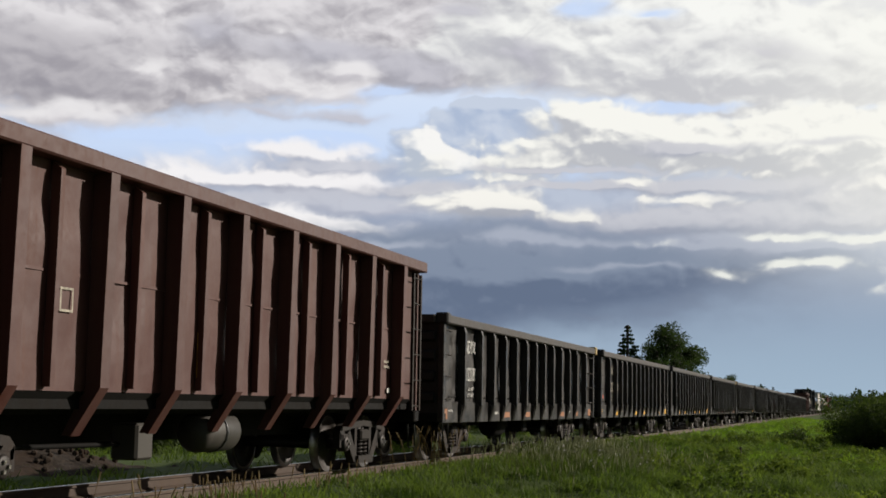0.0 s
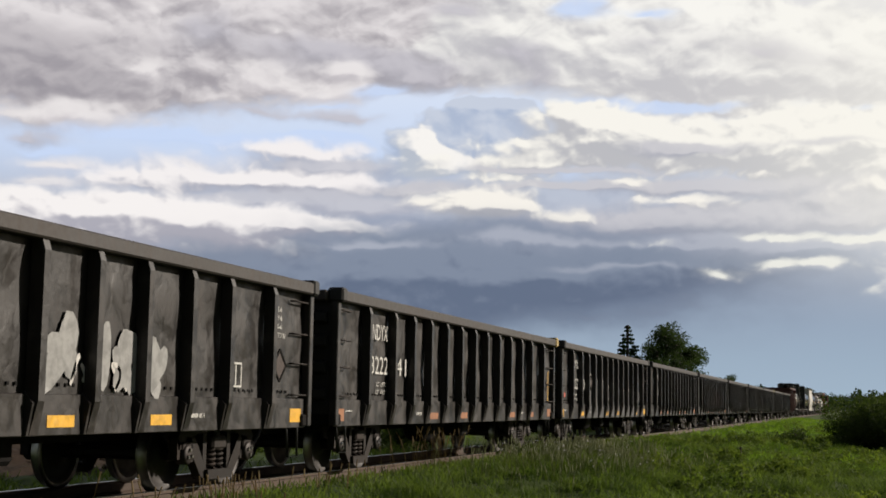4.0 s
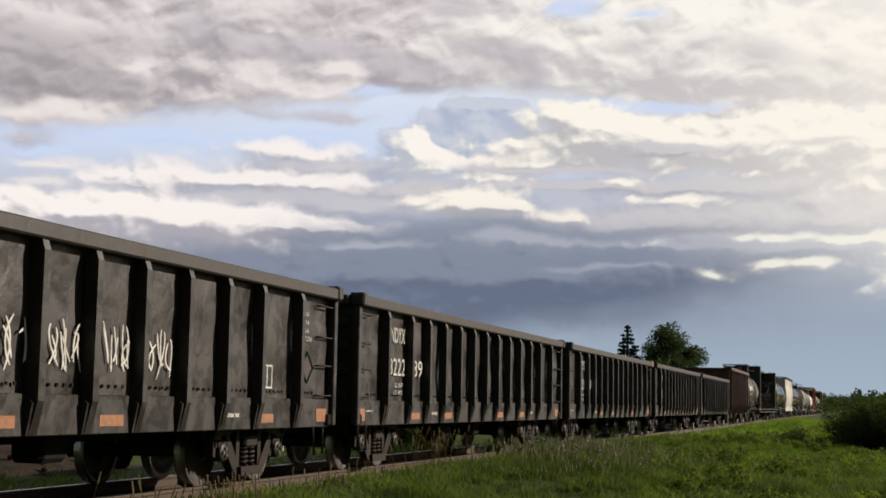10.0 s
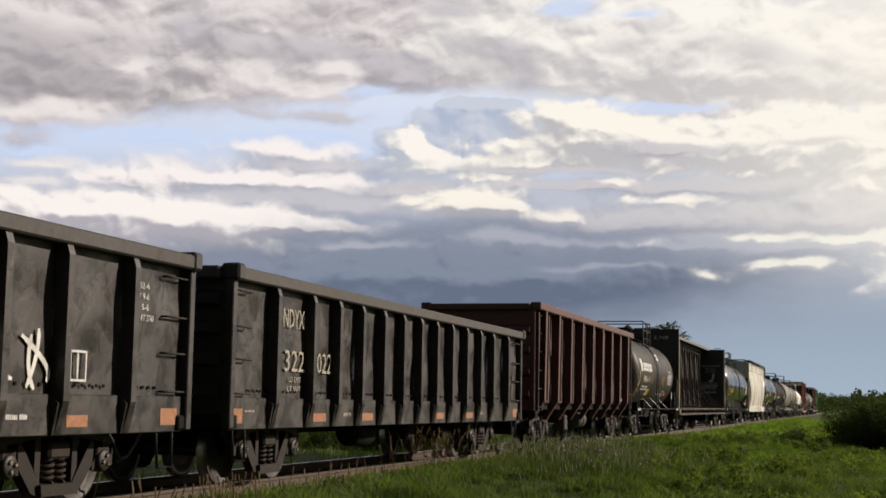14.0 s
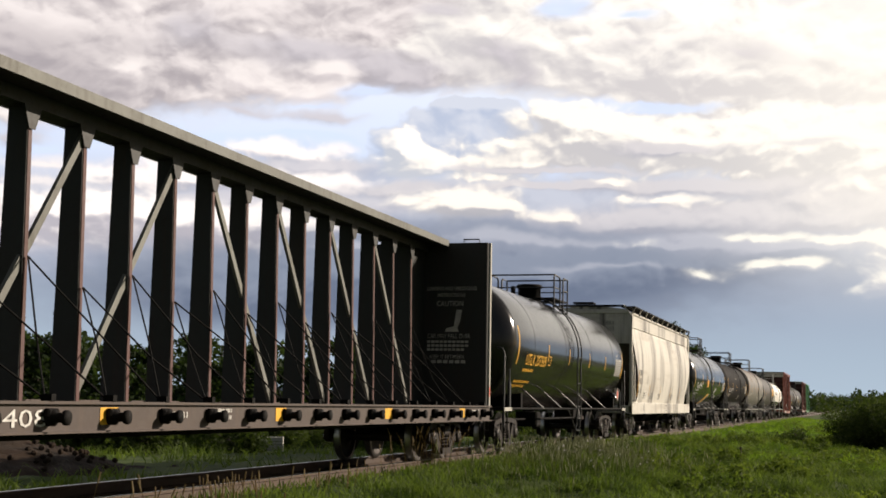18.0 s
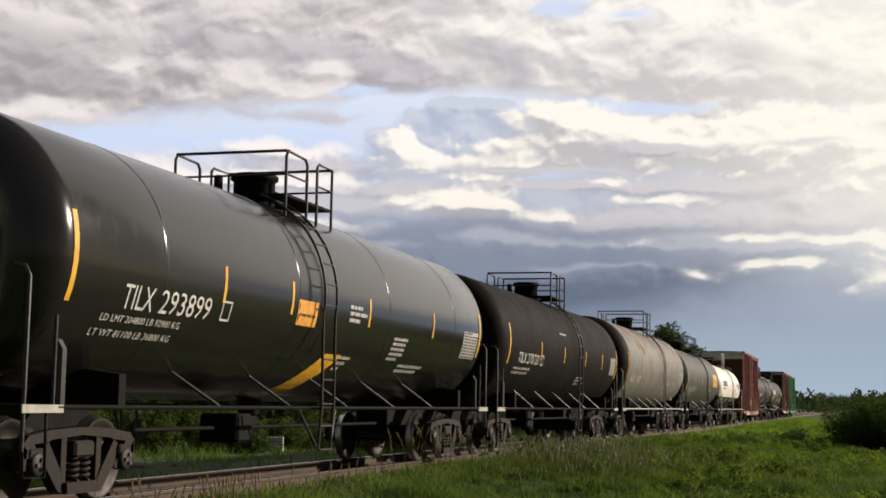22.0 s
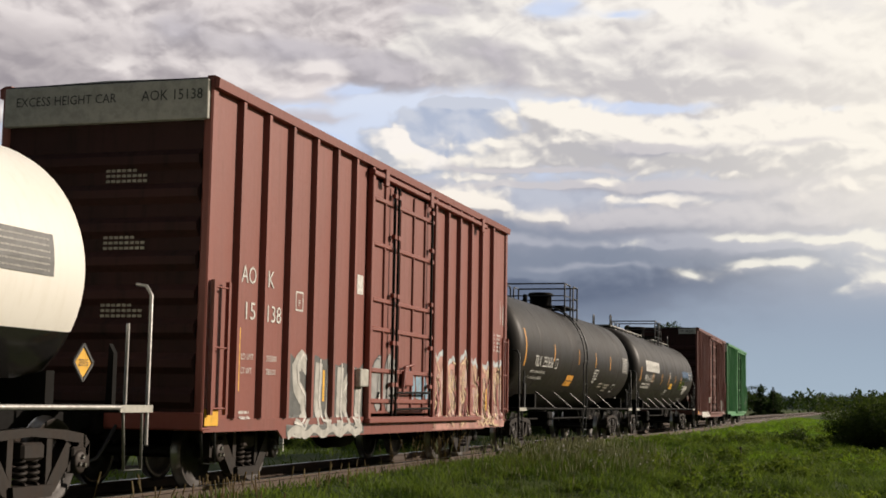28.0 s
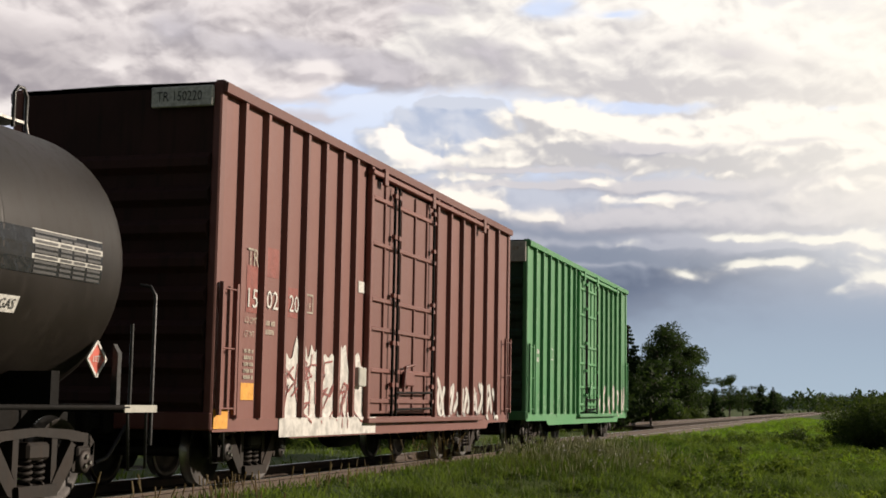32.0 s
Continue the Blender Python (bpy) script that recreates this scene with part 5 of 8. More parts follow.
# ---------- ground, track ----------
def lump(x, y):
    return noise.noise(Vector((x * 0.35, y * 0.22, 3.1))) * 0.15 + noise.noise(Vector((x * 0.9, y * 0.6, 5.1))) * 0.18 + noise.noise(Vector((x * 2.1, y * 1.5, 9.4))) * 0.09 + noise.noise(Vector((x * 0.08, y * 0.05, 7.7))) * 0.25


def ground_z(x, y):
    """Height of the ground: the bank beside the line, the low field, and the far side."""
    d = x - TRACK
    if d > 0:
        prof = [(0, -0.42), (0.80, -0.42), (0.845, -0.115), (1.8, -0.19), (2.8, -0.36), (4.0, -0.50), (6.0, -0.52), (9.0, -0.62), (14.0, -1.2), (30.0, -1.5), (2000, -1.6)]
    else:
        prof = [(0, -0.42), (-1.7, -0.42), (-3.0, -0.8), (-7.0, -0.75), (-14.0, -0.8), (-30, -0.7), (-2000, -0.2)]
        prof = [(-a, b) for a, b in prof]
        d = -d
    z = prof[-1][1]
    for (a, p), (b, q) in zip(prof, prof[1:]):
        if a <= d <= b:
            z = p + (q - p) * (d - a) / (b - a)
            break
    z += (0.26 * math.exp(-((y - 38) / 11) ** 2) + 0.02) * math.exp(-((x - TRACK - 3.3) / 1.5) ** 2)
    z += 0.22 * math.exp(-((y - 26) / 4.0) ** 2 - ((x - TRACK - 3.6) / 1.3) ** 2)
    return z + lump(x, y) * min(1.0, max(0.0, (d - 1.5) / 2.0))


def ladder_of(a, b, near, grow):
    out, s = [0.0], near
    while out[-1] < b:
        out.append(out[-1] + s)
        s *= grow
    neg, s = [0.0], near
    while neg[-1] > a:
        neg.append(neg[-1] - s)
        s *= grow
    return sorted(set(neg + out))


def build_ground():
    xs = [TRACK + v for v in ladder_of(-2600, 2600, 0.35, 1.075)]
    ys = [25 + v for v in ladder_of(-500, 3400, 0.5, 1.06)]
    vs = [(x, y, ground_z(x, y)) for y in ys for x in xs]
    n = len(xs)
    fs = [(j * n + i, j * n + i + 1, (j + 1) * n + i + 1, (j + 1) * n + i) for j in range(len(ys) - 1) for i in range(n - 1)]
    def build(N, p, rnd):
        a = N.noise(p, 0.35, 5, 0.6)
        b = N.noise(p, 6.0, 5, 0.7)
        c = N.mix(N.smooth(a, 0.38, 0.65), (0.040, 0.064, 0.016), (0.070, 0.095, 0.026))
        c = N.mix(N.smooth(b, 0.5, 0.75), c, (0.035, 0.055, 0.018))
        return c, None, b
    gm = surface("meadow_ground", build, 0.95, spec=0.1)
    return tagged(part("ground", Geo().add(vs, fs, True), gm), "rough green grassland beside the railway", "ground", kind="structure")


build_ground()


def gravel(N, p, rnd):
    v = N.put("ShaderNodeTexVoronoi", {"Vector": p, "Scale": 16.0})
    d = N.noise(p, 0.8, 3)
    c = N.mix(N.put("ShaderNodeSeparateColor", {0: v.outputs[1]}).outputs[0], (0.016, 0.0125, 0.010), (0.046, 0.036, 0.028))
    return N.mix(N.smooth(d, 0.4, 0.7), c, (0.038, 0.025, 0.017)), None, v.outputs[0]


BALLAST = surface("ballast_stone", gravel, 0.95, spec=0.1)
TIE = paint("sleeper_wood", (0.020, 0.0150, 0.0115), (0.044, 0.033, 0.025), 0.9, 0.8, 0.2)


def bed(x, y0, y1, label, z=0.0):
    ob = part("ballast_bed", Geo().prism([(x - 2.7, -0.86 + z), (x - 1.55, -0.20 + z), (x + 0.9, -0.20 + z), (x + 1.1, -0.80 + z)], "y", y0, y1), BALLAST)
    return tagged(ob, label, "track bed", kind="structure")


bed(TRACK, -60, 1600, "grey-brown crushed-stone ballast under the track")
RAIL_PTS = [(-0.07, -0.18), (-0.07, -0.165), (-0.012, -0.14), (-0.012, -0.045), (-0.036, -0.035), (-0.036, -0.004), (-0.03, 0.0)]


def rails(x, y0, y1, lean=0.0):
    track = tagged(new("track"), "rusty steel rails on weathered wooden sleepers", "railway track", kind="structure")
    for s in (-0.7525, 0.7525):
        g = Geo().prism(RAIL_PTS + [(-a, b) for a, b in RAIL_PTS[::-1]], "y", y0, y1)
        g.slot(1).box(-0.030, 0.030, y0, y1, 0.0, 0.003)
        r = part("rail", g, [RAILSIDE, STEEL], track, "rusty rail with a polished head", here(x + s, 0, 0))
    return track


track = rails(TRACK, -60, 1600)
tie = Geo().box(-1.30, 1.30, -0.115, 0.115, -0.36, -0.183, 0.015).mesh("sleeper", TIE)
for i in range(260):
    part("sleeper", tie, None, track, "", here(TRACK + random.uniform(-0.03, 0.03), 4 + 0.53 * i, random.uniform(-0.012, 0.0), random.uniform(-0.6, 0.6)))
far_ties = Geo()
for i in range(700):
    y = 4 + 0.53 * 260 + 0.53 * i
    far_ties.box(TRACK - 1.3, TRACK + 1.3, y - 0.11, y + 0.11, -0.36, -0.183)
tagged(part("far_sleepers", far_ties, TIE, track), kind="stuff")


# ---------- the bank of cloud ahead ----------
def cloud_bank():
    R, vs, fs = 3600, [], []
    azs, els = [-80 + 2 * i for i in range(54)], [-1.5 + 1.5 * j for j in range(33)]
    for e in els:
        for a in azs:
            vs.append((R * math.sin(radians(a)) * math.cos(radians(e)), R * math.cos(radians(a)) * math.cos(radians(e)), R * math.sin(radians(e))))
    n = len(azs)
    fs = [(j * n + i, j * n + i + 1, (j + 1) * n + i + 1, (j + 1) * n + i) for j in range(len(els) - 1) for i in range(n - 1)]
    m = bpy.data.materials.new("cloudy_sky")
    m.use_nodes = True
    N = Nodes(m.node_tree)
    N.n.clear()
    em = N.put("ShaderNodeEmission", {0: sky_colour(N, N.put("ShaderNodeTexCoord").outputs["Object"]), 1: 1.0})
    N.put("ShaderNodeOutputMaterial", {0: em.outputs[0]})
    m.cycles.emission_sampling = "NONE"
    ob = part("backdrop", Geo().add(vs, fs, True), m)
    return tagged(ob, "broken grey and white evening cloud over pale blue sky", "sky", kind="structure")


sky_bank = cloud_bank()


# ---------- plants ----------
def leafy(name, dark, light, rough=0.7):
    def build(N, p, rnd):
        isle = N.put("ShaderNodeNewGeometry").outputs["Random Per Island"]
        patch_ = N.noise(p, 0.25, 3)
        clump = N.noise(p, 1.1, 3, 0.6)
        f = N.math("MULTIPLY_ADD", isle, 0.25, N.math("MULTIPLY", N.smooth(patch_, 0.38, 0.64), 0.35))
        f = N.math("MULTIPLY_ADD", N.smooth(clump, 0.38, 0.62), 0.55, f, clamp=True)
        return N.mix(f, dark, light), None, None
    m = surface(name, build, rough, spec=0.2)
    N = Nodes(m.node_tree)
    bsdf = [n for n in N.n if n.type == "BSDF_PRINCIPLED"][0]
    out = [n for n in N.n if n.type == "OUTPUT_MATERIAL"][0]
    colour = bsdf.inputs["Base Color"].links[0].from_socket
    thin = N.put("ShaderNodeBsdfTranslucent", {0: N.mix(1.0, colour, (1.25, 1.35, 0.7), "MULTIPLY")})
    N.l.new(N.put("ShaderNodeMixShader", {0: 0.45, 1: bsdf.outputs[0], 2: thin.outputs[0]}).outputs[0], out.inputs[0])
    return m


GRASS = leafy("grass_blades", (0.024, 0.048, 0.011), (0.140, 0.190, 0.042))
FIELD = leafy("field_grass_blades", (0.066, 0.132, 0.011), (0.195, 0.300, 0.034))
STRAW = leafy("dry_stalks", (0.16, 0.11, 0.06), (0.36, 0.28, 0.17))
LEAF = leafy("leaf_green", (0.015, 0.028, 0.011), (0.044, 0.068, 0.024))
LEAF_B = leafy("bush_green", (0.022, 0.036, 0.010), (0.060, 0.084, 0.022))
NEEDLE = leafy("spruce_needles", (0.016, 0.030, 0.014), (0.035, 0.058, 0.026))
BARK = plain("bark", (0.075, 0.058, 0.045), 0.9)
rng = np.random.default_rng(7)


def blades(name, xy, height, width, mat, label, lean=0.35):
    """Grass: each blade is a bent strip of two faces."""
    n = len(xy)
    z = np.array([ground_z(x, y) for x, y in xy]) - 0.02
    a = rng.uniform(0, 2 * np.pi, n)
    s = np.stack([np.cos(a), np.sin(a), np.zeros(n)], 1) * (width * rng.uniform(0.6, 1.3, n))[:, None] / 2
    b = rng.uniform(0, 2 * np.pi, n)
    d = np.stack([np.cos(b), np.sin(b), np.zeros(n)], 1) * (height * lean * rng.uniform(0.2, 1.4, n))[:, None]
    up = np.zeros((n, 3))
    up[:, 2] = height
    base = np.stack([xy[:, 0], xy[:, 1], z], 1)
    v = np.stack([base - s, base + s, base + s * 0.8 + up * 0.6 + d * 0.35, base - s * 0.8 + up * 0.6 + d * 0.35, base + up + d], 1).reshape(-1, 3)
    k = np.arange(n)[:, None] * 5
    quads, tris = k + np.array([0, 1, 2, 3]), k + np.array([3, 2, 4])
    me = bpy.data.meshes.new(name)
    me.vertices.add(5 * n)
    me.vertices.foreach_set("co", v.ravel())
    loops = np.concatenate([quads, tris], 1).ravel()
    me.loops.add(7 * n)
    me.loops.foreach_set("vertex_index", loops)
    me.polygons.add(2 * n)
    start = (np.arange(n)[:, None] * 7 + np.array([0, 4])).ravel()
    me.polygons.foreach_set("loop_start", start)
    me.update(calc_edges=True)
    me.materials.append(mat)
    return tagged(part(name, me, None), label, "grass", kind="stuff")


def scatter(n, x0, x1, y0, y1, keep=None):
    p = np.stack([rng.uniform(x0, x1, n), y0 + (y1 - y0) * rng.uniform(0, 1, n) ** 1.5], 1)
    return p if keep is None else p[[keep(x, y) for x, y in p]]


def tuft(x, y, s=0.6):
    return noise.noise(Vector((x * s, y * s * 0.7, 1.3)))


def clumpy(x, y):
    return rng.uniform() < 0.45 + 0.9 * tuft(x, y)


def tall(xy, low, high):
    return np.array([low + (high - low) * max(0.0, min(1.0, 0.5 + 1.2 * tuft(x, y, 0.9))) for x, y in xy]) * rng.uniform(0.6, 1.25, len(xy))


def near_rail(x, y):
    return x > TRACK + 0.86 + 0.10 * noise.noise(Vector((x, y * 0.8, 4)))


def tussocks(name, spots, blades_each, height, width, mat, label, spread=0.16):
    """Grass in tufts: the blades of a tuft share its height and fan out from its middle."""
    n, k = len(spots), blades_each
    xy = np.repeat(spots, k, 0) + rng.normal(0, spread, (n * k, 2)) * np.array([1.0, 1.2])
    h = np.repeat(height, k) * rng.uniform(0.55, 1.2, n * k)
    return blades(name, xy, h, width, mat, label, 1.05)


p = scatter(8800, TRACK + 1.0, TRACK + 5.4, 11, 62, lambda x, y: clumpy(x, y))
shore = np.clip((p[:, 0] - TRACK - 0.9) / 1.6, 0.28, 1.0) * np.clip(0.42 + (p[:, 1] - 16) / 22, 0.42, 1.0)
tussocks("bank_grass", p, 26, tall(p, 0.10, 0.40) * shore, 0.015, GRASS, "long uneven tufts of green grass on the bank", 0.11)
p = scatter(9400, TRACK + 4.8, 3.5, 14, 78, clumpy)
tussocks("verge_grass", p, 24, tall(p, 0.08, 0.34), 0.018, GRASS, "long uneven tufts of green grass beside the line", 0.15)
p = scatter(62000, TRACK + 0.82, 3.0, 11, 62, near_rail)
blades("short_grass", p, np.full(len(p), 0.11) * rng.uniform(0.5, 1.5, len(p)), 0.02, GRASS, "short grass between the tufts", 0.6)
p = scatter(9000, -7.5, 14, 42, 210)
tussocks("field_grass", p, 16, tall(p, 0.08, 0.30), 0.04, FIELD, "bright green grass of the low field", 0.35)
p = scatter(2600, TRACK - 26, TRACK - 2.4, 16, 110, clumpy)
tussocks("far_side_grass", p, 14, tall(p, 0.18, 0.45), 0.035, GRASS, "rough grass on the far side of the track", 0.25)
p = scatter(700, TRACK - 1.1, TRACK + 1.3, 12, 45, lambda x, y: tuft(x, y, 1.1) > 0.12)
blades("track_weeds", p, tall(p, 0.06, 0.22), 0.02, GRASS, "small weeds in the ballast")


def stalks(name, xy, height, label, mat=STRAW, headed=True):
    """Dry stalks with seed heads."""
    g = Geo()
    for x, y in xy:
        z, h = ground_z(x, y) - 0.02, height * random.uniform(0.65, 1.2)
        dx, dy = random.uniform(-0.2, 0.2) * h, random.uniform(-0.2, 0.2) * h
        mid, tip = (x + dx * 0.3, y + dy * 0.3, z + h * 0.6), (x + dx, y + dy, z + h)
        g.tube([(x, y, z), mid, tip], 0.0035, 3)
        if headed:
            g.tube([tip, (tip[0] + dx * 0.2, tip[1] + dy * 0.2, tip[2] + 0.05), (tip[0] + dx * 0.45, tip[1] + dy * 0.45, tip[2] + 0.11)], 0.009, 4)
    return tagged(part(name, g, mat), label, "weeds", kind="stuff")


stalks("dry_weeds", [(TRACK + 1.15 + random.uniform(-0.2, 0.3), random.uniform(23.4, 28.2)) for _ in range(46)], 0.62, "tall dry brown weeds at the edge of the ballast")
stalks("dry_weeds", [(TRACK + 2.0 + random.uniform(-0.3, 0.7), random.uniform(11.5, 15.5)) for _ in range(40)], 0.42, "pale dry grass stalks with seed heads")
stalks("dry_weeds", [(TRACK + 1.3 + random.uniform(-0.2, 0.6), random.uniform(15.5, 22)) for _ in range(34)], 0.22, "short dry weeds beside the rail")
stalks("dry_weeds", [(random.gauss(-5.5, 0.8), random.gauss(29.5, 2.8)) for _ in range(900)], 0.44, "pale seeding grass in the verge", leafy("pale_seed_grass", (0.14, 0.16, 0.085), (0.30, 0.30, 0.20)))


def flowers(n):
    g = Geo()
    for _ in range(n):
        x, y = random.gauss(-5.4, 0.6), random.gauss(29, 2.0)
        z, r = ground_z(x, y) + random.uniform(0.28, 0.52), random.uniform(0.012, 0.03)
        g.add([(x - r, y, z), (x, y - r, z + r * 0.4), (x + r, y, z), (x, y + r, z + r * 0.4), (x, y, z + r), (x, y, z - r)],
              [(0, 1, 4), (1, 2, 4), (2, 3, 4), (3, 0, 4), (1, 0, 5), (2, 1, 5), (3, 2, 5), (0, 3, 5)])
    return tagged(part("wild_flowers", g, plain("white_petals", (0.62, 0.60, 0.54), 0.8)), "small white wild flowers in the grass", "flowers", kind="stuff")


flowers(70)


def crown_mesh(name, blobs, n, size, mat, flat=1.0):
    """Leaves as small bent quads gathered in uneven clumps round the limbs' ends."""
    w = np.array([b[3] ** 2 for b in blobs])
    pick = rng.choice(len(blobs), n, p=w / w.sum())
    c = np.array([b[:3] for b in blobs])[pick]
    r = np.array([b[3] for b in blobs])[pick]
    d = rng.normal(size=(n, 3))
    d /= np.linalg.norm(d, axis=1)[:, None]
    pos = c + d * (r * rng.uniform(0.25, 1.08, n) ** 0.6)[:, None] * np.array([1, 1, flat])
    u = rng.normal(size=(n, 3))
    u /= np.linalg.norm(u, axis=1)[:, None]
    t = np.cross(u, rng.normal(size=(n, 3)))
    t /= np.linalg.norm(t, axis=1)[:, None] + 1e-9
    s = (size * rng.uniform(0.5, 1.3, n))[:, None]
    v = np.stack([pos - u * s, pos + t * s * 0.55, pos + u * s, pos - t * s * 0.55], 1).reshape(-1, 3)
    me = bpy.data.meshes.new(name)
    me.vertices.add(4 * n)
    me.vertices.foreach_set("co", v.ravel())
    me.loops.add(4 * n)
    me.loops.foreach_set("vertex_index", np.arange(4 * n))
    me.polygons.add(n)
    me.polygons.foreach_set("loop_start", np.arange(n) * 4)
    me.update(calc_edges=True)
    me.materials.append(mat)
    return me


def broadleaf(h, spread, leaves, mat, name="tree", label="dark green broad-leaved tree", size=0.17):
    g = Geo()
    bend = [(random.uniform(-0.1, 0.1) * h * k / 4, random.uniform(-0.1, 0.1) * h * k / 4, h * 0.9 * k / 4) for k in range(5)]
    for i in range(4):
        g.tube([bend[i], bend[i + 1]], 0.018 * h * (1 - i * 0.22), 7)
    blobs = []
    for i in range(15):
        f = random.uniform(0.22, 0.98)
        k = min(3, int(f * 4))
        p = Vector(bend[k]).lerp(Vector(bend[k + 1]), f * 4 - k) if k < 4 else Vector(bend[4])
        a, reach = random.uniform(0, 6.28), spread * random.uniform(0.35, 1.0) * (1.15 - 0.75 * abs(f - 0.5))
        q = p + Vector((math.cos(a) * reach, math.sin(a) * reach, random.uniform(0.05, 0.35) * reach))
        g.tube([p, p.lerp(q, 0.5) + Vector((0, 0, 0.06 * reach)), q], 0.006 * h, 5)
        blobs.append((*q, spread * random.uniform(0.22, 0.42)))
        blobs.append((*p.lerp(q, 0.55), spread * random.uniform(0.2, 0.32)))
    blobs.append((*bend[4], spread * 0.3))
    t = thing(name, label, "tree", "trees along the line")
    part("trunk", g, BARK, t)
    part("crown", crown_mesh("crown", blobs, leaves, size, mat, 0.85), None, t)
    return t


def spruce(h, leaves):
    g = Geo().tube([(0, 0, 0), (0, 0, h * 0.5), (0, 0, h)], 0.016 * h, 6)
    blobs = []
    for i in range(26):
        f = 0.08 + 0.9 * i / 25
        reach = (0.30 * h * (1 - f) ** 0.8 + 0.12) * random.uniform(0.7, 1.15)
        for k in range(4):
            a = i * 1.1 + k * 1.57 + random.uniform(-0.4, 0.4)
            e = reach * random.uniform(0.6, 1.1)
            q = (math.cos(a) * e, math.sin(a) * e, h * f - 0.18 * e)
            blobs.append((q[0] * 0.65, q[1] * 0.65, q[2], max(0.10, 0.28 * e)))
            blobs.append((*q, max(0.08, 0.16 * e)))
    t = thing("spruce_tree", "dark narrow spruce tree", "tree", "trees along the line")
    part("trunk", g, BARK, t)
    part("crown", crown_mesh("crown", blobs, leaves, 0.17, NEEDLE, 0.6), None, t)
    return t


def bush(r, h, leaves, mat, label, size=0.10, clumps=26):
    blobs = [(random.gauss(0, 0.45) * r, random.gauss(0, 0.45) * r, h * random.uniform(0.15, 0.80), min(r, h) * random.uniform(0.22, 0.38)) for _ in range(clumps)]
    t = thing("bush", label, "bush", "bushes beside the line")
    g = Geo()
    for b in blobs[:9]:
        g.tube([(0, 0, -0.1), (b[0] * 0.4, b[1] * 0.4, b[2] * 0.6), b[:3]], 0.02, 4)
    part("stem", g, BARK, t)
    part("crown", crown_mesh("crown", blobs, leaves, size, mat, 0.9), None, t)
    return t


def stand(t, x, y, turn=0.0, k=1.0):
    t.matrix_basis = here(x, y, ground_z(x, y) - 0.05, turn) @ Matrix.Diagonal((k, k, k, 1))
    return t


def again(t, x, y, turn, k):
    c = copy_thing(t, Matrix.Identity(4))
    return stand(c, x, y, turn, k)


oak = [broadleaf(11.0, 3.4, 8200, LEAF, size=0.12), broadleaf(9.5, 2.8, 6400, LEAF, size=0.12), broadleaf(8.0, 2.6, 3600, LEAF, label="half-bare dark green tree", size=0.12)]
fir = spruce(9.5, 15000)
stand(oak[0], -20.6, 156, 0, 1.08)
stand(oak[1], -22.3, 160, 50, 1.0)
stand(oak[2], -19.4, 161, 90, 1.2)
stand(fir, -24.5, 156, 10, 1.18)
for i, (x, y, k) in enumerate([(-19.5, 157, 0.98), (-21.4, 159, 1.12), (-20.2, 164, 1.18), (-18.7, 161, 0.85), (-23.4, 160, 0.86), (-24.2, 162, 0.74), (-27.6, 166, 0.48), (-30.5, 170, 0.4), (-17.6, 168, 0.72), (-19.7, 172, 0.8), (-26.0, 172, 0.5), (-33, 175, 0.42)]):
    again(oak[i % 3], x, y, 70 * i, k)
for i, (x, y, k) in enumerate([(-25.5, 300, 0.85), (-23.0, 304, 0.72), (-20.0, 300, 0.9), (-27.5, 306, 0.8), (-18.3, 310, .5), (-30, 312, .8)]):
    again(oak[i % 3], x, y, 40 * i, k)
again(fir, -16.3, 296, 0, 0.68)
again(fir, -19.0, 300, 40, 0.75)
again(fir, -15.8, 166, 40, 0.42)
poplar = [broadleaf(6.2, 2.0, 2600, LEAF, label="dark green poplar thicket tree"), broadleaf(5.2, 2.2, 2400, LEAF, label="low dark green thicket tree")]
k = 0
for i in range(46):
    az = radians(-41 + 0.74 * i + random.uniform(-0.3, 0.3))
    d = random.uniform(74, 96) * (1.0 if i < 34 else 1.25)
    x, y = d * math.sin(az), d * math.cos(az)
    if i < 2:
        stand(poplar[i], x, y, 0, 0.9)
    else:
        again(poplar[i % 2] if i % 7 else fir, x, y, random.uniform(0, 360), random.uniform(0.75, 1.1) * (1 if i % 7 else 0.55))
shrub = bush(1.8, 2.0, 2600, LEAF_B, "low dense green bush on the far side of the track", 0.11)
stand(shrub, -26, 66)
for i in range(34):
    az = radians(-40 + 0.9 * i + random.uniform(-0.4, 0.4))
    d = random.uniform(52, 72) * (1 if i < 26 else 1.7)
    again(shrub, d * math.sin(az), d * math.cos(az), random.uniform(0, 360), random.uniform(0.5, 1.0))
for i in range(16):
    again(shrub, -32 + i * 1.0 + random.uniform(-0.5, 0.5), 148 + random.uniform(-4, 4), random.uniform(0, 360), random.uniform(0.7, 1.2))
big = bush(2.3, 3.1, 26000, LEAF_B, "big rounded dark green willow bush in the field", 0.062, 60)
stand(big, 1.1, 61, 0, 0.85)
again(big, 2.9, 62, 60, 0.98)
again(big, 2.0, 64.5, 120, 0.95)
again(big, 4.6, 64, 200, 1.08)
again(big, 0.4, 63, 250, 0.62)
low = bush(0.9, 0.8, 1500, LEAF_B, "low dark green shrub in the field", 0.06)
stand(low, -2.4, 66)
again(low, -3.3, 70, 90, 0.8)


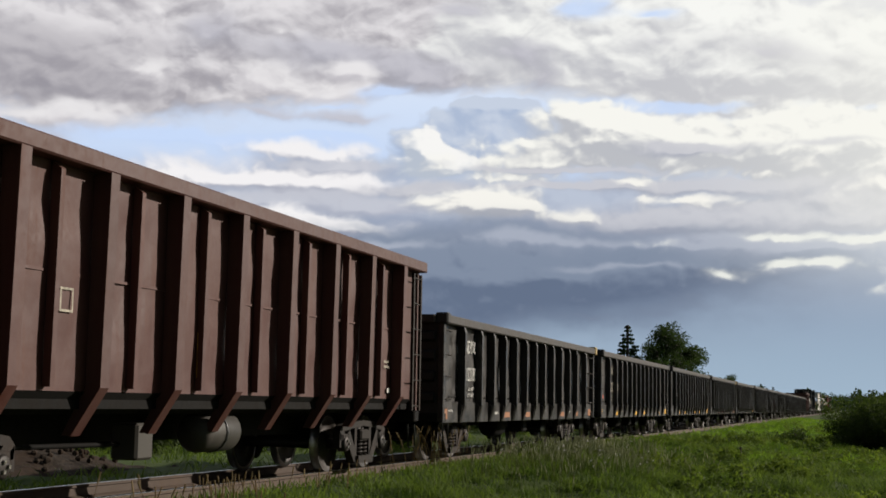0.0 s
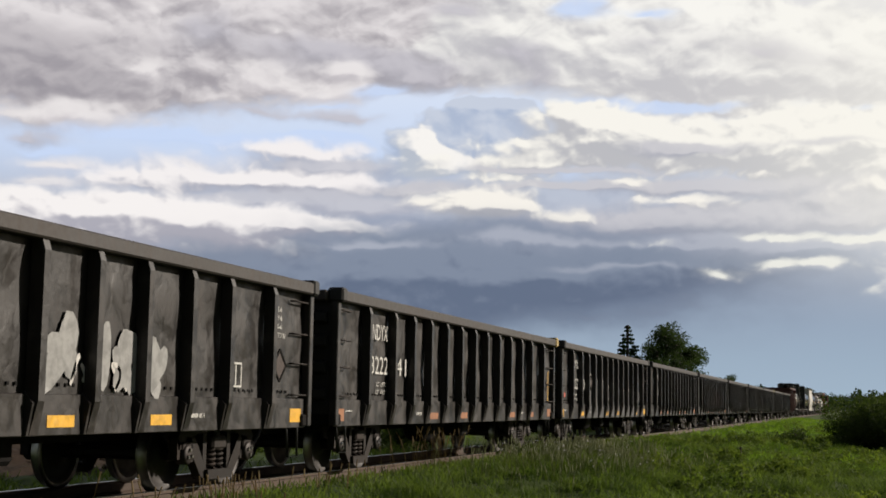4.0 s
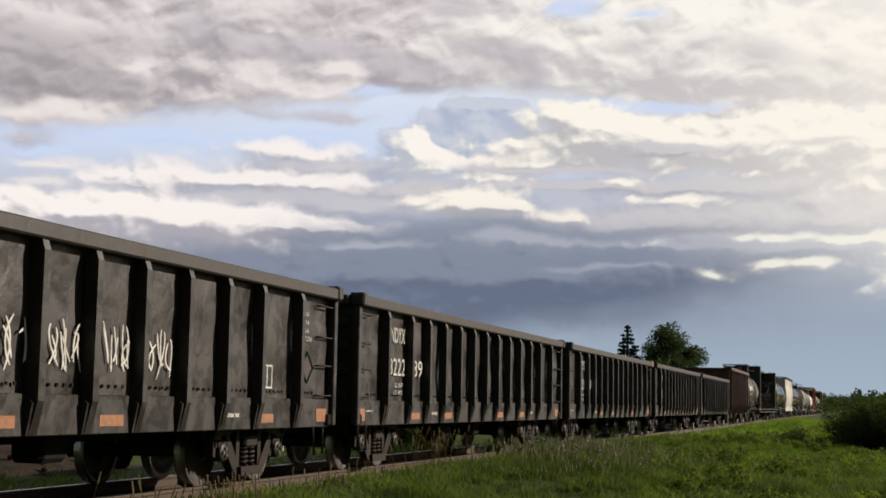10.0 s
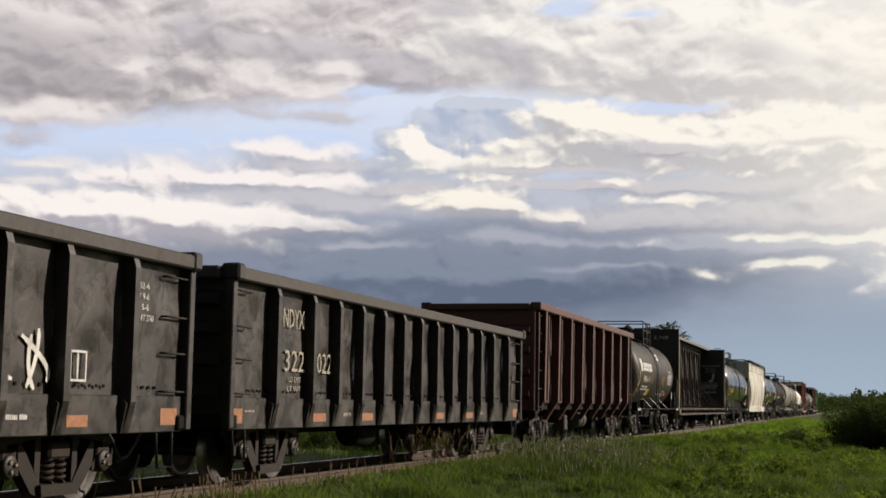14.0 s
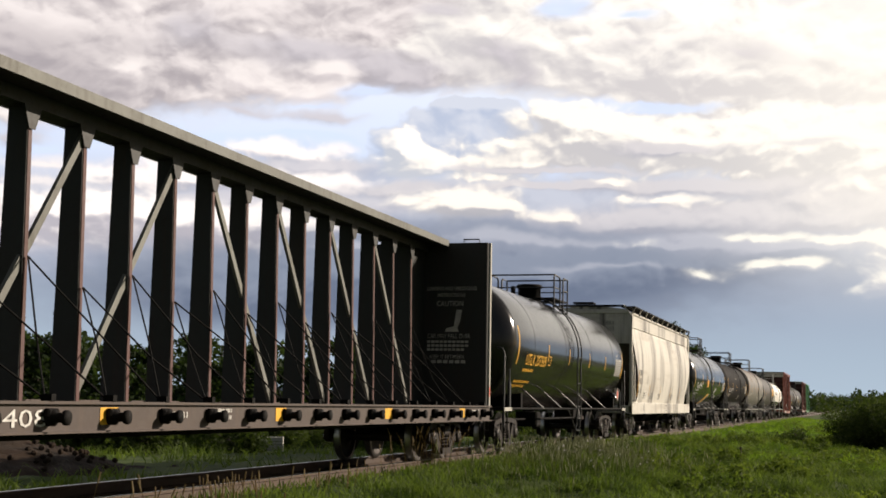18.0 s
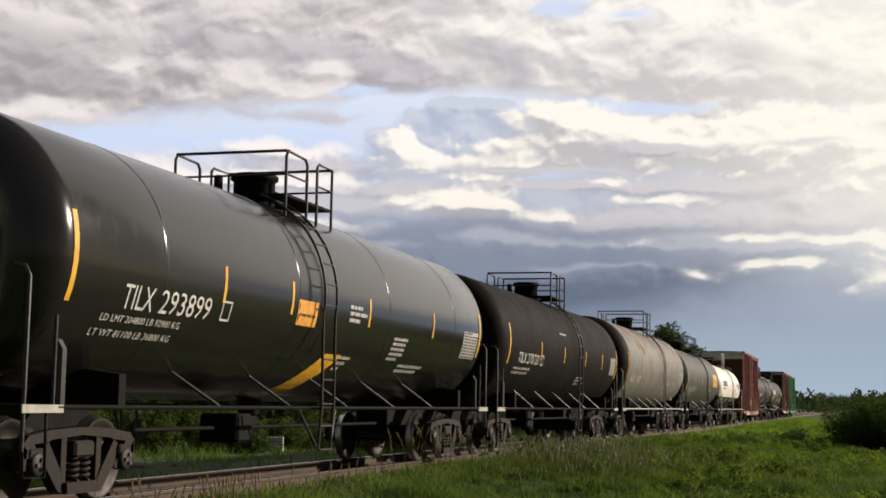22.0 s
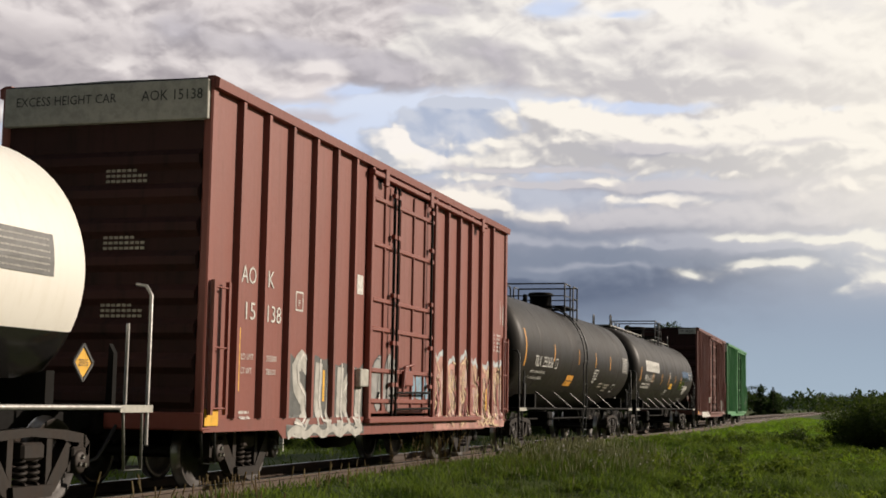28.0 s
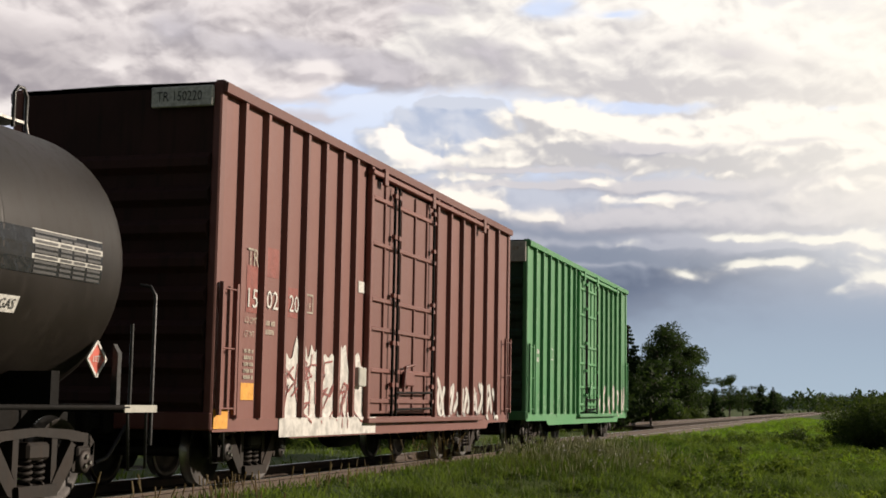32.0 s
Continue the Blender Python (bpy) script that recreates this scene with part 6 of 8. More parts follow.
def herb(name, n, x0, x1, y0, y1, low, high, mat, label):
    """Mounds of leafy weeds, no two alike, over the grass."""
    blobs = []
    for _ in range(n):
        x, y = random.uniform(x0, x1), y0 + (y1 - y0) * random.random() ** 1.4
        if tuft(x, y, 0.35) < -0.05:
            continue
        h = random.uniform(low, high)
        for _ in range(5):
            blobs.append((x + random.gauss(0, 0.45), y + random.gauss(0, 0.5), ground_z(x, y) + h * random.uniform(0.2, 0.75), h * random.uniform(0.35, 0.6)))
    me = crown_mesh(name, blobs, len(blobs) * 75, 0.045, mat, 0.85)
    return tagged(part(name, me, None), label, "weeds", kind="stuff")


HERB = leafy("weed_leaves", (0.038, 0.066, 0.012), (0.140, 0.180, 0.036))
herb("bank_weeds", 210, TRACK + 2.2, 1.5, 19, 72, 0.22, 0.50, HERB, "mounds of leafy green weeds on the bank")
herb("field_weeds", 130, -6, 13, 62, 150, 0.25, 0.60, HERB, "leafy green weeds scattered in the field")


def far_wood():
    blobs = []
    for i in range(240):
        x = random.uniform(-260, 80)
        y = 640 + random.uniform(0, 120) + abs(x) * 0.2
        h = random.uniform(5.5, 9.5)
        blobs += [(x, y, h * 0.45, h * 0.5), (x + random.uniform(-2, 2), y, h * 0.8, h * 0.3)]
    me = crown_mesh("far_wood", blobs, 26000, 0.9, LEAF)
    return tagged(part("far_wood", me, None), "distant belt of dark green woodland", "wood", kind="stuff")


far_wood()
# blue-grey base colour paints the haze of distance onto the wooded hills
HILL = plain("hill_painted_haze", (0.10, 0.135, 0.17), 0.95)
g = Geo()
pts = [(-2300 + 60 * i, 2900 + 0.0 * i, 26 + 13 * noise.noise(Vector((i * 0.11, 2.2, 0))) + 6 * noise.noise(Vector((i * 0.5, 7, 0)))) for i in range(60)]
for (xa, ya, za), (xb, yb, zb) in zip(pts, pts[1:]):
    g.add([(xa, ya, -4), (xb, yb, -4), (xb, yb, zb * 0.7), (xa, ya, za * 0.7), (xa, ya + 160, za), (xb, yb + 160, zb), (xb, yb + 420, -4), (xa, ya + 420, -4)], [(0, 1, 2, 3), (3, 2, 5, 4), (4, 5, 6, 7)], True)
tagged(part("distant_hills", g, HILL), "low wooded hills on the horizon, coloured blue for haze", "hills", kind="structure")

# ---------- the second track, the stone heap, the crate and the stake ----------
bed(TRACK - 5.0, 95, 900, "weedy stone bed of the second track", -0.04)
rails(TRACK - 5.0, 95, 900)


def heap():
    t = tagged(new("gravel_heap"), "heap of grey crushed stone beyond the track", "gravel heap")
    vs, n = [], 22
    for j in range(n + 1):
        for i in range(n + 1):
            u, v = 2 * i / n - 1, 2 * j / n - 1
            k = max(0.0, 1 - math.hypot(u, v))
            vs.append((u * 2.6, v * 4.5, 0.85 * k ** 0.8 + 0.12 * noise.noise(Vector((u * 6, v * 6, 0))) - 0.1))
    fs = [(j * (n + 1) + i, j * (n + 1) + i + 1, (j + 1) * (n + 1) + i + 1, (j + 1) * (n + 1) + i) for j in range(n) for i in range(n)]
    part("mound", Geo().add(vs, fs), BALLAST, t)
    stone = [Geo().lathe([(0, -0.06), (0.07, -0.03), (0.08, 0.02), (0.04, 0.07), (0, 0.075)], "z", n=5 + q, smooth=False).mesh("stone", BALLAST) for q in range(3)]
    for i in range(140):
        a, q = random.uniform(0, 6.28), random.uniform(0, 0.95)
        u, v = math.cos(a) * q, math.sin(a) * q
        part("stone", stone[i % 3], None, t, "", here(u * 2.6, v * 4.5, 0.85 * (1 - q) ** 0.8 - 0.05, random.uniform(0, 360)))
    t.matrix_basis = here(-19.6, 29.0, ground_z(-19.6, 29.0))


heap()
crate = thing("crate", "small white wooden crate standing in the grass", "crate")
WHITE_BOARD = plain("weathered_white_board", (0.55, 0.54, 0.50), 0.8)
for i in range(4):
    part("board", Geo().box(-0.42, 0.42, -0.22, -0.19, 0.03 + 0.13 * i, 0.14 + 0.13 * i, 0.006), WHITE_BOARD, crate)
    part("board", Geo().box(0.40, 0.43, -0.18, 0.22, 0.03 + 0.13 * i, 0.14 + 0.13 * i, 0.006), WHITE_BOARD, crate)
part("lid", Geo().box(-0.43, 0.44, -0.23, 0.23, 0.545, 0.575, 0.006), WHITE_BOARD, crate)
crate.matrix_basis = here(-21.6, 50.0, ground_z(-21.6, 50.0) + 0.02, 20)
stake = thing("stake", "thin dark wooden stake standing in the grass", "stake")
part("post", Geo().box(-0.03, 0.03, -0.03, 0.03, -0.1, 0.45, 0.008), BARK, stake)
stake.matrix_basis = here(-3.1, 40, ground_z(-3.1, 40))


# ---------- lettering, reflectors, placards and graffiti on the near sides ----------
GREY_SPRAY = plain("grey_spray_paint", (0.30, 0.30, 0.29), 0.6, vary=0.4, scale=5)
MIST_SPRAY = plain("dull_silver_spray_paint", (0.145, 0.143, 0.148), 0.5, vary=0.45, scale=3)
WHITE_SPRAY = plain("white_spray_paint", (0.66, 0.64, 0.60), 0.6, vary=0.4, scale=5)
DARK_SPRAY = plain("dark_spray_paint", (0.035, 0.035, 0.04), 0.6)
RED_SPRAY = plain("orange_red_spray_paint", (0.46, 0.085, 0.035), 0.6, vary=0.4, scale=5)
PINK_SPRAY = plain("dusky_red_spray_paint", (0.30, 0.085, 0.075), 0.6)
BLUE_SPRAY = plain("pale_blue_spray_paint", (0.20, 0.34, 0.45), 0.6)
STRIP = plain("orange_strip", (0.78, 0.36, 0.05), 0.5)
LABEL = plain("data_label", (0.50, 0.49, 0.45), 0.6)
RUSTY = plain("dark_rust_plate", (0.045, 0.028, 0.022), 0.7)
FADED = plain("faded_lettering", (0.42, 0.38, 0.30), 0.7, vary=0.5, scale=20)


class Side:
    """The near side of a car: places along it are metres from its near end."""
    def __init__(self, car, near, wall):
        middle = [m for c, m in TRAIN if c is car][0]
        self.car, self.off, self.wall = car, near - middle, wall

    def say(self, words, a, b, z, cap, mat=WHITE_MARK):
        """Words that fill the stretch from a to b, with capitals cap high."""
        pts, faces = letters(words, cap / 0.70)
        lo, hi = min(p for p, q in pts), max(p for p, q in pts)
        k = (b - a) / (hi - lo)
        me = bpy.data.meshes.new("lettering")
        me.from_pydata([(self.wall(z + q) + 0.010, self.off + a + (p - lo) * k, z + q) for p, q in pts], [], faces)
        me.materials.append(mat)
        return part("lettering", me, None, self.car)

    def plate(self, name, a, b, z0, z1, mat, label=""):
        return patch(self.car, name, self.off + a, self.off + b, z0, z1, mat, self.wall, label)

    def strip(self, y, z0, z1, mat=STRIP, w=0.075):
        return self.plate("reflector", y, y + w, z0, z1, mat)

    def slant(self, name, a, b, z0, z1, skew, mat):
        g, n = Geo(), 8
        for i in range(n):
            p, q = z0 + (z1 - z0) * i / n, z0 + (z1 - z0) * (i + 1) / n
            u, v = self.off + skew * i / n, self.off + skew * (i + 1) / n
            g.add([(self.wall(p) + 0.008, a + u, p), (self.wall(p) + 0.008, b + u, p), (self.wall(q) + 0.008, b + v, q), (self.wall(q) + 0.008, a + v, q)], [(0, 1, 2, 3)])
        return part(name, g, mat, self.car)

    def lines(self, y, z, widths, h, mat=WHITE_MARK):
        return bars(self.car, self.off + y, z, widths, h, mat, self.wall)

    def frame_box(self, a, b, z0, z1, mat=WHITE_MARK, w=0.025):
        for p, q, u, v in ((a, b, z0, z0 + w), (a, b, z1 - w, z1), (a, a + w, z0 + w, z1 - w), (b - w, b, z0 + w, z1 - w)):
            self.plate("stencil_box", p, q, u, v, mat)

    def table(self, a, b, z0, z1):
        """A data label: pale sheet with ruled dark lines."""
        t = self.plate("data_label", a, b, z0, z1, LABEL)
        n, cols = 9, ((0.03, 0.34), (0.38, 0.54), (0.57, 0.74), (0.77, 0.97))
        for i in range(n):
            z = z0 + (z1 - z0) * (i + 0.2) / n
            for p, q in cols if i < n - 1 else ((0.03, 0.6),):
                patch(t, "label_line", self.off + a + (b - a) * p, self.off + a + (b - a) * q, z, z + (z1 - z0) / n * 0.55, BLACK_MARK, self.wall, "", 0.010)

    def diamond(self, y, z, r, mat, out=0.05, edge=None, words=""):
        """A diamond placard standing off the side."""
        x = self.wall(z) + out
        y += self.off
        g = Geo().prism([(y - r, z), (y, z - r), (y + r, z), (y, z + r)], "x", x, x + 0.012)
        p = part("placard", g, mat, self.car)
        if edge:
            for a, b in (((y - r, z), (y, z + r)), ((y, z + r), (y + r, z)), ((y + r, z), (y, z - r)), ((y, z - r), (y - r, z))):
                part("placard_edge", Geo().bar((x + 0.014, *a), (x + 0.014, *b), 0.02, 0.03), edge, p)
        if words:
            pts, faces = letters(words, r * 0.55)
            hi = max(q for q, _ in pts)
            me = bpy.data.meshes.new("lettering")
            me.from_pydata([(x + 0.02, y + (q - hi / 2) * 0.9, z + s - r * 0.18) for q, s in pts], [], faces)
            me.materials.append(BLACK_MARK if edge is not WHITE_MARK else WHITE_MARK)
            part("lettering", me, None, p)
        return p

    def spread(self, name, a, b, lo, hi, mat, lift=0.004, label=""):
        """Sprayed colour between two edges, lo(y) and hi(y)."""
        g, n = Geo(), max(3, int((b - a) / 0.07))
        for i in range(n):
            ya, yb = a + (b - a) * i / n, a + (b - a) * (i + 1) / n
            p, q = (lo(ya), hi(ya)), (lo(yb), hi(yb))
            m = max(1, int(max(p[1] - p[0], q[1] - q[0]) / 0.14))
            for j in range(m):
                c = [(ya, p[0] + (p[1] - p[0]) * j / m), (yb, q[0] + (q[1] - q[0]) * j / m), (yb, q[0] + (q[1] - q[0]) * (j + 1) / m), (ya, p[0] + (p[1] - p[0]) * (j + 1) / m)]
                g.add([(self.wall(z) + lift, self.off + y, z) for y, z in c], [(0, 1, 2, 3)])
        return part(name, g, mat, self.car, label)

    def stroke(self, g, pts, w, lift):
        """One sprayed line along a run of points, cut into short lengths so that it lies on the side."""
        fine = []
        for (p, q), (u, v) in zip(pts, pts[1:]):
            k = max(1, int(math.hypot(u - p, v - q) / 0.10))
            fine += [(p + (u - p) * i / k, q + (v - q) * i / k) for i in range(k)]
        fine.append(pts[-1])
        edge = []
        for i, (p, q) in enumerate(fine):
            (ya, za), (yb, zb) = fine[max(0, i - 1)], fine[min(len(fine) - 1, i + 1)]
            d = math.hypot(yb - ya, zb - za) or 1
            ny, nz = -(zb - za) / d * w / 2, (yb - ya) / d * w / 2
            for t in (1, -1):
                z = q + t * nz
                edge.append((self.wall(z) + lift, self.off + p + t * ny, z))
        g.add(edge, [(2 * i, 2 * i + 1, 2 * i + 3, 2 * i + 2) for i in range(len(fine) - 1)])

    def sketch(self, runs, w, mat, lift=0.012, label=""):
        """A set of sprayed lines in one colour."""
        g = Geo()
        for i, pts in enumerate(runs):
            self.stroke(g, pts, w, lift + 0.0003 * i)
        return tagged(part("graffiti_outline", g, mat, self.car, label), kind="stuff")

    def swollen(self, a, b, z0, z1, fill, rim, dark, seed):
        """One swollen sprayed letter-like shape: filled arch, pale rim, dark hollows."""
        k = random.Random(seed)
        mid, half = (a + b) / 2, (b - a) / 2
        lean = k.uniform(-0.12, 0.12)
        drop, power, tilt = k.uniform(0.10, 0.34), k.uniform(1.6, 4.5), k.uniform(-0.22, 0.22)
        top = lambda y: z1 + (tilt * (y - mid) - drop * abs((y - mid - lean) / half) ** power) * (z1 - z0) + 0.02 * math.sin(23 * y + seed)
        self.spread("graffiti", a, b, lambda y: z0 + 0.03 * math.sin(17 * y + seed), top, fill, 0.004, "sprayed letter shape")
        ys = [a + 0.05 + (b - a - 0.10) * i / 10 for i in range(11)]
        self.sketch([[(ys[0], z0 + 0.05)] + [(y, top(y) - 0.05) for y in ys] + [(ys[-1], z0 + 0.10)]], 0.028, rim, 0.010)
        h = z1 - z0
        notch, eye = k.uniform(0.35, 0.65), k.uniform(0.55, 0.75)
        c = a + (b - a) * notch
        self.sketch([[(c - 0.13, z0 + 0.02), (c, z0 + 0.34 * h), (c + 0.12, z0 + 0.03)], [(c - 0.09, z0 + eye * h), (c + 0.02, z0 + (eye + 0.10) * h), (c + 0.10, z0 + eye * h), (c - 0.05, z0 + (eye - 0.09) * h)]], 0.045, dark, 0.014)
        self.sketch([[(c + k.uniform(-0.2, 0.2), z0 + 0.4 * h), (c + k.uniform(-0.2, 0.25), z0 + 0.5 * h), (c + k.uniform(-0.2, 0.25), z0 + 0.47 * h)]], 0.022, rim, 0.017)

    def mural(self, a, b, z0, z1, ground, line, crest, seed, count=40, w=0.04, ragged=0.16, label="sprayed mural along the foot of the side"):
        """A sprayed mural: a ground with a ragged top, a crest of another colour and a net of angular lines."""
        k = random.Random(seed)
        top = lambda y: z1 + ragged * (noise.noise(Vector((y * 1.9, seed, 0))) + 0.55 * noise.noise(Vector((y * 6.5, seed, 3)))) * 1.5
        self.spread("graffiti", a, b, lambda y: z0, top, ground, 0.004, label)
        self.spread("graffiti_crest", a, b, lambda y: top(y) - 0.03, lambda y: top(y) + 0.06 + 0.12 * abs(noise.noise(Vector((y * 9, seed, 7)))), crest, 0.0055)
        runs = []
        for _ in range(count):
            y, z = k.uniform(a + 0.05, b - 0.3), k.uniform(z0 + 0.05, z1 - 0.1)
            run = [(y, z)]
            for _ in range(k.choice((2, 3, 3, 4))):
                y = min(b - 0.05, max(a + 0.05, y + k.uniform(-0.30, 0.36)))
                z = min(top(y) - 0.04, max(z0 + 0.04, z + k.uniform(-0.42, 0.45)))
                run.append((y, z))
            runs.append(run)
        self.sketch(runs, w, line)

    def graffiti(self, a, b, z0, z1, fill, line, seed, cells=5, width=0.16, label="sprayed graffiti", lift0=0.003):
        """Sprayed shapes like swollen letters: thick strokes over darker, wider ones."""
        r = random.Random(seed)
        g = Geo()
        step = (b - a) / cells

        def ribbon(pts, w, lift):
            """One continuous strip along a curve, broad in the middle and rounded off at its ends."""
            edge = []
            for i, (p, q) in enumerate(pts):
                dy, dz = pts[min(i + 1, len(pts) - 1)][0] - pts[max(i - 1, 0)][0], pts[min(i + 1, len(pts) - 1)][1] - pts[max(i - 1, 0)][1]
                n = math.hypot(dy, dz) or 1
                k = w / 2 * (0.55 if i in (0, len(pts) - 1) else 1.0)
                edge.append(((p - dz / n * k, q + dy / n * k), (p + dz / n * k, q - dy / n * k)))
            put = lambda t: (self.wall(max(z0, t[1])) + lift, self.off + t[0], max(z0 - 0.05, t[1]))
            vs = [put(t) for pair in edge for t in pair]
            g.add(vs, [(2 * i, 2 * i + 1, 2 * i + 3, 2 * i + 2) for i in range(len(edge) - 1)])

        def curve(p0, p1, p2, n=9):
            return [((1 - t) ** 2 * p0[0] + 2 * t * (1 - t) * p1[0] + t * t * p2[0], (1 - t) ** 2 * p0[1] + 2 * t * (1 - t) * p1[1] + t * t * p2[1]) for t in (k / n for k in range(n + 1))]

        strokes = []
        for c in range(cells):
            y, h = a + c * step, z1 - z0
            for _ in range(r.choice((2, 3, 3, 4))):
                p = (y + r.uniform(0, 1) * step, z0 + r.uniform(0, 0.35) * h)
                q = (y + r.uniform(0, 1) * step, z0 + r.uniform(0.6, 1.0) * h)
                m = (y + r.uniform(-0.4, 1.4) * step, z0 + r.uniform(0.2, 0.9) * h)
                strokes.append(curve(p, m, q))
        for i, s in enumerate(strokes):
            g.slot(1)
            ribbon(s, width * 1.20, lift0 + 0.0004 * i)
            g.slot(0)
            ribbon(s, width, lift0 + 0.0002 + 0.0004 * i)
        return tagged(part("graffiti", g, [fill, line], self.car, label), kind="stuff")


def swell(side, a, b, z0, z1, n, mat):
    """A name board in plain hollow blocks."""
    w = (b - a) / n
    for i in range(n):
        p, q = a + i * w + 0.02, a + (i + 0.90) * w
        e, h = (q - p) * 0.37, (z1 - z0) * 0.34
        for u, v, c, d in ((p, p + e, z0, z1), (q - e, q, z0, z1), (p + e, q - e, z1 - h, z1), (p + e, q - e, z0, z0 + h)):
            side.plate("name_block", u, v, c, d, mat)


# gondolas, from the tail end forwards
NUMBERS = [("322022", 3), ("322033", 2), ("322149", 4), ("322289", 4), ("322223", 4), ("322059", 4), ("322216", 4), ("322230", 4), ("322241", 4), ("322266", 6), ("322273", 4), ("322189", 6)]
gondolas = [c for c, m in TRAIN if c.name.startswith("gondola_car")]
for k, (car, (number, split)) in enumerate(zip(gondolas, NUMBERS)):
    s = Side(car, gondola_near(k), side142)
    ink = FADED if k in (0, 5, 10) else WHITE_MARK
    s.say("NDYX", 1.78, 2.54, 2.16, 0.27, ink)
    if split == 6:
        s.say(number, 1.84, 2.60, 1.60, 0.28, ink)
    elif split == 4:
        s.say(number[:4], 1.72, 2.58, 1.60, 0.30, ink)
        s.say(number[4:], 3.02, 3.60, 1.60, 0.30, ink)
    elif split == 3:
        s.say(number[:3], 1.86, 2.58, 1.55, 0.30, ink)
        s.say(number[3:], 3.08, 3.66, 1.55, 0.30, ink)
    else:
        s.say(number[:2], 1.90, 2.56, 1.52, 0.30, ink)
        s.say(number[2:4], 2.93, 3.54, 1.52, 0.30, ink)
        s.say(number[4:], 3.98, 4.58, 1.52, 0.30, ink)
    s.say("LD LMT", 2.02, 2.46, 1.40, 0.075, ink)
    s.say("LT WT", 1.98, 2.46, 1.27, 0.075, ink)
    for i, line in enumerate(("L 52-6", "IW 9-6", "IH 5-6", "CU FT 2743")):
        s.say(line, 14.66, 14.98 + (0.12 if i == 3 else 0), 2.36 - 0.12 * i, 0.07, ink)
    mark = YELLOW if k in (7, 9, 10) else ORANGE
    for i, (a, b) in enumerate(((0.05, 0.48), (2.95, 3.45), (5.06, 5.58), (7.15, 7.66), (9.2, 9.7), (11.3, 11.8), (13.35, 13.75), (15.32, 15.72))):
        if i in (0, 7) or (i + k) % 3:
            s.plate("reflector", a, b, 0.84, 1.03 if i in (0, 7) else 0.96, mark)
    s.lines(0.55, 0.98, (0.30,), 0.03, ink)
    s.lines(4.2, 0.92, (0.35,), 0.05, ink)
    s.lines(12.3, 0.92, (0.35,), 0.05, ink)
    s.frame_box(13.4, 13.72, 1.30, 1.62, ink)
    s.plate("stencil_box", 13.53, 13.56, 1.33, 1.59, ink)
    s.lines(1.50, 1.02, (0.16,), 0.03, ink)
    if k % 3 == 1:
        s.plate("red_tag", 0.62, 0.78, 1.36, 1.48, RED_MARK)
    y = 4.42 if k == 7 else 5.33 if k == 1 else 14.86
    s.diamond(y, 1.82 if y < 6 else 1.62, 0.22, RUSTY, 0.03, UNDER)
    if k in (2, 8, 11):
        part("yellow_cap", Geo().box(1.33, 1.61, 7.78, 8.04, 2.645, 2.885, 0.03), plain("dull_yellow_cap", (0.42, 0.30, 0.10), 0.6), car, "yellow-painted corner of the top chord")
    if k == 0:
        s.graffiti(14.6, 15.5, 1.2, 2.2, OXIDE, ORANGE, 4, 1, 0.08)
    if k == 1:
        s.graffiti(5.95, 6.78, 1.15, 1.98, WHITE_SPRAY, WHITE_SPRAY, 5, 2, 0.06)
        s.graffiti(7.9, 10.9, 1.0, 2.1, GREY_SPRAY, WHITE_SPRAY, 6, 5, 0.13)
        s.graffiti(11.2, 13.0, 1.2, 1.9, WHITE_SPRAY, WHITE_SPRAY, 61, 3, 0.05)
    if k == 2:
        s.graffiti(12.3, 13.1, 1.25, 1.6, GREY_SPRAY, GREY_SPRAY, 62, 2, 0.04)
    if k == 4:
        for i, y in enumerate((7.2, 8.2, 9.2, 10.2)):
            s.graffiti(y, y + 0.62, 1.35, 1.95, WHITE_SPRAY, WHITE_SPRAY, 70 + i, 3, 0.022)
    if k == 5:
        ring = [(4.62 - 0.20 * (1 - math.cos(v)) + 0.02, 1.93 + 0.22 * math.sin(v)) for v in (0.5 + 0.55 * i for i in range(10))]
        s.sketch([ring + [(4.66, 1.78), (4.66, 1.92), (4.50, 1.92)], [(5.20, 2.14), (5.42, 1.92), (5.38, 1.70)], [(5.66, 2.16), (5.42, 1.92)],
                  [(6.24, 2.12), (6.24, 1.70)], [(6.66, 2.12), (6.66, 1.70)], [(6.24, 1.90), (6.66, 1.90)]], 0.13, WHITE_MARK, 0.006, "white sprayed letters")
        s.graffiti(4.1, 7.2, 1.08, 1.45, DARK_SPRAY, WHITE_SPRAY, 8, 6, 0.04)
        for i, y in enumerate((7.20, 8.22, 9.24, 10.28)):
            s.swollen(y, y + 0.60, 1.22, 1.98 - 0.03 * i, RED_SPRAY, WHITE_SPRAY, GONDOLA, 90 + i)
            s.graffiti(y - 0.1, y + 0.5, 0.92, 1.12, GREY_SPRAY, GREY_SPRAY, 95 + i, 2, 0.05, "faint grey overspray")
        s.plate("reflector", 0.40, 0.47, 1.2, 2.1, YELLOW)
    if k == 7:
        for i in range(2, 11):
            s.swollen(RIBS[i] + 0.24, RIBS[i + 1] - 0.06, 0.80, 2.12 - 0.035 * i, MIST_SPRAY, WHITE_SPRAY, DARK_SPRAY, 20 + i)
        s.graffiti(13.3, 15.3, 1.1, 1.8, GREY_SPRAY, GREY_SPRAY, 12, 3, 0.05, "thin grey sprayed lines")
    if k == 8:
        s.strip(13.2, 1.25, 1.62, YELLOW, 0.06)
        s.strip(15.45, 1.2, 2.0, YELLOW, 0.06)
    if k == 9:
        s.graffiti(9.0, 11.7, 1.15, 1.95, GREY_SPRAY, GREY_SPRAY, 13, 4, 0.2)
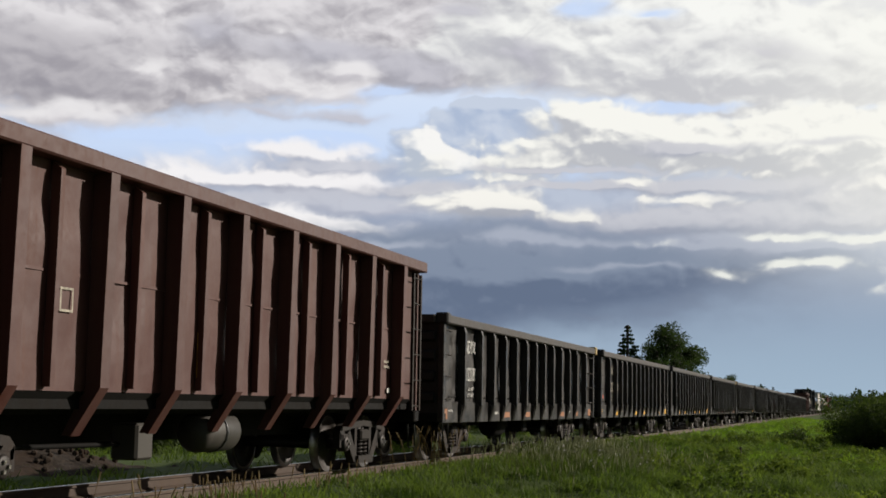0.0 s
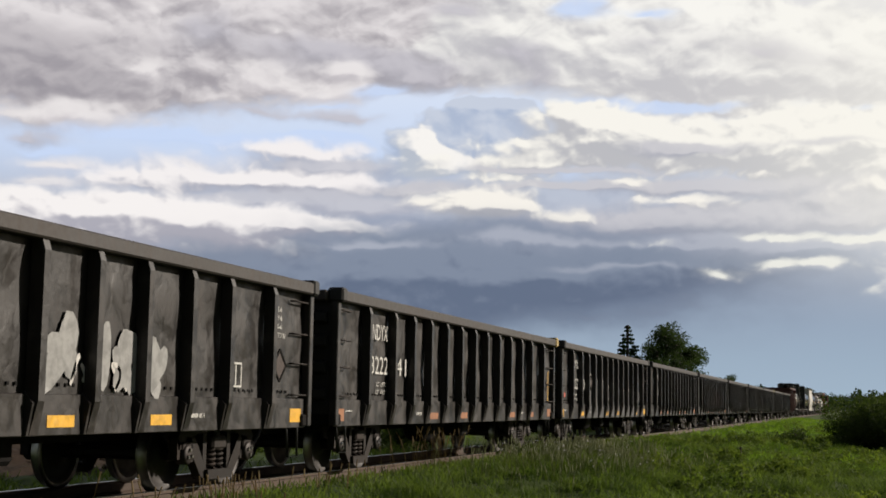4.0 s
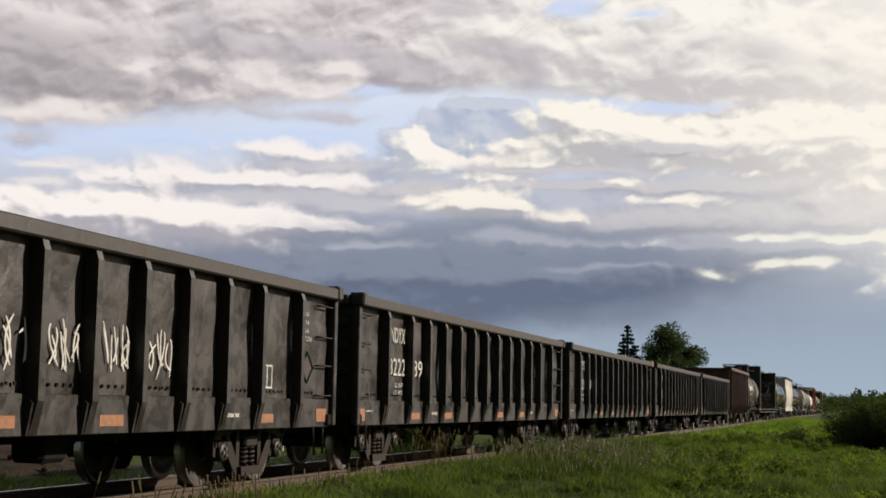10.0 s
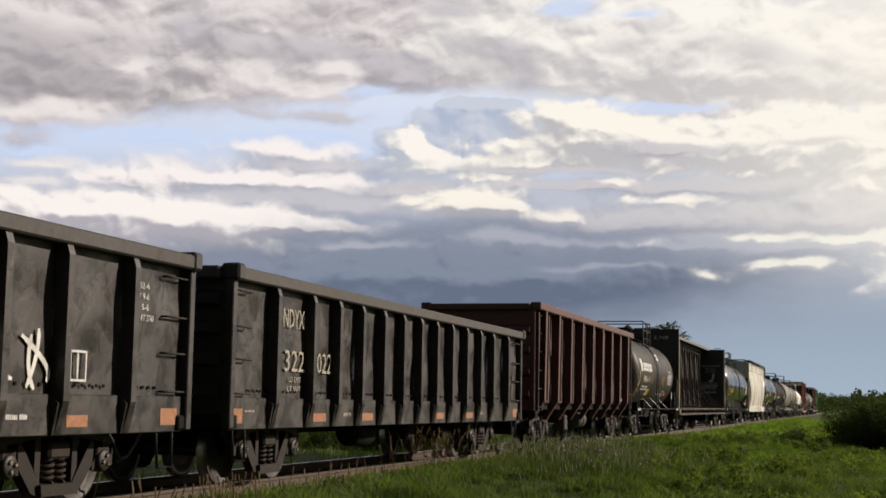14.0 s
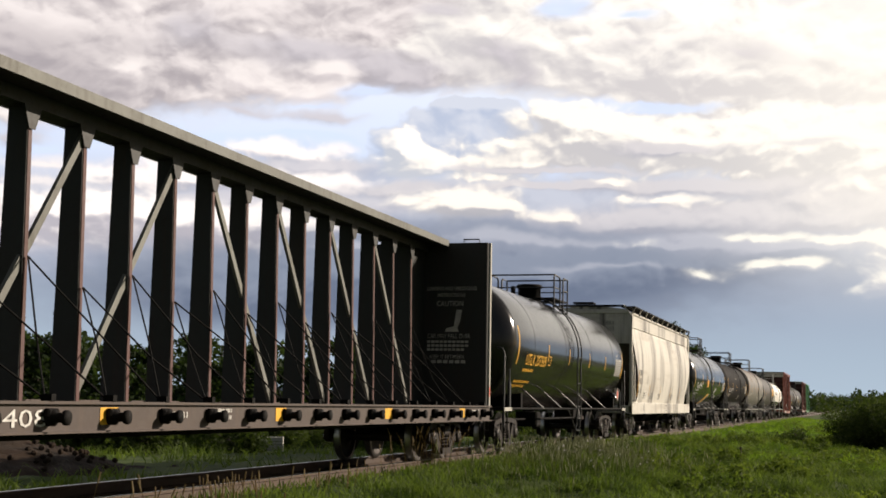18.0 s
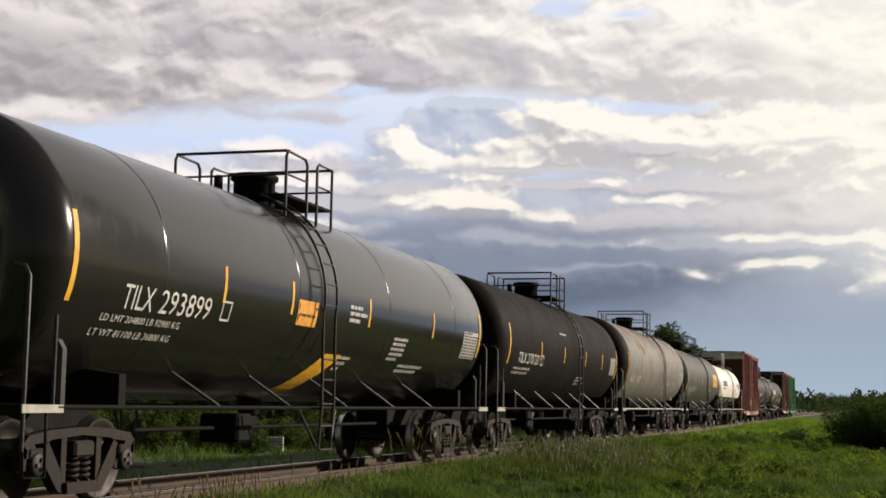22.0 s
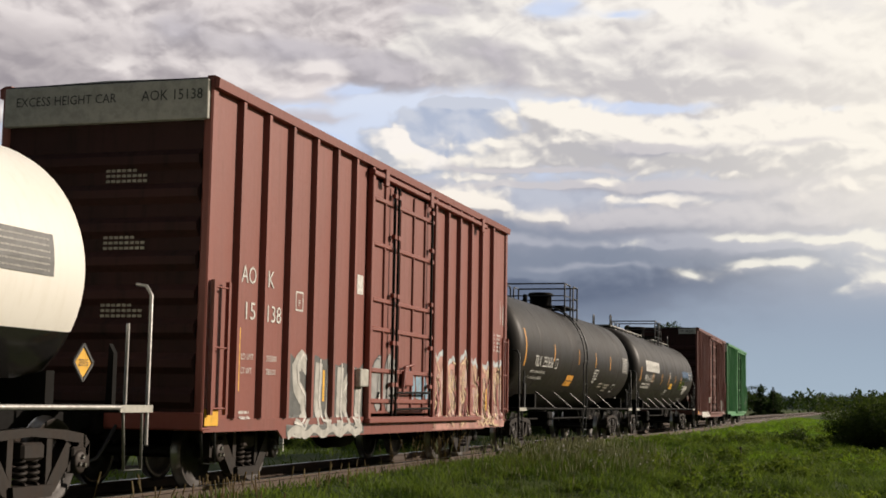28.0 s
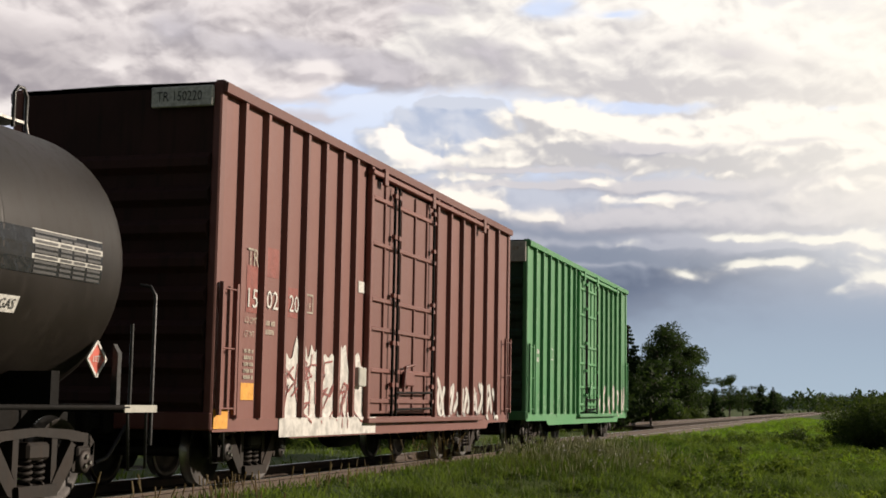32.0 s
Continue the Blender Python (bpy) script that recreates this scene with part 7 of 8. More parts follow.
        s.graffiti(9.6, 10.8, 1.2, 1.6, WHITE_SPRAY, WHITE_SPRAY, 14, 3, 0.05)

# tank cars
def tank_side(car, near, r, zc):
    return Side(car, near, round_wall(r, zc))


s = tank_side(t1, 22.4, 1.43, 2.40)
s.slant("name_block", 1.25, 1.70, 2.45, 2.92, -0.05, WHITE_MARK)
swell(s, 1.85, 4.15, 2.48, 2.78, 6, WHITE_MARK)
s.say("PROX 61241", 1.98, 3.45, 2.06, 0.24)
s.lines(1.85, 1.86, (1.45, 1.45), 0.06)
s.plate("warning_plate", 3.30, 4.14, 1.57, 1.81, plain("dull_yellow_plate", (0.40, 0.32, 0.06), 0.6))
s.lines(3.36, 1.66, (0.72,), 0.06, BLACK_MARK)
s.strip(0.95, 1.55, 2.43, YELLOW)
for y in (4.2, 4.58, 7.22, 7.62):
    s.strip(y, 2.0, 2.42, YELLOW, 0.06)
s.table(8.8, 10.05, 2.04, 2.48)
s.lines(8.8, 2.56, (0.9,), 0.07)
s.say("HOT", 6.72, 6.98, 1.80, 0.09)
s.say("MOLTEN SULFUR", 6.52, 7.95, 1.60, 0.09)
s.frame_box(8.1, 8.5, 1.55, 1.78)
s.plate("red_plate", 8.85, 9.3, 1.60, 1.72, RED_MARK)
s.slant("name_block", 6.25, 6.80, 3.0, 3.10, 0.05, WHITE_MARK)
s.slant("name_block", 6.35, 6.95, 3.14, 3.26, 0.05, WHITE_MARK)
s.diamond(11.3, 1.62, 0.16, BLACKBAR, 0.05, WHITE_MARK)

s = tank_side(t2, 58.9, 1.53, 2.58)
s.say("UTLX", 2.12, 3.05, 2.09, 0.27, YELLOW)
s.say("207508", 3.20, 4.35, 2.09, 0.27, YELLOW)
s.frame_box(4.68, 4.92, 2.14, 2.38, YELLOW)
s.lines(2.1, 1.93, (1.1, 0), 0.07, YELLOW)
s.lines(1.8, 1.66, (1.6, 1.4), 0.06, YELLOW)
s.strip(1.18, 2.08, 2.98, YELLOW)
for y in (4.52, 7.24, 10.26, 12.96):
    s.strip(y, 2.24, 2.66, YELLOW, 0.06)
s.table(14.9, 16.02, 2.11, 2.66)
s.strip(16.16, 2.05, 2.97, YELLOW, 0.09)
s.lines(14.95, 2.74, (0.3,), 0.05, FADED)
mark = s.diamond(15.95, 1.52, 0.21, RED_MARK, 0.30, WHITE_MARK)

s = tank_side(t3, 97.1, 1.53, 2.65)
s.say("TILX", 1.82, 2.50, 2.11, 0.27)
s.say("293899", 2.66, 3.94, 2.11, 0.27)
s.say("LD LMT 204800 LB 92900 KG", 1.50, 3.30, 1.96, 0.075)
s.say("LT WT 81100 LB 36800 KG", 1.42, 3.22, 1.80, 0.075)
s.frame_box(4.26, 4.52, 2.12, 2.37)
s.strip(0.70, 2.11, 3.04, YELLOW, 0.09)
for y in (4.22, 6.4, 9.64, 13.2):
    s.strip(y, 2.34, 2.80, YELLOW, 0.07)
s.plate("orange_plate", 6.66, 7.40, 2.21, 2.57, STRIP)
s.lines(6.72, 2.34, (0.6,), 0.04, BLACK_MARK)
s.slant("yellow_flash", 7.5, 8.2, 1.24, 1.86, 0.75, YELLOW)
s.lines(8.75, 2.58, (0.55, 0.8, 0.5), 0.06)
s.lines(8.9, 1.80, (0.5, 0.4, 0.3), 0.05)
s.lines(11.1, 2.20, (0.75, 0.7, 0.7, 0.7, 0.5), 0.05)
s.lines(11.9, 1.76, (1.4, 1.2), 0.05)
s.table(15.35, 16.4, 2.05, 2.58)
s.strip(16.52, 2.1, 3.0, YELLOW, 0.09)

s = tank_side(t4, 115.4, 1.53, 2.60)
s.say("TILX", 1.96, 2.77, 2.12, 0.25)
s.say("270720", 2.88, 4.11, 2.12, 0.25)
s.frame_box(4.40, 4.66, 2.12, 2.37)
s.lines(1.75, 1.96, (1.7, 1.6), 0.06, FADED)
s.strip(0.95, 2.07, 2.99, YELLOW, 0.09)
for y in (4.30, 7.2, 10.27, 13.02):
    s.strip(y, 2.26, 2.70, YELLOW, 0.07)
s.plate("pale_stroke", 6.75, 7.6, 3.02, 3.06, FADED)
s.table(14.55, 15.45, 2.12, 2.66)
s.strip(15.66, 2.02, 2.94, YELLOW, 0.09)
s.lines(9.6, 1.9, (0.9, 0.8, 0.6), 0.05, FADED)

s = tank_side(t5, 132.7, 1.57, 2.68)
s.say("SHQX", 1.85, 2.80, 2.00, 0.24)
s.say("6132", 3.30, 4.15, 2.00, 0.24)
s.strip(0.80, 2.1, 3.0, STRIP, 0.10)
for y in (4.25, 7.2, 10.25):
    s.strip(y, 2.30, 2.75, STRIP, 0.07)
s.table(15.55, 16.7, 2.10, 2.60)
s.graffiti(10.6, 12.9, 1.75, 2.25, WHITE_SPRAY, WHITE_SPRAY, 22, 7, 0.022)
s.graffiti(13.6, 15.2, 1.75, 2.25, WHITE_SPRAY, WHITE_SPRAY, 21, 6, 0.022)
s.lines(16.0, 2.7, (0.6,), 0.05, BLACK_MARK)
s.diamond(16.0, 1.4, 0.2, GREY_PANEL, 0.15, LABEL)

s = tank_side(t6, 151.2, 1.50, 2.56)
s.say("SHPX", 1.82, 2.73, 1.92, 0.22)
s.say("201639", 3.16, 4.39, 1.92, 0.22)
s.lines(1.45, 1.80, (1.8, 2.2), 0.06, FADED)
s.strip(0.72, 1.91, 2.84, YELLOW, 0.10)
for y in (4.02, 7.12, 10.45):
    s.strip(y, 2.30, 2.64, STRIP, 0.07)
swell(s, 12.85, 15.1, 2.26, 2.95, 3, YELLOW)
s.lines(11.1, 2.0, (1.0,), 0.06)
s.frame_box(13.6, 14.1, 1.75, 1.98)

s = tank_side(t7, 169.1, 1.42, 2.42)
swell(s, 2.2, 5.0, 2.45, 2.75, 6, BLACK_MARK)
s.lines(2.2, 2.25, (1.6,), 0.12, BLACK_MARK)
for y in (4.9, 6.9, 8.93, 10.94):
    s.strip(y, 2.17, 2.62, plain("brown_orange_strip", (0.50, 0.16, 0.05), 0.5) if y < 5 else bpy.data.materials["brown_orange_strip"], 0.085)
s.plate("yellow_plate", 10.24, 10.86, 2.06, 2.37, YELLOW)
s.lines(10.3, 2.2, (0.5,), 0.04, BLACK_MARK)
s.plate("grey_data_label", 12.86, 13.9, 2.33, 2.75, plain("dark_label", (0.14, 0.14, 0.14), 0.6))
for i in range(6):
    s.lines(12.92, 2.68 - 0.062 * i, (0.9,), 0.02, LABEL)
s.say("HYDROGEN PEROXIDE", 11.35, 12.75, 2.66, 0.085, BLACK_MARK)
s.lines(11.35, 2.52, (1.45,), 0.06, BLACK_MARK)
s.lines(8.95, 2.06, (0.45, 0.4, 0.35), 0.04, FADED)
s.graffiti(8.1, 8.85, 2.35, 2.75, DARK_SPRAY, DARK_SPRAY, 31, 3, 0.016)
s.graffiti(11.9, 12.5, 1.88, 2.2, DARK_SPRAY, DARK_SPRAY, 32, 3, 0.02)
s.graffiti(8.9, 12.2, 1.5, 1.8, GREY_SPRAY, GREY_SPRAY, 33, 8, 0.022)
s.diamond(14.6, 1.5, 0.19, YELLOW, 0.28, BLACK_MARK, "2015")

s = tank_side(t8, 202.9, 1.46, 2.53)
s.say("TILX", 1.86, 2.58, 2.10, 0.27)
s.say("255656", 2.80, 4.02, 2.10, 0.27)
s.say("LD LMT 205900 LB 93400 KG", 1.62, 3.35, 1.93, 0.07)
s.say("LT WT 80100 LB 36080 KG", 1.50, 3.25, 1.78, 0.07)
s.frame_box(4.34, 4.60, 2.10, 2.36)
s.strip(0.72, 2.08, 2.98, STRIP, 0.10)
for y in (4.08, 7.50, 10.18, 12.80):
    s.strip(y, 2.29, 2.72, STRIP, 0.08)
s.plate("orange_plate", 6.35, 7.25, 1.68, 1.97, STRIP)
s.lines(6.42, 1.80, (0.75,), 0.04, BLACK_MARK)
s.lines(10.15, 2.18, (0.75, 0.7, 0.65, 0.7, 0.5), 0.05)
s.lines(11.6, 1.80, (0.75, 0.7), 0.05, FADED)
s.lines(12.7, 1.78, (0.9, 0.8, 0.6), 0.05, FADED)
s.frame_box(14.2, 14.7, 1.60, 1.84)
s.table(15.30, 16.25, 2.26, 2.76)
s.diamond(16.3, 1.35, 0.16, WHITE_MARK, 0.15, BLACK_MARK)

s = tank_side(t9, 221.2, 1.49, 2.56)
swell(s, 2.44, 6.13, 2.47, 2.88, 6, WHITE_MARK)
s.say("PROX 31723", 2.35, 4.30, 2.10, 0.24)
s.frame_box(4.55, 4.82, 2.10, 2.36)
s.lines(2.0, 1.95, (2.1, 1.9), 0.07)
s.strip(1.20, 2.07, 2.60, STRIP, 0.09)
for y in (4.4, 7.0, 9.3, 11.5, 13.4):
    s.strip(y, 2.06, 2.46, STRIP, 0.08)
s.plate("yellow_plate", 9.95, 10.75, 1.90, 2.12, YELLOW)
s.lines(10.0, 1.98, (0.65,), 0.04, BLACK_MARK)
s.lines(9.4, 2.5, (0.3, 0.3, 0.3), 0.05)
s.lines(9.0, 1.8, (0.5, 0.5, 0.5), 0.05)
s.plate("glossy_patch", 12.9, 15.0, 1.9, 2.3, plain("glossy_black_patch", (0.02, 0.022, 0.026), 0.15))
s.plate("glossy_patch", 13.9, 17.6, 2.32, 2.75, bpy.data.materials["glossy_black_patch"])
s.table(16.3, 17.6, 2.32, 2.76)
s.plate("white_plate", 14.45, 16.25, 1.93, 2.09, WHITE_MARK)
s.say("LIQUEFIED PETROLEUM GAS", 14.50, 16.20, 1.965, 0.095, BLACK_MARK)
s.plate("white_plate", 15.20, 15.95, 1.77, 1.91, WHITE_MARK)
s.say("NOT ODORIZED", 15.24, 15.91, 1.80, 0.08, BLACK_MARK)
s.frame_box(15.2, 15.9, 1.50, 1.74)
s.diamond(17.95, 1.55, 0.19, RED_MARK, 0.16, WHITE_MARK, "1075")

# covered hopper
s = Side(hop, 77.3, hopwall)
DULL = plain("worn_black_lettering", (0.09, 0.09, 0.09), 0.7)
s.say("GBRX", 1.50, 2.36, 2.24, 0.22, DULL)
s.say("99610", 1.50, 2.33, 1.95, 0.22, DULL)
s.say("LD LMT", 1.5, 1.9, 1.72, 0.06, DULL)
s.say("LT WT", 1.5, 1.85, 1.60, 0.06, DULL)
s.lines(2.0, 1.72, (0.4, 0.4), 0.05, DULL)
AMBER = plain("amber_strip", (0.62, 0.34, 0.05), 0.6)
s.strip(1.42, 1.5, 2.42, AMBER, 0.10)
for y in (4.40, 7.55, 10.75, 13.9):
    s.strip(y, 1.50, 1.95, AMBER, 0.07)
s.frame_box(3.6, 3.8, 2.0, 2.25, DULL)
for y in (3.0, 4.9, 7.0, 11.0):
    s.lines(y, 1.6, (0.6, 0.6, 0.5), 0.05, DULL)
s.frame_box(2.8, 3.0, 1.0, 1.16, DULL)
s.frame_box(9.1, 9.5, 0.98, 1.2, DULL)
s.plate("data_label", 16.3, 16.6, 1.7, 1.9, DULL)
write_end(hop, "GBRX", 0.22, 0.45, -8.8 + 0.09, 4.0, DULL, 0.72)
write_end(hop, "99610", 0.22, 0.45, -8.8 + 0.09, 3.80, DULL, 0.72)

# centre-beam car
s = Side([c for c, m in TRAIN if c.name.startswith("centre_beam")][0], 34.75, lambda z: 1.50)
s.say("873408", 4.1, 5.6, 0.85, 0.17)
s.lines(8.1, 0.92, (0.5, 0), 0.07)
s.lines(9.1, 0.98, (0.7, 0.7), 0.05)
s.lines(21.0, 0.95, (0.9,), 0.06)
s.plate("yellow_edge_strip", 0.02, 0.10, 1.5, 2.4, YELLOW)
s.plate("red_tail_mark", 22.7, 22.78, 1.3, 1.5, RED_MARK)
beam = s.car
write_end(beam, "LOADING AND UNLOADING", 0.125, 0.10, 11.196, 3.58, LABEL, 0.68)
write_end(beam, "INSTRUCTIONS", 0.115, 0.34, 11.196, 3.44, LABEL, 0.78)
write_end(beam, "CAUTION", 0.16, 0.32, 11.196, 3.24, LABEL, 0.85)
write_end(beam, "CAR MAY FALL OVER", 0.145, 0.12, 11.196, 2.54, LABEL, 0.70)
write_end(beam, "KEEP IT BETWEEN", 0.12, 0.18, 11.196, 2.10, LABEL, 0.80)


def beam_print(x, z, widths, h):
    g = Geo()
    for i, w in enumerate(widths):
        c = x
        while c < x + w:
            g.add([(c, 11.196, z - i * h * 1.7), (c + h * 1.5, 11.196, z - i * h * 1.7), (c + h * 1.5, 11.196, z - i * h * 1.7 + h), (c, 11.196, z - i * h * 1.7 + h)], [(0, 1, 2, 3)])
            c += h * 1.9
    tagged(part("small_print", g, LABEL, beam), kind="stuff")


beam_print(0.12, 2.44, (0.9, 0.9, 0.8), 0.05)
beam_print(0.22, 2.0, (0.7,), 0.07)
part("notice_picture", Geo().prism([(0.78, 3.16), (0.90, 3.16), (0.86, 2.90), (0.80, 2.76), (0.84, 2.68), (0.52, 2.68), (0.56, 2.76), (0.72, 2.80)], "y", 11.196, 11.19), LABEL, beam)
write_end(beam, "873408", 0.24, 0.35, -11.345, 4.16, LABEL)

# boxcars
wall146 = lambda z: 1.46 if z > 0.905 else 1.49
s = Side(b1, 186.25, wall146)
s.say("AO", 1.06, 1.52, 2.66, 0.23)
s.say("K", 1.92, 2.12, 2.66, 0.23)
s.say("15", 1.22, 1.52, 2.19, 0.23)
s.say("138", 1.92, 2.38, 2.19, 0.23)
s.frame_box(2.90, 3.18, 2.41, 2.69)
s.say("F", 3.0, 3.07, 2.48, 0.09)
s.say("LD LMT", 1.12, 1.50, 1.66, 0.08)
s.say("LT WT", 1.12, 1.45, 1.48, 0.08)
s.say("215000", 1.92, 2.26, 1.66, 0.08)
s.say("78100", 1.92, 2.24, 1.48, 0.08)
s.lines(1.1, 0.96, (0.32, 0.32), 0.04)
s.strip(1.02, 1.25, 2.07, YELLOW, 0.07)
s.strip(4.02, 1.14, 1.60, YELLOW, 0.08)
s.plate("white_tag", 5.42, 5.70, 2.85, 3.16, WHITE_MARK)
s.lines(8.30, 3.52, (0.95, 1.0, 0.7), 0.07, FADED)
SILVER = plain("silver_spray_paint", (0.46, 0.45, 0.41), 0.55, vary=0.35, scale=6)
SLATE = plain("slate_spray_paint", (0.10, 0.105, 0.10), 0.6, vary=0.4, scale=6)
s.spread("graffiti", 2.62, 5.80, lambda y: 0.64, lambda y: 1.76 + 0.16 * noise.noise(Vector((y * 2.2, 4.6, 0))), SLATE, 0.004, "dark grey ground of a sprayed piece")
fat = [[(3.42, 1.62), (3.18, 1.74), (2.96, 1.60), (3.02, 1.34), (3.28, 1.16), (3.34, 0.92), (3.12, 0.74), (2.84, 0.78)],
       [(3.86, 1.70), (3.82, 1.10), (3.94, 0.80), (4.16, 0.78), (4.30, 1.02), (4.34, 1.68)],
       [(4.72, 0.72), (4.76, 1.66)], [(5.30, 1.62), (4.84, 1.22), (5.36, 0.74)], [(5.50, 0.74), (5.62, 1.60)]]
s.sketch(fat, 0.27, SILVER, 0.008, "swollen silver sprayed letters")
s.sketch([[(y + 0.05, z + 0.06) for y, z in run] for run in fat], 0.04, WHITE_SPRAY, 0.014)
s.sketch([[(y, 0.70 + 0.05 * math.sin(9 * y)) for y in (2.66 + 0.16 * i for i in range(20))]], 0.12, SILVER, 0.011)
PEACH = plain("peach_spray_paint", (0.72, 0.54, 0.32), 0.6, vary=0.4, scale=5)
ROSE = plain("dusty_rose_spray_paint", (0.50, 0.25, 0.205), 0.6, vary=0.45, scale=3)
MAUVE = plain("pale_mauve_spray_paint", (0.50, 0.33, 0.30), 0.6, vary=0.4, scale=4)
s.mural(9.62, 15.1, 0.64, 1.98, ROSE, PEACH, plain("pale_blue_white_spray_paint", (0.50, 0.56, 0.58), 0.6, vary=0.4, scale=7), 47, 80, 0.036, 0.20, "rose and peach sprayed mural with a pale blue crest")
s.graffiti(9.8, 14.9, 0.72, 1.85, MAUVE, PEACH, 49, 14, 0.17, "mauve sprayed shapes edged with peach", 0.009)
s.graffiti(9.8, 14.9, 0.80, 1.70, PINK_SPRAY, PINK_SPRAY, 42, 9, 0.05, "thin dark red sprayed lines", 0.034)
for y in (13.95, 14.45):
    s.lines(y, 2.62, (0.34, 0.34, 0.34, 0.34, 0.34), 0.05)
s.graffiti(14.72, 15.08, 2.75, 3.45, WHITE_SPRAY, WHITE_SPRAY, 57, 2, 0.02, "white sprayed tag")
for y in (12.1, 13.35):
    patch(b1, "reflector", s.off + y, s.off + y + 0.085, 1.0, 1.46, YELLOW, s.wall, "yellow reflective strip", 0.062)
s2 = Side(b1, 186.25, lambda z: 1.502)
s2.graffiti(6.1, 7.4, 0.98, 1.95, GREY_SPRAY, DARK_SPRAY, 44, 2, 0.30, "grey sprayed graffiti on the door")
s2.graffiti(6.2, 7.2, 1.0, 1.75, WHITE_SPRAY, DARK_SPRAY, 48, 1, 0.16, "white sprayed graffiti on the door")
s2.graffiti(8.0, 9.2, 1.1, 1.7, BLUE_SPRAY, GREY_SPRAY, 45, 2, 0.16, "blue sprayed graffiti on the door")
part("routing_box", Geo().box(1.49, 1.58, s.off + 5.35, s.off + 5.75, 1.38, 1.66, 0.015), GREY_PANEL, b1, "pale metal routing box")
part("corner_step_patch", Geo().box(1.502, 1.508, s.off + 0.05, s.off + 0.42, 0.82, 1.02), YELLOW, b1)
write_end(b1, "EXCESS HEIGHT CAR", 0.17, -1.25, -7.708, 4.83, BLACK_MARK)
write_end(b1, "AOK 15138", 0.19, 0.55, -7.708, 4.83, BLACK_MARK)


def end_print(car, y, x, z, widths, h=0.05):
    g = Geo()
    for i, w in enumerate(widths):
        c = x
        while c < x + w:
            g.add([(c, y, z - i * h * 1.9), (c + h * 1.6, y, z - i * h * 1.9), (c + h * 1.6, y, z - i * h * 1.9 + h), (c, y, z - i * h * 1.9 + h)], [(0, 1, 2, 3)])
            c += h * 2.1
    tagged(part("small_print", g, FADED, car), kind="stuff")


for z in (3.94, 3.10, 2.26):
    end_print(b1, -7.702, 0.10, z, (0.4, 0.55, 0.55), 0.035)
s = Side(b2, 241.5, wall146)
RED_PATCH = plain("red_primer_patch", (0.25, 0.055, 0.04), 0.6)
for a, b, z0, z1 in ((0.98, 1.33, 2.28, 2.90), (1.60, 2.02, 2.80, 3.20), (2.34, 2.72, 2.30, 2.72)):
    s.plate("primer_patch", a, b, z0, z1, RED_PATCH)
s.wall = lambda z: 1.468 if z > 0.905 else 1.498
s.say("TR", 0.98, 1.32, 2.90, 0.23, FADED)
s.say("15", 1.02, 1.32, 2.35, 0.25)
s.say("02", 1.62, 2.0, 2.37, 0.25)
s.say("20", 2.40, 2.74, 2.38, 0.24)
s.frame_box(3.04, 3.30, 2.40, 2.68, FADED)
s.say("F", 3.13, 3.20, 2.46, 0.09, FADED)
s.say("LD LMT", 0.95, 1.30, 2.14, 0.08, FADED)
s.say("LT WT", 0.95, 1.25, 1.96, 0.08, FADED)
s.lines(1.6, 2.14, (0.35, 0.35), 0.07, FADED)
s.lines(0.95, 1.75, (0.3, 0.3, 0.3, 0.3, 0.3), 0.05, FADED)
s.plate("white_tag", 5.22, 5.48, 2.88, 3.06, WHITE_MARK)
s.lines(8.2, 4.36, (0.42, 0.42, 0.35, 0.42), 0.06)
s.plate("orange_tag", 0.88, 1.28, 1.14, 1.36, STRIP)
s.mural(2.15, 5.55, 0.66, 1.78, WHITE_SPRAY, PINK_SPRAY, WHITE_MARK, 51, 26, 0.030, 0.30, "white sprayed mural with thin red lines")
s.plate("sprayed_ground", 2.1, 6.1, 0.64, 0.90, WHITE_SPRAY)
s.graffiti(9.6, 14.4, 0.78, 1.62, WHITE_SPRAY, GREY_SPRAY, 53, 8, 0.13, "faded white sprayed graffiti")
part("corner_step_patch", Geo().box(1.502, 1.508, s.off + 0.05, s.off + 0.45, 0.78, 1.02), STRIP, b2)
part("routing_box", Geo().box(1.49, 1.58, s.off + 5.05, s.off + 5.40, 1.38, 1.68, 0.015), GREY_PANEL, b2, "pale metal routing box")
part("number_panel", Geo().box(0.55, 1.40, -7.63, -7.70, 4.80, 5.06, 0.01), WHITE_MARK, b2, "white number panel at the roof line")
write_end(b2, "TR 150220", 0.18, 0.63, -7.708, 4.87, BLACK_MARK, 0.78)
s = Side(b3, 258.55, wall146)
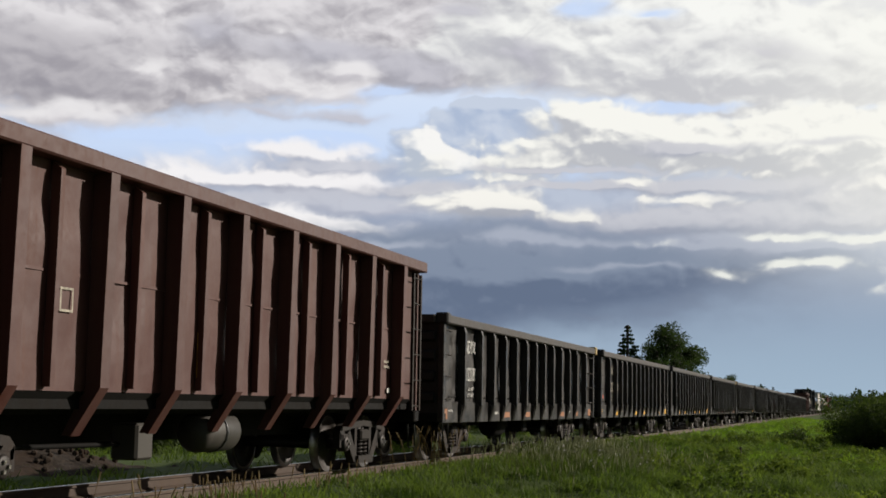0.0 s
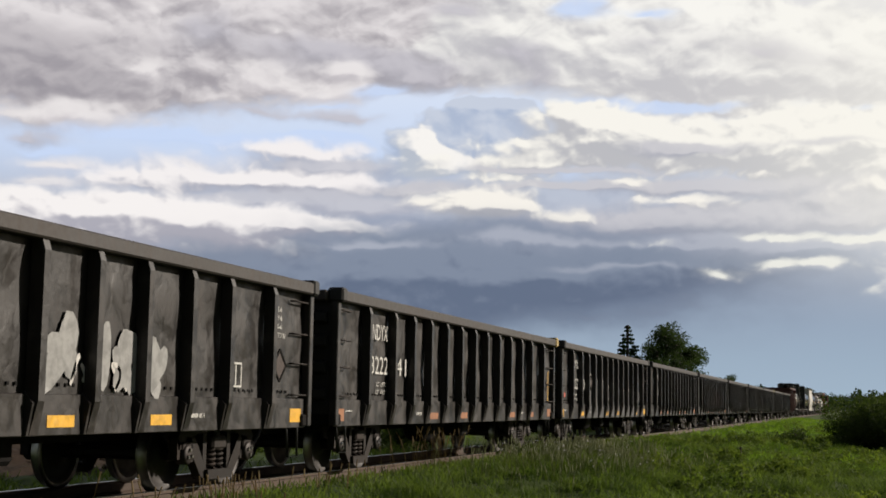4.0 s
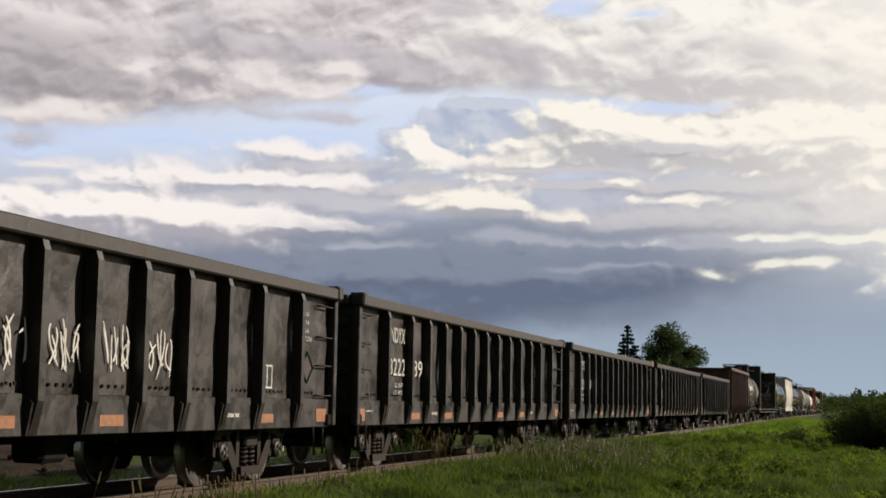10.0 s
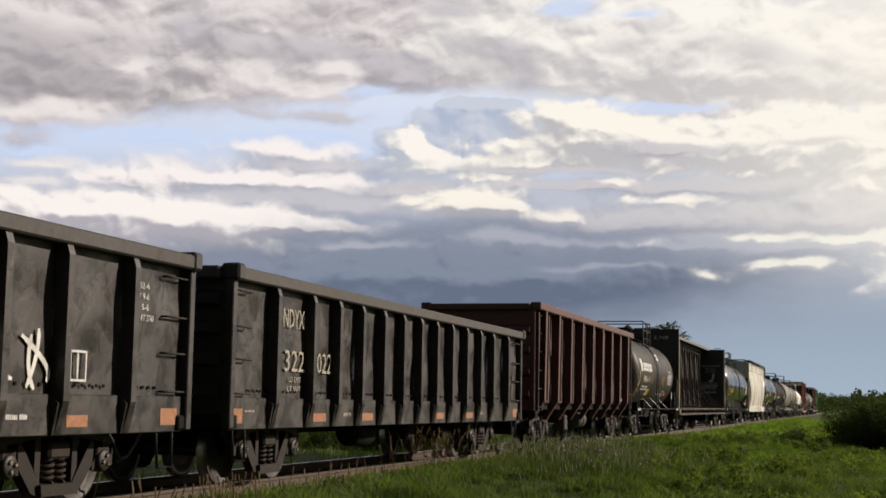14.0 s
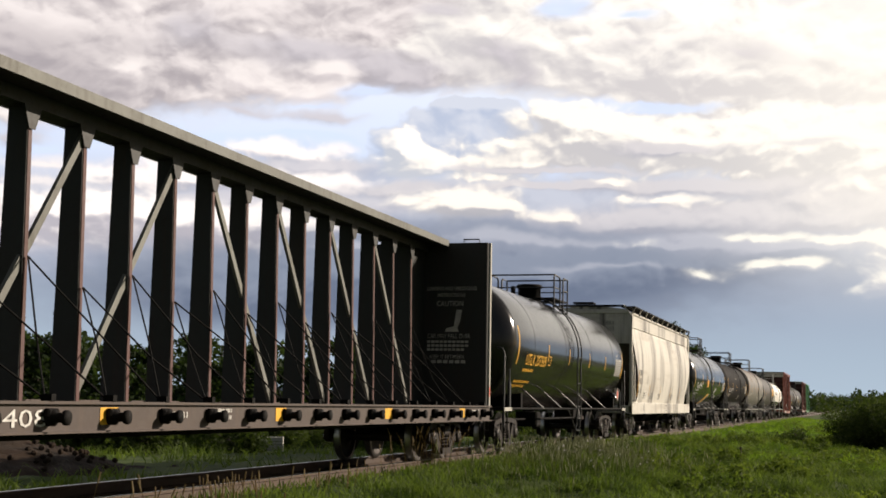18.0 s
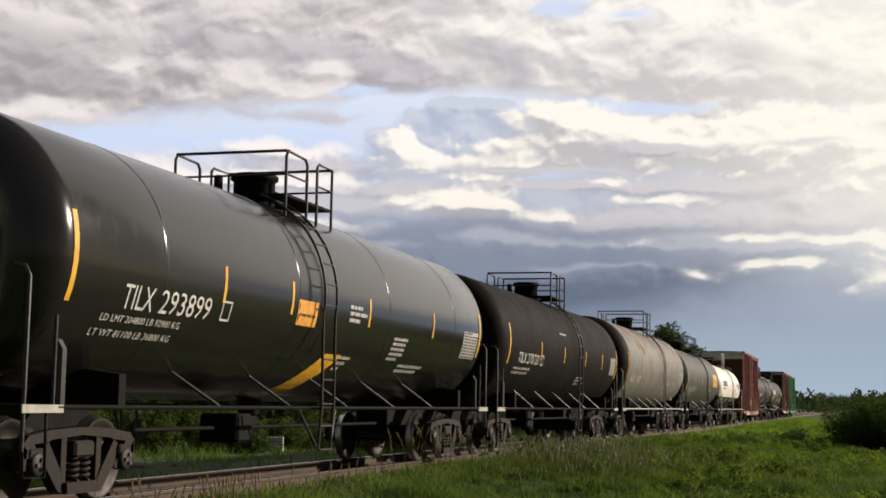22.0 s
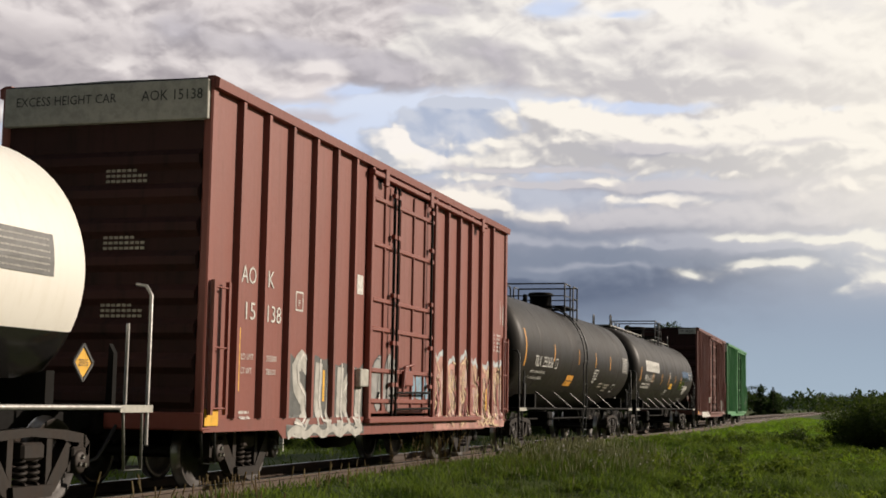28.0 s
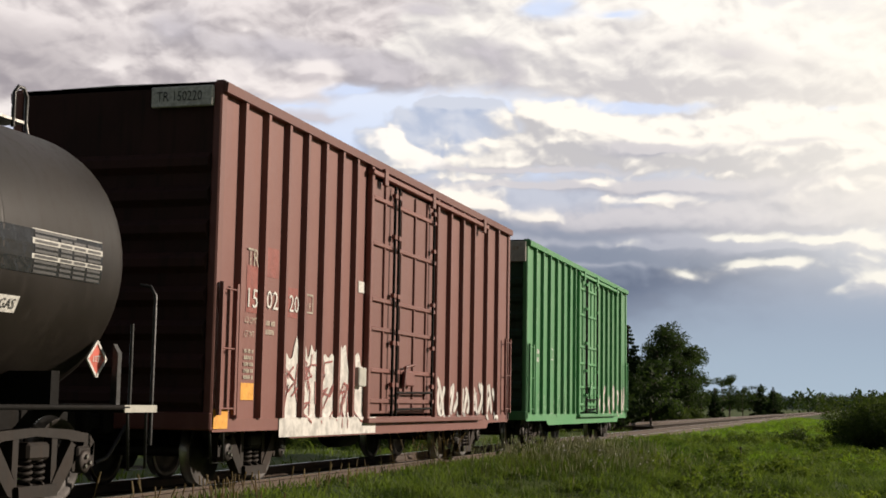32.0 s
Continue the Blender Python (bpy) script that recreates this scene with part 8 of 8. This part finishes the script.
s.graffiti(10.0, 15.0, 0.78, 1.9, WHITE_SPRAY, PINK_SPRAY, 55, 8, 0.15, "white and mauve sprayed graffiti")
s.graffiti(1.2, 5.0, 0.8, 1.5, BOX_GREEN, WHITE_SPRAY, 56, 6, 0.05, "faint white sprayed graffiti")
s.lines(1.1, 2.4, (0.4, 0.4), 0.12)
s.frame_box(2.9, 3.2, 2.3, 2.6)
s.lines(8.2, 3.4, (0.5, 0.5, 0.4), 0.07)
end_print(b3, -7.708, 0.5, 4.85, (0.8,), 0.1)

# high gondolas: pale tag and strap
for car, m in TRAIN:
    if car.name.startswith("high_side"):
        s = Side(car, m - 7.6, lambda z: 1.376)
        s.frame_box(3.3, 3.55, 2.0, 2.25, FADED)
        s.plate("white_tag", 13.6, 13.75, 1.3, 1.38, WHITE_MARK)
        s.lines(13.4, 1.8, (0.25, 0.3), 0.05, FADED)
        part("reservoir_strap", Geo().lathe([(0.262, -0.03), (0.275, -0.03), (0.275, 0.03), (0.262, 0.03)], "y", (0.95, 0.1, 0.72), 16), BLACKBAR, car)


# ---------- movement ----------
WHEEL_R = 0.455


def roll(wheel, place, first, last):
    """Turns a wheelset as the train rolls, while it is close by."""
    rows = [(0.0, place)]
    n0, n1 = math.floor(max(0.1, first) * FPS), math.ceil(min(31.9, last) * FPS)
    for n in range(n0, n1 + 1):
        t = n / FPS
        rows.append((t, place @ pose(0, 0, 0, math.degrees((shift(t) - shift(n0 / FPS)) / WHEEL_R))))
    rows.append((32.0, rows[-1][1]))
    walk(wheel, rows)


def motions():
    for car, middle in TRAIN:
        walk(car, [(t, here(TRACK, middle - shift(t), 0)) for t in range(0, 33)])
        for truck in car.children:
            if truck.name.startswith("truck"):
                for wheel in truck.children:
                    if wheel.name.startswith("wheelset"):
                        at = middle + truck.location.y + wheel.location.y
                        near = [n / 10 for n in range(0, 321) if 9 < at - shift(n / 10) < 34]
                        if near:
                            roll(wheel, wheel.matrix_basis.copy(), near[0], near[-1])
    walk(sky_bank, [(t, here(0, 0, EYE.z, 1.5 * (t - 16) / 32)) for t in (0, 8, 16, 24, 32)])


motions()
